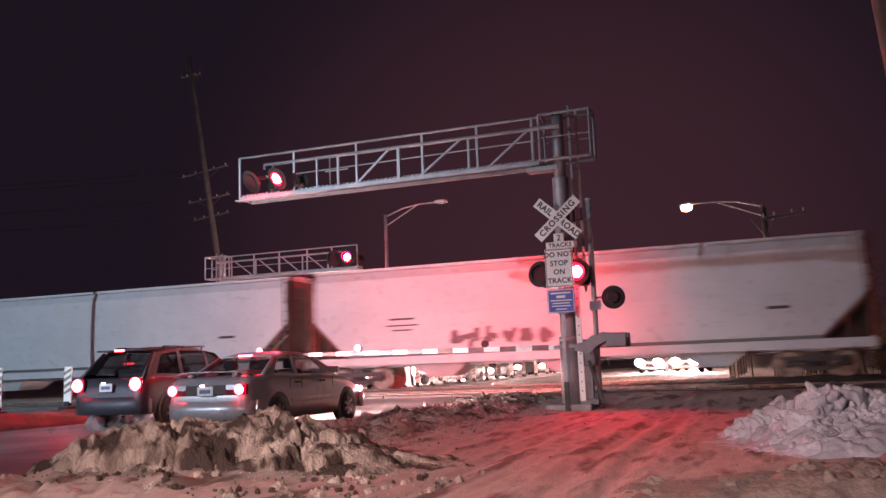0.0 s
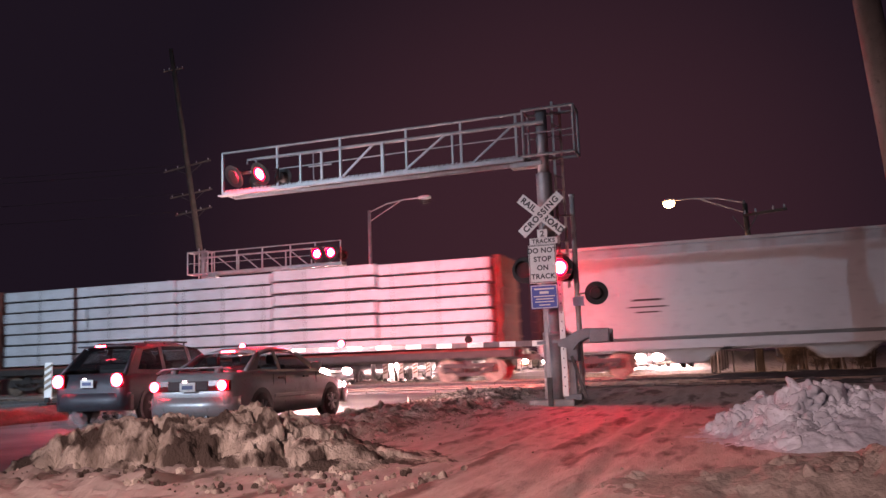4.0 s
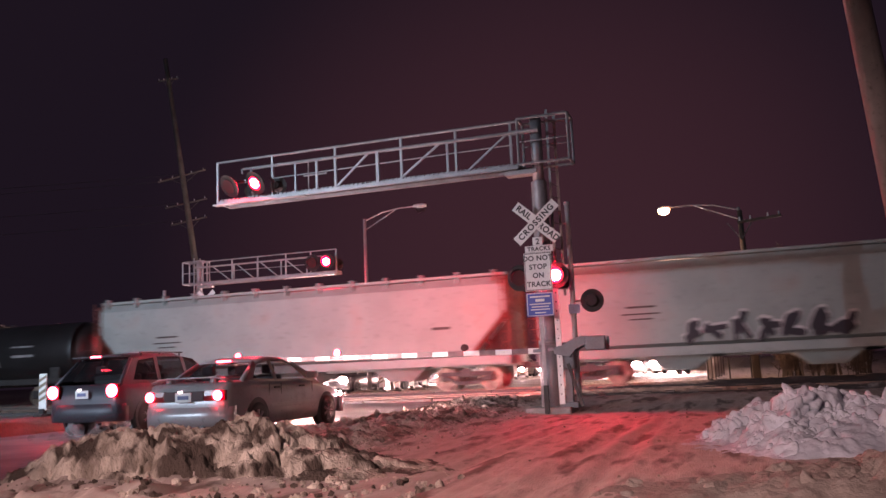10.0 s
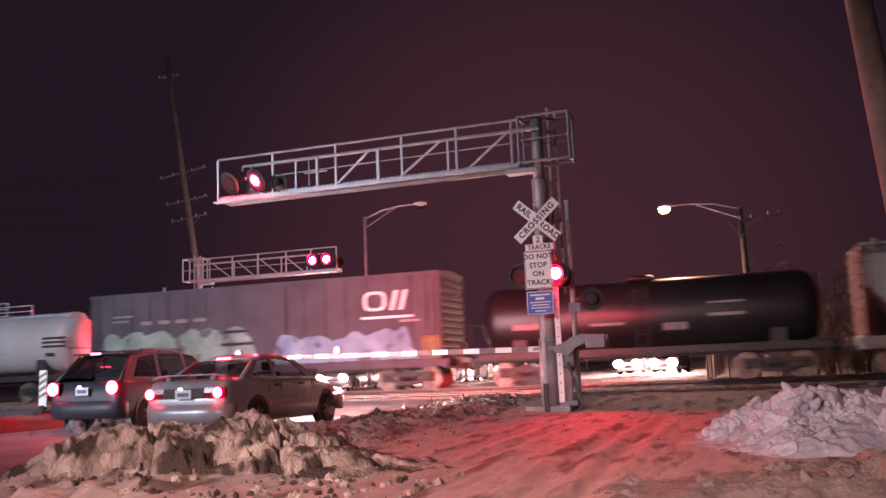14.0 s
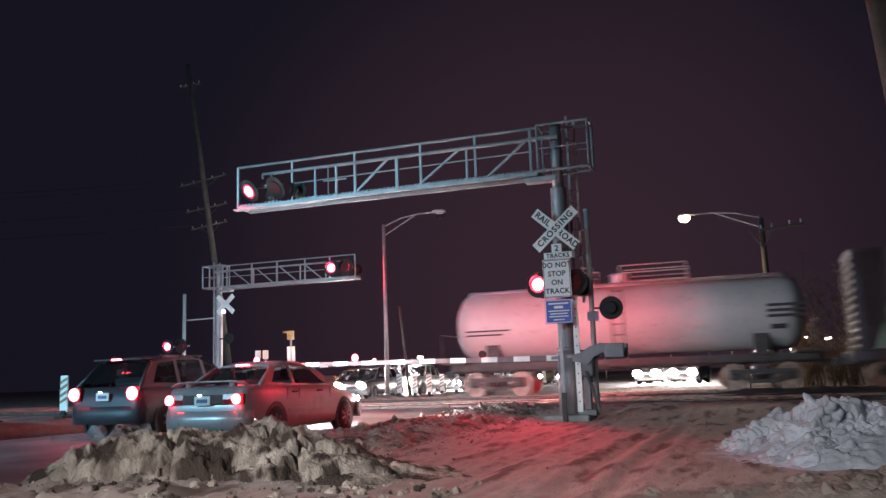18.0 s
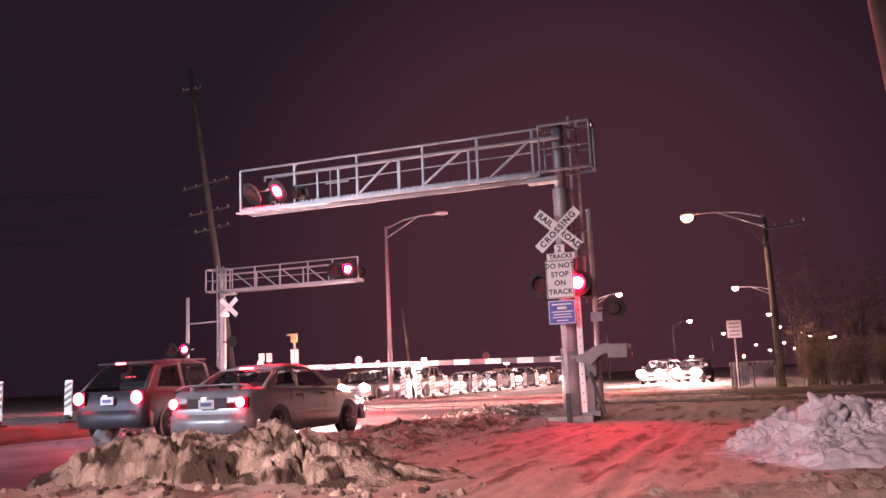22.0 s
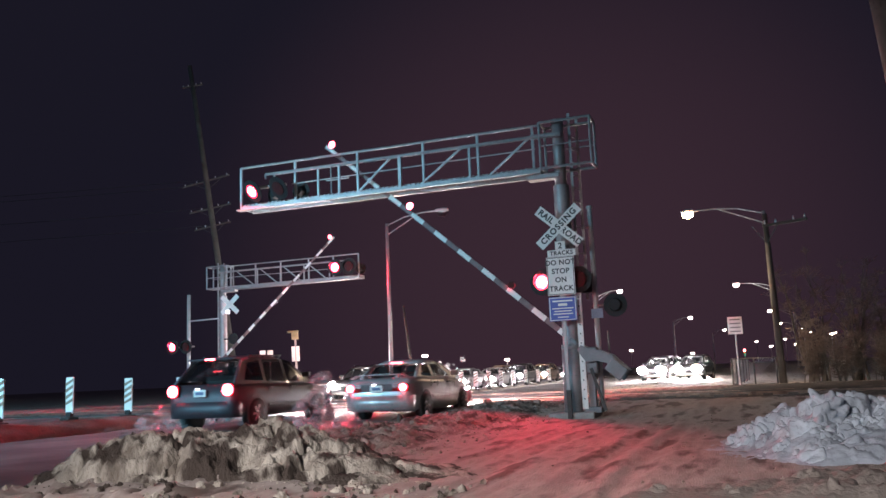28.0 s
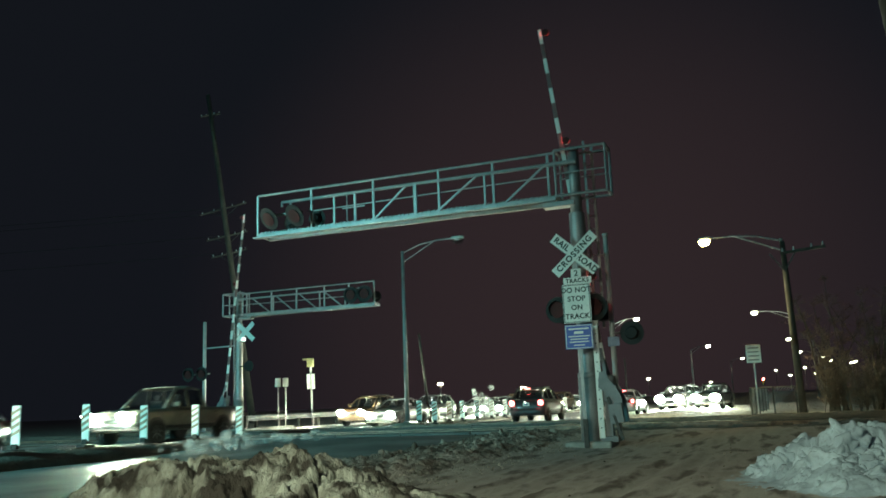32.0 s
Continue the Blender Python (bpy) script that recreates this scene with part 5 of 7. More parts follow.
letters(h3, -4.7, 0.9, 1.32, 2.08, -1.575, GRAFFITI_DARK, MARK_WHITE, 7, 12, "dark outlined graffiti letters without meaning")
add_car(h3, "d", "e")
add_car(hopper(car_len("e", "f"), 4.26, HOPPER_B, OXIDE, "pale hopper car with ribbed top edge and rusty ends", tri=1.4, th=1.55, ribs=13, snow=False, curved=False), "e", "f")
add_car(tank(car_len("f", "g"), 1.27, 2.36, TANK_BLACK, "black tank car with white markings", [(2.2, 2.15, 1.2, 0.5), (-4.6, 2.0, 1.6, 0.2), (-1.8, 2.0, 1.2, 0.1), (0.7, 1.75, 0.8, 0.25)], gap=0.62), "f", "g")
add_car(boxcar(car_len("g", "h"), 4.46), "g", "h")
add_car(tank(car_len("h", "end"), 1.30, 2.62, TANK_WHITE, "dirty white tank car at the end of the train", [(4.9, 2.72, 1.3, 0.10), (4.9, 2.54, 1.3, 0.10), (4.9, 2.36, 1.3, 0.10), (5.0, 1.98, 0.5, 0.16), (-5.6, 2.35, 1.7, 0.06), (-5.6, 2.2, 1.4, 0.06)], white=True), "h", "end")

# ---- road vehicles: local space has y forward, z from the ground ----
def vehicle(kind, paint, name, label, category, L, W, lit_tail=True, head=HEAD, group="", bulb=(0.145, 0.075)):
    t = thing(name, label, category, group=group)
    w = W / 2
    if kind == "sedan":
        body = [(0.0, 0.80, 0.38, 0.62), (0.05, 0.90, 0.28, 0.90), (0.16, 0.97, 0.22, 0.99), (0.75, 1.0, 0.20, 1.02), (1.6, 1.0, 0.20, 0.98), (3.0, 1.0, 0.20, 0.96), (3.35, 1.0, 0.20, 0.94), (L - 0.55, 0.97, 0.22, 0.82), (L - 0.12, 0.88, 0.26, 0.70), (L, 0.74, 0.34, 0.56)]
        cab = [(0.60, 1.0, 0.88), (1.22, 1.36, 0.71), (1.75, 1.44, 0.69), (2.35, 1.42, 0.69), (2.62, 1.35, 0.70), (3.36, 0.955, 0.88)]
        sides = [((0.98, 1.04, 1.28, 1.29), (1.70, 1.01, 1.72, 1.37)), ((1.80, 1.01, 1.81, 1.37), (2.95, 0.99, 2.50, 1.33))]
        axles, wr, roof = (0.92, L - 0.90), 0.315, 1.43
    elif kind == "suv":
        body = [(0.0, 0.86, 0.42, 0.72), (0.06, 0.94, 0.34, 1.02), (0.2, 0.99, 0.30, 1.06), (1.0, 1.0, 0.28, 1.05), (2.2, 1.0, 0.28, 1.03), (3.3, 1.0, 0.28, 1.02), (L - 0.75, 0.98, 0.28, 0.98), (L - 0.15, 0.90, 0.32, 0.86), (L, 0.78, 0.40, 0.66)]
        cab = [(0.10, 1.03, 0.92), (0.62, 1.60, 0.74), (1.25, 1.69, 0.71), (2.15, 1.68, 0.71), (2.62, 1.58, 0.72), (3.5, 1.02, 0.9)]
        sides = [((0.52, 1.12, 0.80, 1.52), (1.3, 1.10, 1.32, 1.58)), ((1.42, 1.08, 1.44, 1.60), (2.3, 1.06, 2.26, 1.60)), ((2.4, 1.06, 2.38, 1.60), (3.2, 1.05, 2.72, 1.55))]
        axles, wr, roof = (0.86, L - 0.92), 0.36, 1.72
    else:
        body = [(0.0, 0.92, 0.50, 0.95), (0.06, 0.98, 0.45, 1.10), (1.0, 1.0, 0.42, 1.10), (1.85, 1.0, 0.40, 1.10), (3.6, 1.0, 0.40, 1.10), (L - 0.7, 0.99, 0.40, 1.08), (L - 0.12, 0.95, 0.44, 1.0), (L, 0.85, 0.52, 0.85)]
        cab = [(1.9, 1.08, 0.92), (2.05, 1.72, 0.76), (2.6, 1.80, 0.76), (3.2, 1.78, 0.76), (4.0, 1.08, 0.90)]
        sides = [((2.06, 1.15, 2.14, 1.66), (2.75, 1.13, 2.74, 1.68)), ((2.84, 1.13, 2.84, 1.68), (3.75, 1.12, 3.25, 1.64))]
        axles, wr, roof = (1.1, L - 0.95), 0.38, 1.8
    bm = bmesh.new()
    rings = []
    for y, k, z0, z1 in body:
        ww = w * k
        h = z1 - z0
        half = [(ww * 0.80, z0), (ww * 0.96, z0 + 0.06), (ww * 0.99, z0 + h * 0.30), (ww, z0 + h * 0.55), (ww * 0.975, z0 + h * 0.82), (ww * 0.93, z1 - 0.03), (ww * 0.84, z1)]
        rings.append([(-x, y, z) for x, z in half] + [(x, y, z) for x, z in half[::-1]])
    loft(bm, rings)
    bmesh.ops.recalc_face_normals(bm, faces=bm.faces[:])
    part("body", bm, paint, t, smooth=True)
    # roof shell between the windscreen and the rear window
    bm = bmesh.new()
    rows = []
    for y, z, k in cab[1:-1]:
        ww = w * k
        rows.append([bm.verts.new((x * ww, y, z - d)) for x, d in ((-0.985, 0.085), (-0.97, 0.05), (-0.8, 0.0), (0.0, -0.012), (0.8, 0.0), (0.97, 0.05), (0.985, 0.085))])
    for a, b in zip(rows, rows[1:]):
        for q in range(6):
            bm.faces.new((a[q], b[q], b[q + 1], a[q + 1]))
    bmesh.ops.recalc_face_normals(bm, faces=bm.faces[:])
    bmesh.ops.solidify(bm, geom=bm.faces[:], thickness=0.03)
    part("roof", bm, paint, t, smooth=True)

    def cab_w(y, z):
        # half width of the cabin at a height, between its rings
        for (y0, z0, k0), (y1, z1, k1) in zip(cab, cab[1:]):
            if y0 <= y <= y1:
                u = (y - y0) / (y1 - y0)
                top, k = z0 + (z1 - z0) * u, k0 + (k1 - k0) * u
                zb = 0.9 if kind == "sedan" else 1.0
                a, b = w * 0.90, w * k
                m = b + (a - b) * 0.25
                zm = top - (top - zb) * 0.28
                if z <= zm:
                    v = min(1.0, max(0.0, (z - zb) / max(0.01, zm - zb)))
                    return a + (m - a) * v
                v = max(0.0, min(1.0, (z - zm) / max(0.01, top - 0.05 - zm)))
                return m + (b * 0.97 - m) * v
        return w * 0.9

    def top_z(y):
        for (y0, z0, _), (y1, z1, _) in zip(cab, cab[1:]):
            if y0 <= y <= y1:
                return z0 + (z1 - z0) * (y - y0) / (y1 - y0)
        return cab[0][1]

    belt = 0.93 if kind == "sedan" else 1.0
    for sg in (-1, 1):
        for (ya, za, yb, zb2), (yc, zc, yd, zd) in sides:
            bm = bmesh.new()
            pts = [(ya, za), (yc, zc), (yd, zd), (yb, zb2)]
            vs = [bm.verts.new((sg * (cab_w(y, z) + 0.004), y, z)) for y, z in pts]
            bm.faces.new(vs if sg > 0 else vs[::-1])
            bmesh.ops.solidify(bm, geom=bm.faces[:], thickness=0.006)
            part("side_window", bm, DARK_GLASS if kind == "suv" else GLASS, t, "dark side window")
        # the painted sides round the windows
        quads = []
        for (ya, za, yb, zb2), (yc, zc, yd, zd) in sides:
            quads.append([(ya, belt), (yc, belt), (yc, zc), (ya, za)])
            quads.append([(yb, zb2), (yd, zd), (yd, top_z(yd) - 0.05), (yb, top_z(yb) - 0.05)])
        for (lo0, lo1), (hi0, hi1) in zip(sides, sides[1:]):
            quads.append([(lo1[0], belt), (hi0[0], belt), (hi0[0], hi0[1]), (hi0[2], hi0[3]), (hi0[2], top_z(hi0[2]) - 0.05), (lo1[2], top_z(lo1[2]) - 0.05), (lo1[2], lo1[3]), (lo1[0], lo1[1])])
        (fa, fz, fb, fz2), (la, lz, lb, lz2) = sides[0][0], sides[-1][1]
        quads.append([(cab[0][0], belt), (fa, belt), (fa, fz), (fb, fz2), (fb, top_z(fb) - 0.05), (cab[1][0], cab[1][1] - 0.05), (cab[0][0] + 0.02, cab[0][1])])
        quads.append([(la, belt), (cab[-1][0], belt), (cab[-2][0], cab[-2][1] - 0.05), (lb, top_z(lb) - 0.05), (lb, lz2), (la, lz)])
        for pts in quads:
            bm = bmesh.new()
            slab(bm, [(sg * cab_w(y, z), y, z) for y, z in pts], (-sg, 0, 0), 0.025)
            part("pillar", bm, paint, t)
        for (y0, z0, k0), (y1, z1, k1) in ((cab[0], cab[1]), (cab[-1], cab[-2])):
            bm = bmesh.new()
            tube(bm, (sg * w * (k0 - 0.035), y0, z0), (sg * w * (k1 * 0.97 - 0.02), y1, z1 - 0.03), 0.045, 0.035, 8)
            part("window_post", bm, paint, t, "", True)
    # seats seen through the glass
    seat_z = {"sedan": 0.55, "suv": 0.70, "pickup": 0.80}[kind]
    mid = (cab[1][0] + cab[-2][0]) / 2
    for y, x, hw in ((mid + 0.12, -0.38, 0.25), (mid + 0.12, 0.38, 0.25), (mid - 0.75, 0.0, 0.62)):
        if kind == "pickup" and x == 0.0:
            continue
        bm = bmesh.new()
        box(bm, x - hw, x + hw, y, y + 0.16, seat_z, seat_z + 0.55, 0.05)
        for hx in ((x,) if hw < 0.5 else (-0.36, 0.36)):
            box(bm, hx - 0.13, hx + 0.13, y + 0.01, y + 0.11, seat_z + 0.56, seat_z + 0.74, 0.04)
        part("seat", bm, PLASTIC, t, "dark seat with head rests")
    # windscreen and rear window
    for (y0, z0, k0), (y1, z1, k1), nm in ((cab[0], cab[1], "rear_window"), (cab[-1], cab[-2], "windscreen")):
        bm = bmesh.new()
        o = -0.012 if nm == "rear_window" else 0.012
        a0, a1 = 0.16, 0.88
        q = []
        for u, s in ((a0, -1), (a0, 1), (a1, 1), (a1, -1)):
            y, z, k = y0 + (y1 - y0) * u, z0 + (z1 - z0) * u, k0 + (k1 - k0) * u
            q.append(bm.verts.new((s * w * (k - 0.07), y + o, z + 0.012)))
        bm.faces.new(q)
        bmesh.ops.solidify(bm, geom=bm.faces[:], thickness=0.006)
        part(nm, bm, GLASS, t, "dark glass pane")
    # wheels
    for ya in axles:
        for sg in (-1, 1):
            # solid dark disc in place of the wheel well's shaded hollow
            bm = bmesh.new()
            tube(bm, (sg * (w - 0.05), ya, wr * 1.04), (sg * (w * 0.995 + 0.006), ya, wr * 1.04), wr + 0.075, wr + 0.06, 24)
            part("wheel_arch", bm, PLASTIC, t)
            bm = bmesh.new()
            prof = [(-0.2, wr * 0.72), (-0.2, wr * 0.94), (-0.16, wr), (-0.03, wr), (0.012, wr * 0.94), (0.016, wr * 0.66)]
            loft(bm, [[(sg * x, r * math.cos(2 * math.pi * i / 26), r * math.sin(2 * math.pi * i / 26)) for i in range(26)] for x, r in prof])
            wh = part("wheel", bm, RUBBER, t, "black tyre with a grey rim", True)
            wh.location = (sg * w, ya, wr)
            bm = bmesh.new()
            tube(bm, (sg * 0.0, 0, 0), (sg * 0.012, 0, 0), wr * 0.64, wr * 0.6, 22)
            for i in range(7):
                a = 2 * math.pi * i / 7
                tube(bm, (sg * 0.016, wr * 0.1 * math.cos(a), wr * 0.1 * math.sin(a)), (sg * 0.016, wr * 0.55 * math.cos(a), wr * 0.55 * math.sin(a)), 0.02, 0.03, 6)
            part("rim", bm, RIM, wh)
    # bumpers
    zr = {"sedan": (0.26, 0.58), "suv": (0.31, 0.66), "pickup": (0.48, 0.68)}[kind]
    for y, nm, dy in ((0.0, "rear_bumper", -1), (L, "front_bumper", 1)):
        bm = bmesh.new()
        pts = []
        n = 12
        for i in range(n + 1):
            u = i / n * 2 - 1
            x = u * w * 0.985
            pts.append((x, y + dy * (0.06 - 0.18 * abs(u) ** 4)))
        rings = []
        for x, yy in pts:
            rings.append([(x, yy, zr[0]), (x, yy + dy * 0.02, (zr[0] + zr[1]) / 2), (x, yy, zr[1]), (x, yy - dy * 0.14, zr[1] + 0.01), (x, yy - dy * 0.14, zr[0])])
        loft(bm, rings)
        bmesh.ops.recalc_face_normals(bm, faces=bm.faces[:])
        part(nm, bm, CHROME if kind == "pickup" else paint, t, smooth=True)
    # rear lamps, plate
    zt, ht, wt = {"sedan": (0.78, 0.085, 0.36), "suv": (0.92, 0.13, 0.22), "pickup": (0.95, 0.15, 0.14)}[kind]
    for sg in (-1, 1):
        bm = bmesh.new()
        x0, x1 = sg * (w * 0.88 - wt), sg * w * 0.90
        n = 6
        rings = []
        for i in range(n + 1):
            u = i / n
            x = x0 + (x1 - x0) * u
            y = -0.025 + 0.13 * max(0, u - 0.55) ** 1.5
            rings.append([(x, y, zt - ht), (x, y - 0.02, zt), (x, y, zt + ht), (x, y + 0.06, zt + ht), (x, y + 0.06, zt - ht)])
        loft(bm, rings)
        bmesh.ops.recalc_face_normals(bm, faces=bm.faces[:])
        tl = part("tail_lamp", bm, TAIL_DIM, t, "red plastic tail lamp")
        if lit_tail:
            bm = bmesh.new()
            tube(bm, (sg * (w * 0.83 - wt * 0.12), -0.058, zt), (sg * (w * 0.83 - wt * 0.12), -0.038, zt), ht * 1.0, ht * 1.0, 16)
            part("brake_bulb", bm, TAIL, tl, "lit red brake lamp")
    bm = bmesh.new()
    zp = {"sedan": 0.76, "suv": 0.86, "pickup": 0.62}[kind]
    box(bm, -0.16, 0.16, -0.055, -0.04, zp - 0.08, zp + 0.08, 0.004)
    pl = part("number_plate", bm, WHITE_SHEET, t, "white number plate")
    bm = bmesh.new()
    box(bm, -0.11, 0.11, -0.060, -0.0555, zp - 0.035, zp + 0.03)
    part("plate_bar", bm, mat("plate_blue", (0.12, 0.16, 0.3), 0.5), pl, "plain bar in place of the number")
    bm = bmesh.new()
    box(bm, -0.09, -0.02, -0.066, -0.045, zp + 0.085, zp + 0.11)
    part("plate_lamp", bm, PLATE_LAMP, t, "lit white plate lamp")
    # headlamps
    zh = {"sedan": 0.62, "suv": 0.76, "pickup": 0.86}[kind]
    for sg in (-1, 1):
        bm = bmesh.new()
        box(bm, *sorted((sg * w * 0.50, sg * w * 0.84)), L - 0.16, L + 0.0, zh - 0.075, zh + 0.075, 0.02)
        hl = part("headlamp", bm, CHROME, t, "clear headlamp housing")
        bm = bmesh.new()
        loft(bm, [[(sg * w * 0.67 + bulb[0] * math.cos(2 * math.pi * i / 12), L + q + 0.7 * bulb[1] * (1 + math.sin(2 * math.pi * i / 12)), zh + bulb[1] * math.sin(2 * math.pi * i / 12)) for i in range(12)] for q in (-0.01, 0.012)])
        part("headlamp_bulb", bm, head, hl, "lit white headlamp")
    # mirrors, handles, grille, trim
    for sg in (-1, 1):
        bm = bmesh.new()
        ym = cab[-1][0] - 0.45
        zm = 1.0 if kind == "sedan" else 1.14
        box(bm, *sorted((sg * w * 0.92, sg * (w + 0.14))), ym - 0.06, ym + 0.06, zm, zm + 0.13, 0.025)
        part("wing_mirror", bm, paint, t)
        for yh in ((1.6, 2.55) if kind == "sedan" else (1.5, 2.45)):
            bm = bmesh.new()
            zz = 0.84 if kind == "sedan" else 0.93
            box(bm, *sorted((sg * (w * 0.965), sg * (w + 0.012))), yh - 0.09, yh + 0.09, zz, zz + 0.035, 0.008)
            part("door_handle", bm, PLASTIC, t)
        bm = bmesh.new()
        yy0, yy1 = axles[0] + wr + 0.12, axles[1] - wr - 0.12
        box(bm, *sorted((sg * (w * 0.975), sg * (w + 0.012))), yy0, yy1, 0.50, 0.57, 0.008)
        part("side_moulding", bm, PLASTIC if kind != "sedan" else paint, t)
    for yy in ((0.98 + 0.35, 1.76, 2.98) if kind == "sedan" else (1.38, 2.36, 3.3)):
        for sg in (-1, 1):
            bm = bmesh.new()
            box(bm, *sorted((sg * (w * 0.975), sg * (w * 0.985 + 0.004))), yy, yy + 0.006, 0.4, 0.93)
            part("door_gap", bm, PLASTIC, t)
    bm = bmesh.new()
    box(bm, -w * 0.45, w * 0.45, L - 0.06, L + 0.02, zh - 0.09, zh + 0.05, 0.01)
    part("grille", bm, PLASTIC, t)
    bm = bmesh.new()
    tube(bm, (w * 0.45, 0.02, 0.26), (w * 0.45, -0.08, 0.25), 0.03, seg=10)
    part("exhaust_pipe", bm, CHROME, t)
    if kind == "sedan":
        bm = bmesh.new()
        rings = []
        for i in range(11):
            u = i / 10 * 2 - 1
            x, z = u * w * 0.86, 1.075 - 0.075 * abs(u) ** 8
            rings.append([(x, 0.10, z), (x, 0.08, z + 0.02), (x, 0.30, z + 0.015), (x, 0.32, z - 0.005)])
        loft(bm, rings)
        for x in (-0.45, 0.45):
            box(bm, x - 0.05, x + 0.05, 0.16, 0.26, 0.98, 1.10)
        bmesh.ops.recalc_face_normals(bm, faces=bm.faces[:])
        part("rear_spoiler", bm, paint, t, "raised trunk spoiler", True)
        bm = bmesh.new()
        box(bm, -w * 0.46, w * 0.46, -0.045, 0.0, 0.70, 0.86, 0.01)
        part("garnish_panel", bm, GARNISH, t, "dark panel between the tail lamps")
        bm = bmesh.new()
        box(bm, -0.14, 0.14, 1.16, 1.2, 1.355, 1.385)
        part("high_brake_lamp", bm, TAIL, t, "lit high brake lamp")
    if kind == "suv":
        for sg in (-1, 1):
            bm = bmesh.new()
            tube(bm, (sg * w * 0.66, 0.95, 1.69), (sg * w * 0.66, 2.4, 1.695), 0.018, seg=8)
            for y in (1.0, 1.6, 2.3):
                tube(bm, (sg * w * 0.66, y, 1.62), (sg * w * 0.66, y, 1.69), 0.02, seg=6)
            part("roof_rail", bm, PLASTIC, t)
        bm = bmesh.new()
        box(bm, -w * 0.66, w * 0.66, 0.34, 0.70, 1.60, 1.635, 0.012)
        part("roof_spoiler", bm, paint, t)
        bm = bmesh.new()
        box(bm, -0.12, 0.12, 0.325, 0.35, 1.60, 1.635)
        part("high_brake_lamp", bm, TAIL, t, "lit high brake lamp")
    return t


def at(x, y, heading=0):
    return Matrix.Translation((x, y, rise(x, y) + 0.015)) @ pose(0, 0, 0, 0, 0, heading)


sedan = vehicle("sedan", SEDAN_PAINT, "sedan", "silver four-door sedan with lit brake lamps waiting at the crossing", "car", 4.5, 1.75, head=HEAD_DIM)
suv = vehicle("suv", SUV_PAINT, "suv", "dark pewter sport utility vehicle with roof rails and lit brake lamps", "car", 4.55, 1.84, head=HEAD_DIM)
# oncoming cars get oversized bulbs that stand for their headlamps' bloom
pickup = vehicle("pickup", TAN_PAINT, "pickup_truck", "beige pickup truck with lit headlamps in the far lanes", "truck", 5.4, 1.95, False, bulb=(0.22, 0.16))
dark_suv = vehicle("suv", DARK_PAINT, "suv", "charcoal sport utility vehicle with lit headlamps", "car", 4.6, 1.85, False, group="cars queued beyond the tracks", bulb=(0.22, 0.16))
grey_sedan = vehicle("sedan", GREY_PAINT, "sedan", "grey sedan with lit headlamps queued beyond the tracks", "car", 4.5, 1.75, False, group="cars queued beyond the tracks", bulb=(0.22, 0.16))
copper_suv = vehicle("suv", ORANGE_PAINT, "suv", "copper sport utility vehicle with lit headlamps", "car", 4.6, 1.85, False, group="cars queued beyond the tracks", bulb=(0.22, 0.16))
LANE_IN, LANE_OUT = -18.9, -22.4
# queue: (thing, lane, y of the front at rest, time it starts, speed)
QUEUE = [(copper_suv, LANE_OUT, 43.5, 31.2, 4.0)]
src = [grey_sedan, dark_suv, copper_suv, grey_sedan, dark_suv]
for i, y in enumerate((58.5, 66.0, 74.0, 82.0, 91.0)):
    QUEUE.append((copy_thing(src[i], Matrix()), LANE_IN, y, 30.6 + i * 0.4, 3.0))
for i, y in enumerate((53.5, 62.5, 72.0)):
    QUEUE.append((copy_thing(src[4 - i], Matrix()), LANE_OUT, y, 30.8 + i * 0.4, 3.0))
# the first cars of the inner lane, as the gates lift
RUNS = [(dark_suv, [(0, 37.9), (27.3, 37.9), (28.5, 35.0), (29.5, 29.8), (30, 26.9), (30.5, 23.6), (31, 19.9), (31.3, 17.5), (31.6, 14.9), (32, 11.4)]),
        (pickup, [(0, 45.0), (27.8, 45.0), (29, 41.2), (30, 34.0), (30.5, 29.4), (31, 26.2), (31.6, 23.2), (32, 21.2)]),
        (grey_sedan, [(0, 52.0), (28.3, 52.0), (30, 45.0), (30.5, 42.4), (31, 40.9), (31.6, 39.8), (32, 38.9)])]
# far cars beyond the junction, packed and given oversized bulbs to imitate headlamp glare
far_car = vehicle("suv", DARK_PAINT, "suv", "dark oncoming car with dazzling headlamps beyond the crossing", "car", 4.6, 1.85, False, head=HEAD_FAR, group="oncoming cars in the distance", bulb=(0.34, 0.25))
far_car.matrix_world = at(-6.5, 63.5, 172)
for x, y, hd in ((-4.2, 63.8, 172), (-6.7, 69.8, 172), (-4.7, 70.2, 172), (-7.2, 76.0, 172), (-5.2, 76.4, 172), (-5.9, 82.5, 172)):
    copy_thing(far_car, at(x, y, hd))

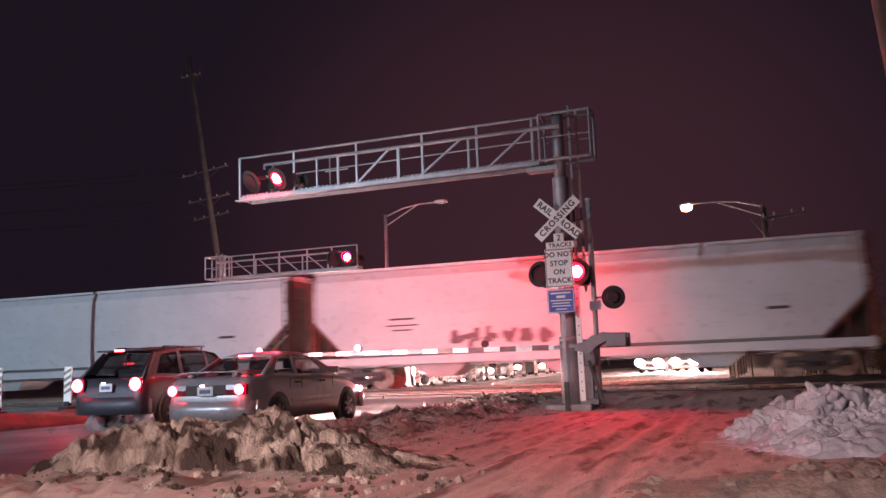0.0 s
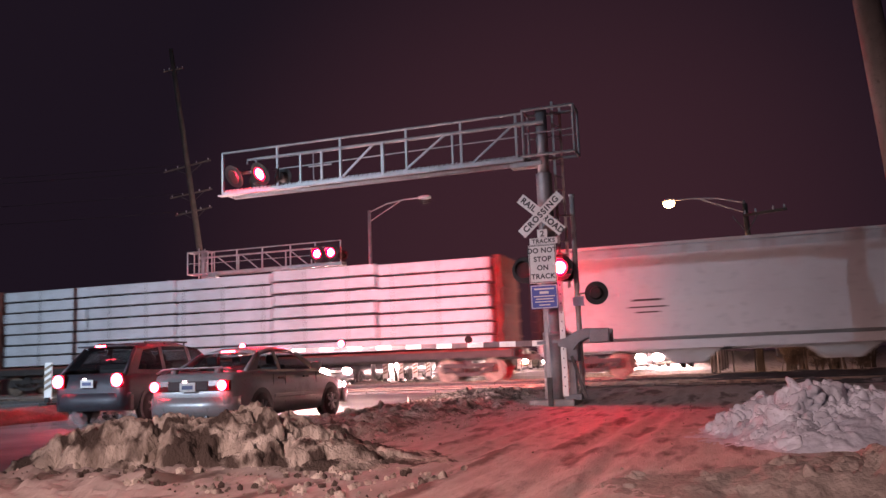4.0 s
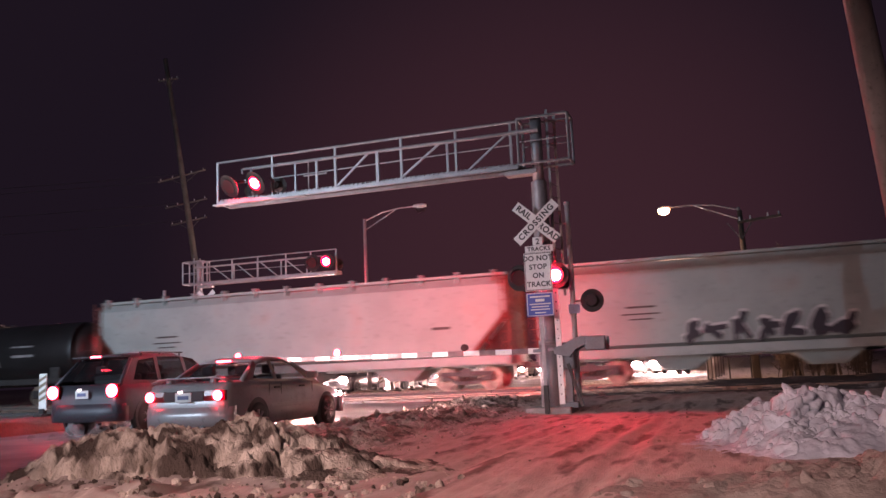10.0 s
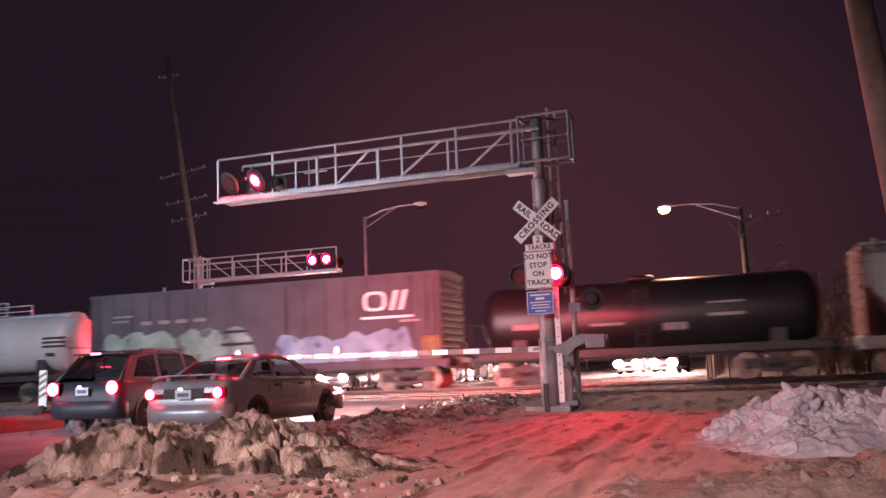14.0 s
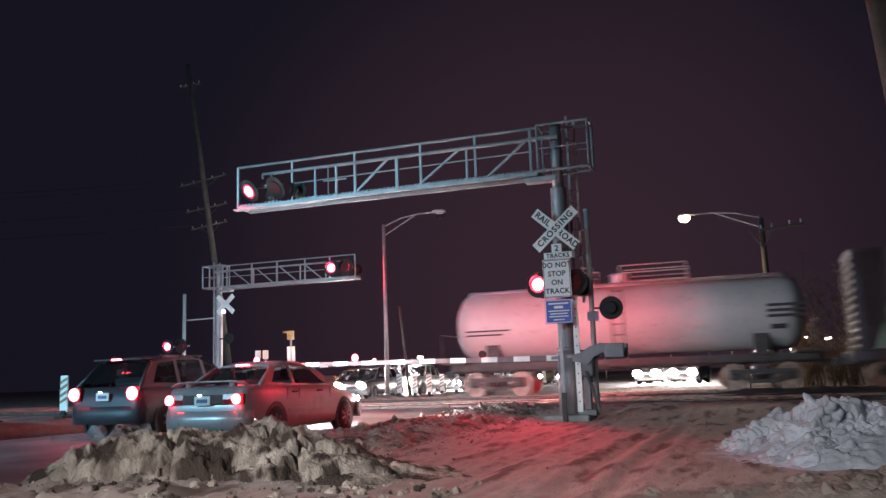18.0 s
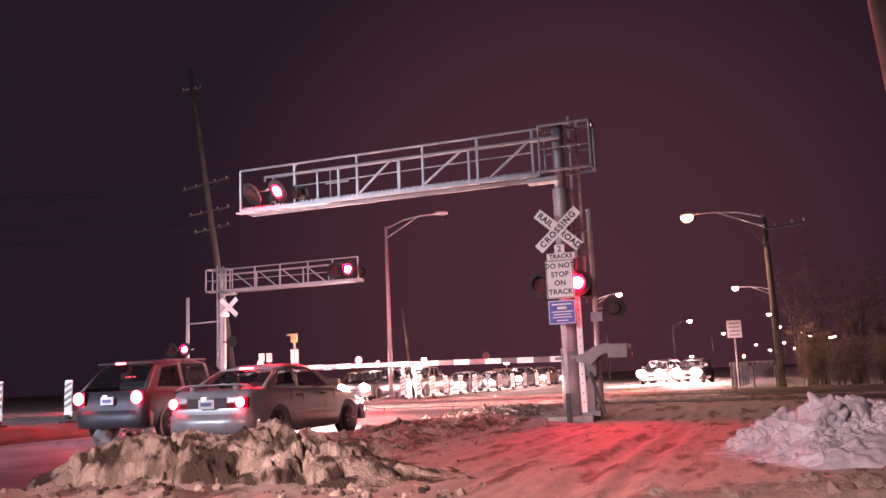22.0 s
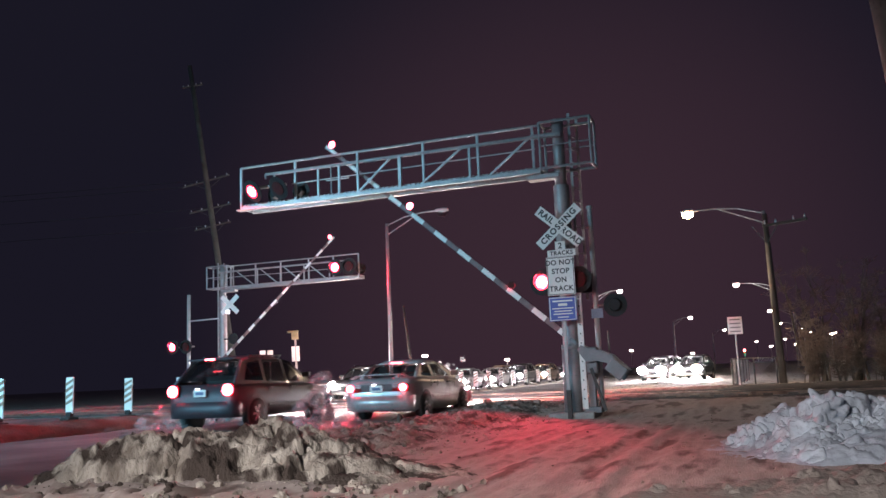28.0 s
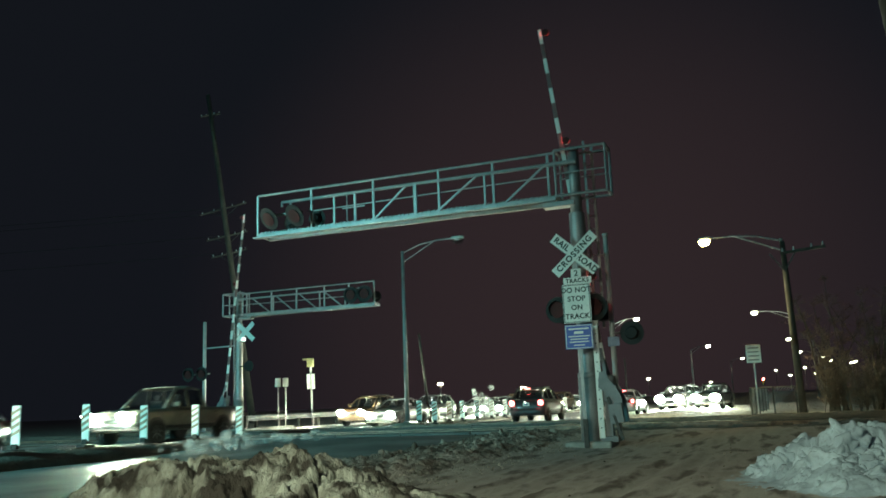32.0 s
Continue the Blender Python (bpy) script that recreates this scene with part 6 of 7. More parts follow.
# ---- roadside things ----
def street_lamp(m, height, arm, lit, label, lens=None, double=True):
    """Pole at the origin, arm along +x (negative arm: -x)."""
    t = thing("street_lamp", label, "street lamp", m, group="street lamps")
    bm = bmesh.new()
    tube(bm, (0, 0, 0), (0, 0, height), 0.11, 0.07, 12)
    tube(bm, (0, 0, 0), (0, 0, 0.35), 0.17, 0.15, 12)
    part("pole", bm, GALV, t, smooth=True)
    sg = 1 if arm > 0 else -1
    bm = bmesh.new()
    pts = [(0, 0, height - 0.1), (arm * 0.35, 0, height + 0.28), (arm * 0.7, 0, height + 0.45), (arm, 0, height + 0.5)]
    for a, b in zip(pts, pts[1:]):
        tube(bm, a, b, 0.032, seg=8)
    if double:
        tube(bm, (0, 0, height - 0.55), (arm * 0.62, 0, height + 0.38), 0.025, seg=8)
    part("arm", bm, GALV, t)
    bm = bmesh.new()
    rings = []
    for u, r, h in ((0.0, 0.05, 0.05), (0.15, 0.12, 0.09), (0.45, 0.15, 0.10), (0.62, 0.10, 0.06)):
        x = arm + sg * u - sg * 0.05
        rings.append([(x, math.cos(2 * math.pi * i / 14) * r, height + 0.52 + math.sin(2 * math.pi * i / 14) * h) for i in range(14)])
    loft(bm, rings)
    bmesh.ops.recalc_face_normals(bm, faces=bm.faces[:])
    part("lamp_head", bm, ALU, t, smooth=True)
    bm = bmesh.new()
    rings = []
    for k, z in ((1.0, 0.44), (0.95, 0.34), (0.75, 0.25), (0.35, 0.20)):
        rings.append([(arm + sg * 0.28 + math.cos(2 * math.pi * i / 12) * 0.28 * k, math.sin(2 * math.pi * i / 12) * 0.24 * k, height + z) for i in range(12)])
    loft(bm, rings)
    bmesh.ops.recalc_face_normals(bm, faces=bm.faces[:])
    part("lens", bm, (lens or SODIUM_LENS) if lit else GLASS, t, "lit lamp lens" if lit else "unlit lamp lens")
    return t


street_lamp(pose(0.75, 40.2, 0, 0, -1.5, -12), 7.75, -3.1, True, "tall steel street lamp with a lit sodium head")
spot("street_light", (-2.35, 38.9, 7.6), (-2.6, 37.6, 0), 2600, SODIUM, 150, 1.0)
street_lamp(pose(-16.25, 36.4, 0, 0, 0, 17), 8.3, 2.4, False, "tall steel street lamp with an unlit head on the median")
for x, y, h, arm in ((-3.0 + 4.6, 85.5, 8.0, -3.2), (4.4, 128.7, 7.7, -2.8), (6.5, 172, 7.6, -2.8), (-15.4, 85.5, 8.2, 2.2), (-10.6, 113.5, 6.6, 1.9), (-8.7, 168, 6.8, 1.9)):
    street_lamp(pose(x, y, 0, 0, 0, 0), h, arm, True, "distant street lamp with a lit head", WHITE_LENS)
# unseen lamps behind the onlooker, whose light falls on the signal and the snow
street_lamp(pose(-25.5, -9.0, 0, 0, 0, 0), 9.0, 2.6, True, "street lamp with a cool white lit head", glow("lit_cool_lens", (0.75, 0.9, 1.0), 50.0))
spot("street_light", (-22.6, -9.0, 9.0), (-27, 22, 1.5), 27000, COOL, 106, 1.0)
# out-of-view lamp, added to light the mounds and the drive
street_lamp(pose(-6.9, -3.5, 0, 0, 0, 0), 5.6, 2.1, True, "unseen street lamp with a white lit head beside the drive", WHITE_LENS)
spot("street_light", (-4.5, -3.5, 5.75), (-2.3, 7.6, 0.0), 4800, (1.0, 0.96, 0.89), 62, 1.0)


def utility_pole(m, height, r, arms, label, name="utility_pole", wood=None, off=0.0):
    wood = wood or WOOD
    t = thing(name, label, "utility pole", m)
    bm = bmesh.new()
    tube(bm, (0, 0, -0.3), (0, 0, height), r, r * 0.62, 14)
    part("pole", bm, wood, t, smooth=True)
    for z, w, tilt in arms:
        bm = bmesh.new()
        strut(bm, (off - w / 2, -0.12, z - tilt), (off + w / 2, -0.12, z + tilt), 0.11)
        ca = part("crossarm", bm, wood, t)
        for k in (-0.45, -0.2, 0.2, 0.45):
            bm = bmesh.new()
            tube(bm, (off + k * w, -0.12, z + tilt * 2 * k + 0.05), (off + k * w, -0.12, z + tilt * 2 * k + 0.22), 0.045, 0.03, 8)
            part("insulator", bm, ALU, ca)
        bm = bmesh.new()
        strut(bm, (0, -0.12, z - 0.8), (w * 0.3, -0.12, z), 0.04)
        strut(bm, (0, -0.12, z - 0.8), (-w * 0.3, -0.12, z), 0.04)
        part("arm_brace", bm, STEEL_DARK, t)
    return t


# leaning pole close to the onlooker
utility_pole(Matrix.Translation((2.27, 11.7, 0)) @ pose(0, 0, 0, 1.5, -4.6, 0), 10.5, 0.20, [], "leaning weathered wooden utility pole beside the snow mound", wood=GREY_WOOD)
# tall transmission pole across the tracks
utility_pole(Matrix.Translation((-42.3, 62.5, 0)) @ pose(0, 0, 0, 0, -8.0, 20), 30.0, 0.30, [(19.1, 4.2, 0.2), (16.6, 3.7, 0.1), (15.0, 3.2, 0.1), (28.0, 1.8, 0.0)], "tall grey wooden transmission pole with several crossarms", wood=WOOD)
utility_pole(Matrix.Translation((0.66, 38.7, 0)) @ pose(0, 0, 0, 0, -0.7, -12), 7.35, 0.17, [(6.85, 1.8, 0.03)], "wooden utility pole with a single crossarm behind a street lamp", wood=CREOSOTE, off=0.8)
utility_pole(Matrix.Translation((-18.1, 43.6, 0)) @ pose(0, 0, 0, 0, -5.5, 20), 5.0, 0.09, [], "thin leaning wooden pole beside the road", wood=CREOSOTE)
utility_pole(Matrix.Translation((-26.2, 21.5, 0)), 11.5, 0.10, [], "slim dark pole beyond the far lanes", wood=CREOSOTE)
utility_pole(Matrix.Translation((-16.0, 95.0, 0)), 5.2, 0.12, [], "distant wooden pole beside the road")

# wires from the transmission pole
for z in (19.3, 18.8, 16.7, 15.1):
    bm = bmesh.new()
    a, b = Vector((-44.4, 62.5, z)), Vector((-150, 30, z + 2))
    rings = []
    for i in range(25):
        u = i / 24
        p = a.lerp(b, u) + Vector((0, 0, -6 * u * (1 - u)))
        rings.append([tuple(p + Vector((0.010 * math.cos(q * 1.26), 0.018 * math.cos(q * 1.26), 0.02 * math.sin(q * 1.26)))) for q in range(5)])
    loft(bm, rings)
    tagged(part("power_line", bm, BLACK), "thin sagging dark power line", "power line", group="power lines")


def striped_panel(bm, w, z0, z1, y, n, mi):
    """Slanted orange stripes cut from the panel's face."""
    h = z1 - z0
    for i in range(n):
        c = z0 + h * (i + 0.5) / n
        s = h / n * 0.25
        sl = w * 0.5
        pts = [(-w / 2, y, max(z0, c - s - sl / 2)), (w / 2, y, min(z1, c - s + sl / 2)), (w / 2, y, min(z1, c + s + sl / 2)), (-w / 2, y, max(z0, c + s - sl / 2))]
        f = bm.faces.new([bm.verts.new(p) for p in pts])
        f.material_index = mi


def delineator(m):
    t = thing("delineator_post", "white striped delineator panel on a black rubber base", "traffic delineator", m, group="delineators along the median")
    bm = bmesh.new()
    box(bm, -0.13, 0.13, -0.02, 0.02, 0.16, 1.06, 0.03)
    part("panel", bm, WHITE_SHEET, t)
    bm = bmesh.new()
    striped_panel(bm, 0.25, 0.36, 1.02, -0.026, 4, 0)
    part("stripes", bm, mat("dull_orange", (0.30, 0.21, 0.15), 0.6), t, "dull diagonal stripes")
    bm = bmesh.new()
    box(bm, -0.15, 0.15, -0.16, 0.16, -0.02, 0.07, 0.02)
    box(bm, -0.08, 0.08, -0.05, 0.05, 0.08, 0.2, 0.01)
    part("base", bm, RUBBER, t, "black rubber base")
    return t


d0 = delineator(Matrix.Translation((-16.35, 10.5, 0.33)))
for y in (12.6, 14.7, 16.8, 18.9, 21.1, 23.3):
    copy_thing(d0, Matrix.Translation((-16.3, y, rise(-16.3, y) + 0.02 + (0.12 if y < 21.5 else 0.0) + 0.20 * (1 - step(16.8, 21, y)))) @ pose(0, 0, 0, 0, 1.0 * math.sin(y * 3), 4 * math.sin(y)))
for y in (36.5, 38.4, 40.3, 42.2, 44.5, 47.0, 49.5, 52.0, 55.0, 58.0, 61.5, 65.0):
    copy_thing(d0, Matrix.Translation((-15.7, y, rise(-15.7, y) + 0.12)) @ pose(0, 0, 0, 0, 1.5 * math.sin(y * 5), 6 * math.sin(y)))


def guardrail(x0, y0, x1, y1):
    t = thing("guardrail", "galvanized steel guardrail beyond the far lanes", "guardrail", Matrix.Identity(4))
    a, b = Vector((x0, y0, 0)), Vector((x1, y1, 0))
    n = int((b - a).length / 1.9)
    d = (b - a).normalized()
    nn = Vector((d.y, -d.x, 0))
    bm = bmesh.new()
    prof = [(0, 0.42), (0.05, 0.47), (0.0, 0.56), (0.05, 0.65), (0, 0.72), (-0.01, 0.72), (0.04, 0.65), (-0.01, 0.56), (0.04, 0.47), (-0.01, 0.42)]
    loft(bm, [[tuple(p + nn * u + Vector((0, 0, v + 0.14))) for u, v in prof] for p in (a, a.lerp(b, 0.5), b)])
    part("rail_beam", bm, GALV, t)
    for i in range(n + 1):
        p = a + (b - a) * (i / n) - nn * 0.08
        bm = bmesh.new()
        box(bm, p.x - 0.06, p.x + 0.06, p.y - 0.08, p.y + 0.08, -0.2, 0.85)
        part("post", bm, WOOD, t)
    return t


guardrail(-26.6, 37.5, -19.0 - 6.4, 62.0)
guardrail(-24.9, 36.3, -26.6, 37.5)


def plate_sign(m, w, h, z, label, lines=3, double=False, dark=False):
    t = thing("road_sign", label, "road sign", m)
    bm = bmesh.new()
    for x in ((-w * 0.5, w * 0.5) if double else (0,)):
        tube(bm, (x, 0.03, -0.1), (x, 0.03, z + h), 0.035, seg=8)
    part("post", bm, GALV, t)
    bm = bmesh.new()
    box(bm, -w / 2, w / 2, -0.012, 0, z, z + h, 0.005)
    p = part("panel", bm, WHITE_SHEET, t, "white sign panel")
    if lines:
        for i in range(lines):
            zz = z + h * (i + 0.7) / (lines + 0.4)
            bm = bmesh.new()
            box(bm, -w * 0.36, w * 0.36, -0.018, -0.0135, zz - h * 0.035, zz + h * 0.035)
            part("print_bar", bm, MARK, p, "grey bar of unreadable lettering")
    return t


plate_sign(Matrix.Translation((-1.05, 38.5, 0.0)) @ pose(0, 0, 0, 0, 0, 12), 0.60, 0.74, 2.25, "white regulatory sign on a post beyond the tracks", 4)
plate_sign(Matrix.Translation((-25.1, 39.4, 0.0)) @ pose(0, 0, 0, 0, 0, 25), 0.30, 0.46, 2.3, "small white marker sign on a post", 0)
plate_sign(Matrix.Translation((-24.7, 39.5, 0.0)) @ pose(0, 0, 0, 0, 0, 25), 0.30, 0.46, 2.3, "small white marker sign on a post", 0)
ped = thing("pedestrian_signal", "post with a yellow signal box and white plates", "signal post", Matrix.Translation((-22.5 - 2.6, 43.0, 0)) @ pose(0, 0, 0, 0, -1.5, 20))
bm = bmesh.new()
tube(bm, (0, 0, -0.1), (0, 0, 3.5), 0.06, seg=10)
part("post", bm, GALV, ped)
bm = bmesh.new()
box(bm, -0.18, 0.18, -0.2, 0.1, 3.45, 3.85, 0.03)
box(bm, -0.42, 0.2, -0.15, 0.05, 3.85, 3.95, 0.02)
part("signal_box", bm, mat("signal_yellow", (0.40, 0.33, 0.16), 0.5), ped, "yellow signal box")
for x in (-0.12, 0.13):
    bm = bmesh.new()
    box(bm, x - 0.10, x + 0.10, -0.1, -0.08, 2.2, 3.05, 0.01)
    part("plate", bm, WHITE_SHEET, ped, "narrow white plate")

# chain-link fence and brush by the far drive
def fence(x0, y0, x1, y1, h):
    t = thing("chain_link_fence", "chain-link fence with steel posts beside the far drive", "fence", Matrix.Identity(4))
    a, b = Vector((x0, y0, 0)), Vector((x1, y1, 0))
    n = max(2, int((b - a).length / 2.2))
    for i in range(n + 1):
        p = a.lerp(b, i / n)
        bm = bmesh.new()
        tube(bm, p, p + Vector((0, 0, h)), 0.035, seg=8)
        part("post", bm, STEEL_DARK, t)
    bm = bmesh.new()
    tube(bm, a + Vector((0, 0, h)), b + Vector((0, 0, h)), 0.022, seg=6)
    part("top_rail", bm, STEEL_DARK, t)
    bm = bmesh.new()
    tube(bm, a + Vector((0, 0, 0.1)), b + Vector((0, 0, 0.1)), 0.022, seg=6)
    part("bottom_rail", bm, STEEL_DARK, t)
    bm = bmesh.new()
    ln = (b - a).length
    m = int(ln / 0.11)
    for i in range(m):
        u = a.lerp(b, i / m)
        for s in (1, -1):
            e = u + (b - a).normalized() * (s * (h - 0.1))
            q = (e - a).dot((b - a).normalized())
            if q < 0 or q > ln:
                continue
            strut(bm, u + Vector((0, 0, 0.1)), e + Vector((0, 0, h)), 0.012)
    part("wire_mesh", bm, GALV, t)
    return t


fence(-1.35, 39.0, -0.9, 52.0, 1.2)
fence(-1.33, 38.98, 0.45, 39.1, 1.2)


def shrub(m, height, spread, n, seed, label, name="bare_tree"):
    """Bare winter growth: trunk, limbs and many fine twigs."""
    t = thing(name, label, "tree", m)
    rng = random.Random(seed)
    bm = bmesh.new()
    tw = bmesh.new()
    for k in range(n):
        a = rng.random() * 6.28
        r0 = rng.random() * spread * 0.35
        p = Vector((math.cos(a) * r0, math.sin(a) * r0, 0))
        d = Vector((rng.uniform(-0.22, 0.22), rng.uniform(-0.22, 0.22), 1)).normalized()
        rad = rng.uniform(0.02, 0.05) * height / 4
        hgt = height * rng.uniform(0.55, 1.0)
        for s in range(6):
            q = p + d * (hgt / 6)
            tube(bm, p, q, rad, rad * 0.8, 6, False)
            rad *= 0.8
            for _ in range(5):
                e = q + Vector((rng.uniform(-1, 1), rng.uniform(-1, 1), rng.uniform(0.1, 1.0))) * spread * rng.uniform(0.15, 0.42)
                tube(tw, q, e, rad * 0.4, 0.004, 4, False)
                for _ in range(5):
                    g = q.lerp(e, rng.uniform(0.3, 1)) + Vector((rng.uniform(-1, 1), rng.uniform(-1, 1), rng.uniform(-0.3, 1))) * spread * 0.16
                    tube(tw, q.lerp(e, rng.uniform(0.4, 0.95)), g, 0.008, 0.003, 3, False)
            d = (d + Vector((rng.uniform(-0.2, 0.2), rng.uniform(-0.2, 0.2), 0.05))).normalized()
            p = q
    part("trunk", bm, BARK, t)
    part("crown", tw, TWIG, t, "fine bare twigs")
    return t


for i, (x, y, h, s, n) in enumerate(((2.5, 44.0, 6.2, 1.5, 12), (3.9, 43.5, 5.6, 1.6, 12), (1.9, 39.5, 2.6, 1.3, 12), (5.4, 44.5, 4.8, 1.7, 11), (3.1, 39.2, 2.2, 1.3, 12), (7.2, 43.5, 4.0, 1.9, 9), (4.6, 39.6, 2.0, 1.3, 10))):
    shrub(Matrix.Translation((x, y, 0.0)), h, s, n, 40 + i, "bare winter tree with fine brown twigs" if h > 3 else "bare tangled winter brush beside the fence", "bare_tree" if h > 3 else "bare_shrub")

# dark snow berm in front of the far track
snow_pile("snow_berm", "low dark gravelly snow berm by the track", BALLAST, (-0.2, 23.2), (9.0, 24.0), 2.0, 0.14, 1.2, 33, None, 20)

# dark bare gravel round the tracks beyond the drive
BARE_GRAVEL = mat("bare_gravel", (0.040, 0.036, 0.036), 0.95, dark=(0.018, 0.016, 0.016), scale=5, bump=1.0, bscale=30)


def bed_z(x, y):
    in_x = step(-1.9, -0.9, x + 0.5 * fbm(x, y, 0.7, 3.0))
    d = abs(y - track_y(x, 28.9))
    return rise(x, y) - 0.12 + in_x * (0.22 + 0.05 * fbm(x, y, 1.3)) * (1 - step(3.3, 5.2, d + 0.5 * fbm(x, y, 0.6, 1.0)))


sheet("track_bed", [-2.4 + 0.2 * i for i in range(60)] + [10 + 6 * i for i in range(30)], [23.0 + 0.25 * i for i in range(48)], bed_z, BARE_GRAVEL, "dark bare gravel bed round the tracks beyond the drive", "gravel bed")

# distant lights of the town: small glowing lamp heads on poles
FAR = thing("far_lamp", "tiny distant lit lamp on a pole", "street lamp", Matrix.Translation((9.0, 210, 0)), group="distant lamps")
bm = bmesh.new()
tube(bm, (0, 0, 0), (0, 0, 8.0), 0.1, 0.07, 6)
part("pole", bm, GALV, FAR)
bm = bmesh.new()
box(bm, -0.35, 0.35, -0.2, 0.2, 7.9, 8.15, 0.05)
part("lamp_head", bm, WHITE_LENS, FAR, "lit lamp head")
for x, y, dz in ((12, 240, 0), (6, 260, -1), (16, 230, -1), (10, 300, -2), (2, 250, -3), (19, 260, 0), (-2, 320, 0), (-48, 120, -4), (-112, 90, -5), (-38, 130, -5), (-30, 210, -3), (-18, 240, -4)):
    copy_thing(FAR, Matrix.Translation((x, y, dz)))
SIGNAL_LENSES = []


def traffic_light(m):
    """Three-lamp head on a pole; each lens turns its lit or its dark face outward."""
    t = thing("traffic_light", "distant traffic light on a dark pole, changing to red", "traffic light", m)
    bm = bmesh.new()
    tube(bm, (0, 0, 0), (0, 0, 5.1), 0.09, 0.07, 8)
    part("post", bm, STEEL_DARK, t)
    bm = bmesh.new()
    box(bm, -0.36, 0.36, -0.20, -0.08, 2.95, 5.2, 0.03)
    head = part("lamp_head", bm, BLACK, t)
    for z, color, name in ((4.8, (1.0, 0.05, 0.06), "red"), (4.07, (1.0, 0.55, 0.08), "amber"), (3.34, (0.1, 1.0, 0.5), "green")):
        bm = bmesh.new()
        tube(bm, (0, -0.006, 0), (0, 0.006, 0), 0.30, 0.30, 16, True)
        for f in bm.faces:
            f.material_index = 0 if f.calc_center_median().y < -0.005 else 1
        lens = part("lens", bm, [glow("lit_far_" + name, color, 120.0), BLACK], head, "round " + name + " signal lens")
        lens.location = (0, -0.25, z)
        SIGNAL_LENSES.append((lens, z, name))
        bm = bmesh.new()
        box(bm, -0.31, 0.31, -0.42, -0.202, z + 0.32, z + 0.34)
        part("hood", bm, BLACK, head)


traffic_light(Matrix.Translation((-5.7, 290.0, 0.0)))


# ---- exhaust steam: thin drifting clumps behind the cars ----
def steam(seed, rx, ry, rz, n, r0=0.05, r1=0.13):
    """Many small soft clots, thick in the middle and thin at the rim."""
    rng = random.Random(seed)
    bm = bmesh.new()
    for _ in range(n):
        z = abs(rng.gauss(0, 0.5))
        c = Vector((rng.gauss(0, 0.42) * rx, rng.gauss(0, 0.42) * ry, z * rz))
        r = rng.uniform(r0, r1) * (0.8 + 0.6 * z)
        k = bmesh.ops.create_icosphere(bm, subdivisions=2, radius=r)["verts"]
        for v in k:
            v.co = c + v.co * (1 + 0.7 * noise.noise(v.co * 9 + c))
    return tagged(part("exhaust_steam", bm, STEAM, None, "", True), "thin white exhaust steam drifting over the road", "steam", group="exhaust steam", kind="stuff")


steam_sedan = steam(2, 0.75, 0.7, 0.55, 85)
steam_suv = steam(4, 0.9, 4.2, 0.30, 110)
steam_far = steam(6, 0.9, 0.8, 1.2, 130, 0.05, 0.12)

# ---- what moves ----
def blink_rows(right, y, fade=0.0):
    """Half turns of a lens, lit face out on its own beat, dark face out on the other and once the signal rests."""
    half = PERIOD / 2
    base = pose(0, y, 0)
    rows, beats = [], []
    for i in range(-20, 60):
        t0 = R_START + i * half
        beats.append((t0, (i % 2 == 0) == right))
    state = [b for t0, b in beats if t0 <= 0][-1]
    angle = 0.0 if state else 180.0
    rows.append((0.0, base @ pose(0, 0, 0, 0, 0, angle)))
    for t0, b in beats:
        if t0 <= 0.08 or t0 >= 31.9:
            continue
        want = b and t0 < DARK_AT
        if want == state:
            continue
        f0 = round((t0 if want else t0 + fade) * FPS)
        for j in range(4):
            rows.append(((f0 - 1 + j) / FPS, base @ pose(0, 0, 0, 0, 0, angle + 60 * j)))
        angle += 180
        state = want
    if state:
        f0 = round(DARK_AT * FPS)
        for j in range(4):
            rows.append(((f0 - 1 + j) / FPS, base @ pose(0, 0, 0, 0, 0, angle + 60 * j)))
        angle += 180
    rows.append((32.0, base @ pose(0, 0, 0, 0, 0, angle)))
    return rows


ARM = [(0, 0.8), (24.6, 0.8), (25.0, 1.9), (25.5, 9.4), (26.2, 18.5), (27.0, 28.5), (27.5, 34.5), (28.0, 41.1), (28.5, 46.6), (29.0, 52.0), (29.5, 57.1), (30.0, 62.5), (30.5, 68.1), (31.0, 73.0), (31.5, 77.8), (32.0, 83.2)]
# rear bumper along the road
SEDAN_Y = [(0, 12.45), (22.5, 12.46), (24.0, 12.5), (24.5, 12.64), (25.0, 12.76), (25.5, 13.0), (26.5, 14.45), (27.5, 16.9), (28.0, 18.4), (28.5, 20.9), (29.0, 23.9), (29.5, 27.4), (30.0, 31.1), (30.5, 35.1), (31.0, 39.3), (32.0, 48.6)]
SUV_Y = [(0, 14.05), (22.8, 14.07), (24.0, 14.15), (24.5, 14.25), (25.5, 14.45), (26.5, 14.75), (27.5, 15.45), (28.0, 16.15), (28.5, 17.6), (29.0, 19.4), (29.5, 21.8), (30.0, 24.7), (30.5, 27.9), (31.0, 31.8), (31.6, 37.0), (32.0, 41.1)]


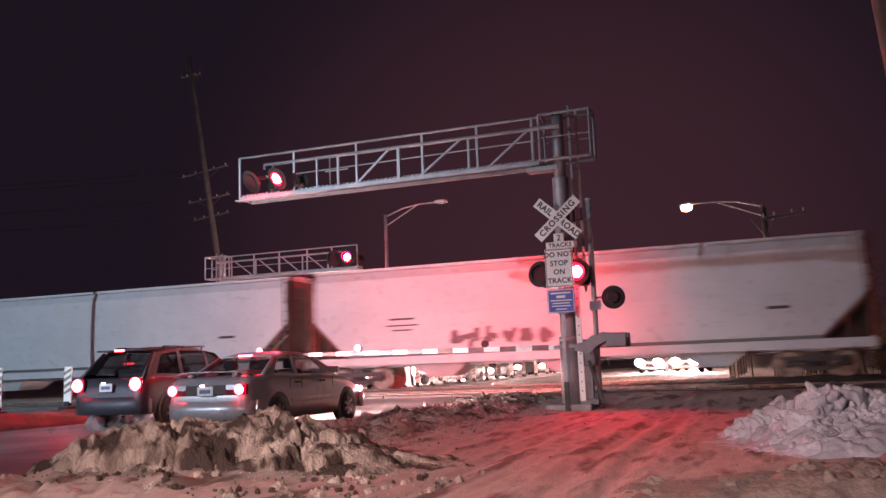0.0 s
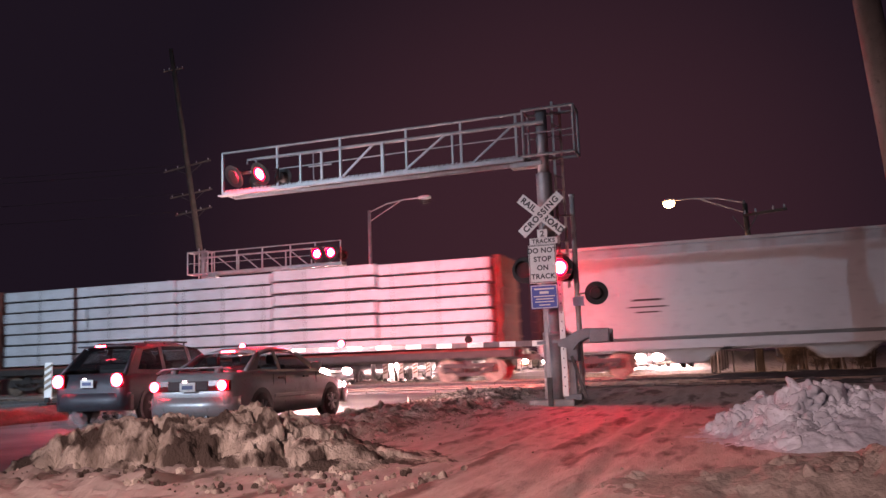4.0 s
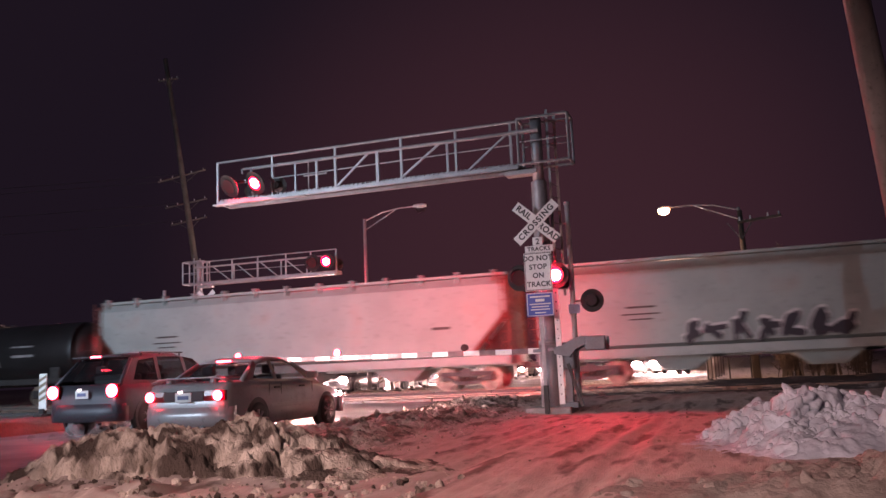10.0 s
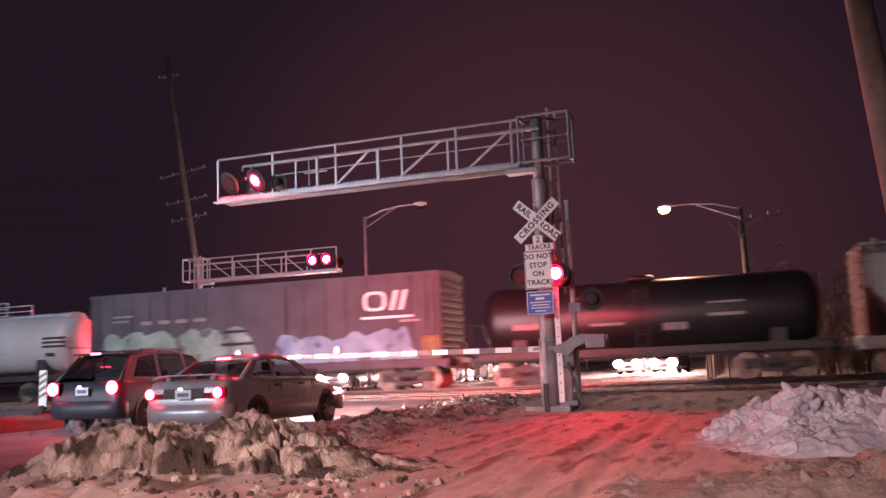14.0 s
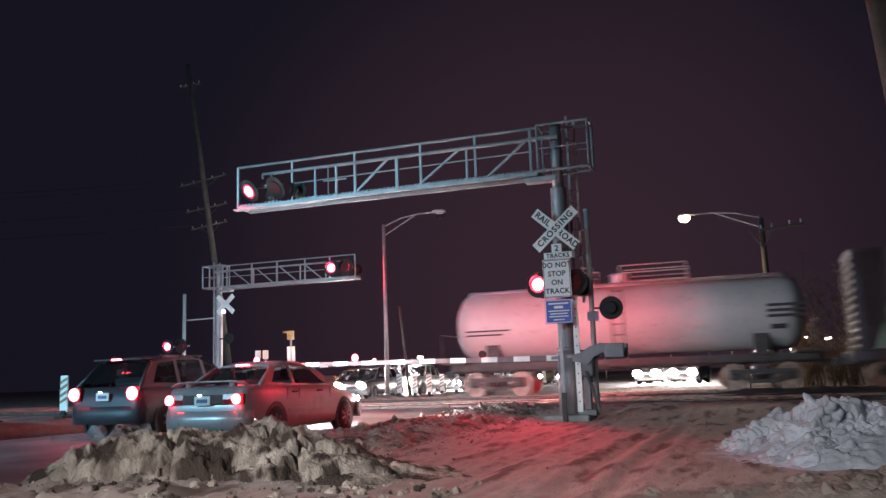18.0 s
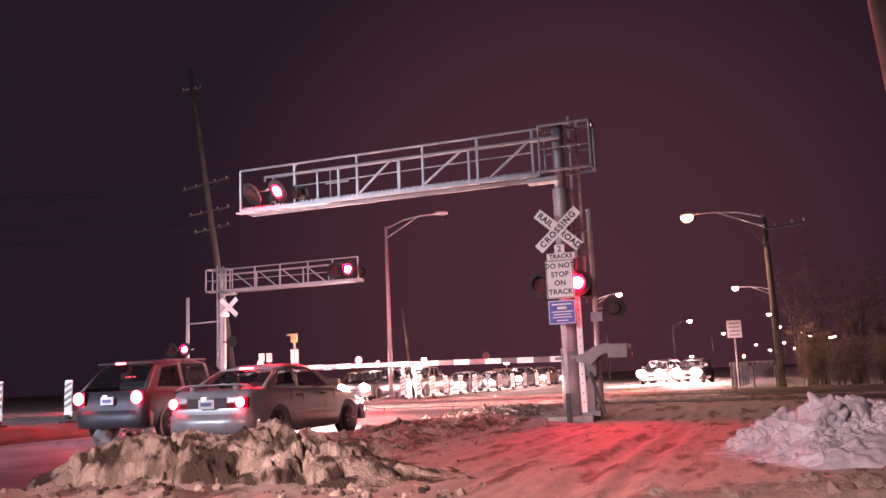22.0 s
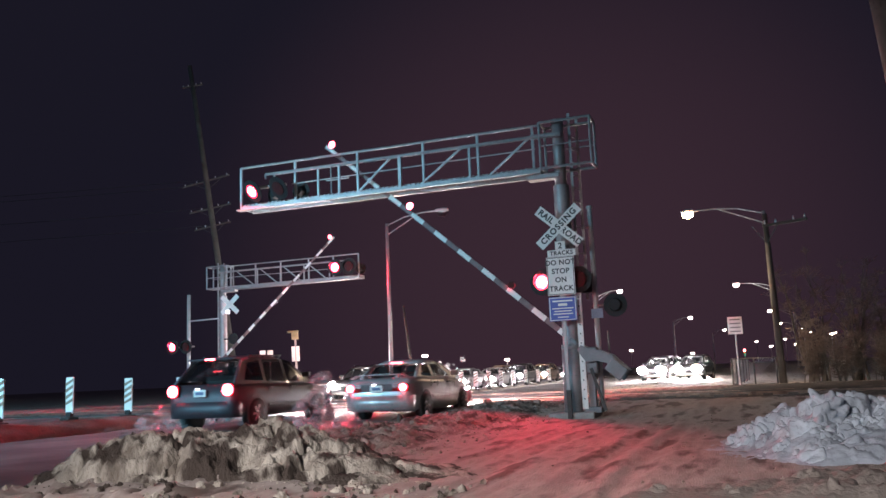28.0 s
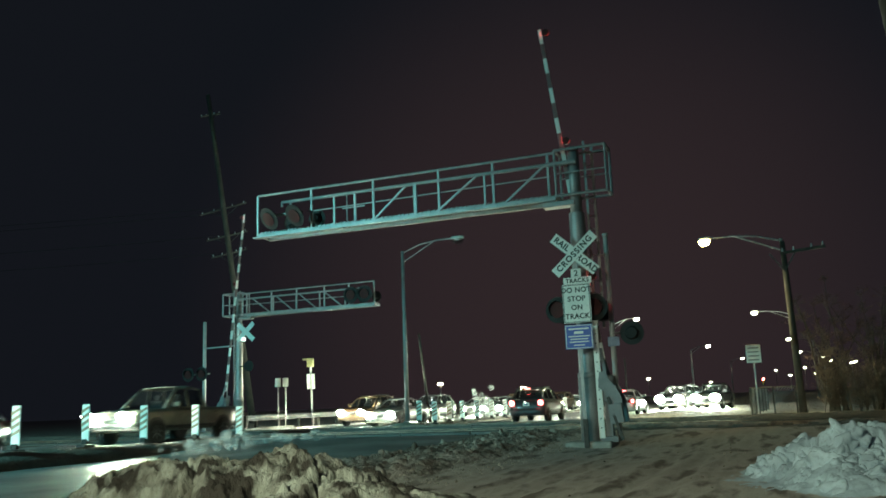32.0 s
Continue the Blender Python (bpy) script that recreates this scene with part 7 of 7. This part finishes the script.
def drive(t, lane, rows, heading=0, r=0.33, drift=0.0):
    """Along a lane; drift: how far it edges to the right as it pulls away."""
    walk(t, [(tt, at(lane + drift * step(25.4, 28.2, tt), y, heading)) for tt, y in rows])
    wheels = [o for o in t.children if o.name.split(".")[0] == "wheel"]
    dense, turn = [], 0.0
    sg = 1 if heading < 90 else -1
    dense.append((rows[0][0], 0.0))
    for (t0, y0), (t1, y1) in zip(rows, rows[1:]):
        da = -sg * math.degrees((y1 - y0) / r)
        n = max(1, math.ceil(abs(da) / 70))
        for i in range(1, n + 1):
            dense.append((t0 + (t1 - t0) * i / n, turn + da * i / n))
        turn += da
    for o in wheels:
        p = o.location.copy()
        walk(o, [(tt, pose(*p, a, 0, 0)) for tt, a in dense])


def motions():
    for t, c in CARS:
        walk(t, [(tt, TRAIN @ Matrix.Translation((train_s(c, tt), 0, 0))) for tt in (0, 4, 8, 12, 16, 20, 24, 28, 32)])
    for lens, right, y, fade in BLINK:
        walk(lens, blink_rows(right, y, fade))
    for lens, p, lit in ARM_LENSES:
        a = 0 if lit else 180
        rows = [(0, pose(*p, 0, 0, a))]
        if lit:
            rows += [(DARK_AT + j / FPS, pose(*p, 0, 0, 60 * j)) for j in range(4)]
            a = 180
        walk(lens, rows + [(32.0, pose(*p, 0, 0, a))])
    for lens, z, name in SIGNAL_LENSES:
        lit0, turns = {"green": (True, (20.8,)), "amber": (False, (20.8, 25.0)), "red": (False, (25.0,))}[name]
        a = 0 if lit0 else 180
        rows = [(0, pose(0, -0.25, z, 0, 0, a))]
        for tt in turns:
            rows += [(tt + j / FPS, pose(0, -0.25, z, 0, 0, a + 60 * j)) for j in range(4)]
            a += 180
        walk(lens, rows + [(32.0, pose(0, -0.25, z, 0, 0, a))])
    walk(near_arm, [(t, pose(0, 0, 0, 0, a, 0)) for t, a in ARM])
    walk(far_arm, [(t, pose(0, 0, 0, 0, -a, 0)) for t, a in ARM])
    drive(sedan, -9.02, SEDAN_Y, r=0.315, drift=0.42)
    drive(suv, -12.6, SUV_Y, r=0.36, drift=0.7)
    # under the cars while they wait, trailing as they pull away
    walk(steam_sedan, [(tt, pose(x, y, rise(x, y) + 0.03, 0, 0, 20 * max(0.0, tt - 25))) for tt, x, y in (
        (0, -9.1, 14.4), (25.0, -9.1, 14.6), (26.5, -9.1, 14.8), (27.5, -9.15, 16.0), (28.0, -9.15, 16.8), (28.5, -9.5, 19.6), (29.0, -9.8, 23.4), (29.5, -9.9, 27.0), (30.0, -9.9, 30.6), (31.0, -9.8, 38.5), (32.0, -9.6, 47.6))])
    walk(steam_suv, [(tt, pose(x, y, rise(x, y) + 0.03)) for tt, x, y in (
        (0, -12.7, 16.2), (25.0, -12.7, 16.4), (27.5, -13.2, 17.4), (28.5, -14.4, 21.0), (29.0, -15.4, 23.6), (29.5, -15.7, 25.0), (30.0, -15.4, 24.6), (30.5, -14.6, 22.6), (31.0, -14.4, 21.6), (32.0, -14.0, 20.4))])
    # hangs behind the first waiting car, wells up once and settles
    walk(steam_far, [(tt, pose(x, y, z, 0, 0, 12 * max(0.0, tt - 24))) for tt, x, y, z in (
        (0, -18.6, 43.8, 0.25), (23.4, -18.6, 43.8, 0.25), (24.4, -18.3, 44.4, 0.5), (25.0, -18.0, 45.0, 0.9), (25.5, -17.9, 45.4, 0.9), (26.6, -17.7, 46.0, 0.5), (28.0, -17.4, 47.0, 0.25), (32.0, -17.0, 49.0, 0.25))])
    for t, rows in RUNS:
        drive(t, LANE_IN, [(tt, y + 4.6) for tt, y in rows], 180, 0.35)
    for t, lane, y, start, v in QUEUE:
        y += 4.6
        rows = [(0, y), (start, y)]
        tt = start
        while tt < 32.0:
            tt = min(32.0, tt + 0.4)
            u = tt - start
            s = 0.5 * v * u * u / 1.5 if u < 1.5 else v * (u - 0.75)
            rows.append((tt, y - s))
        drive(t, lane, rows, 180, 0.35)


motions()
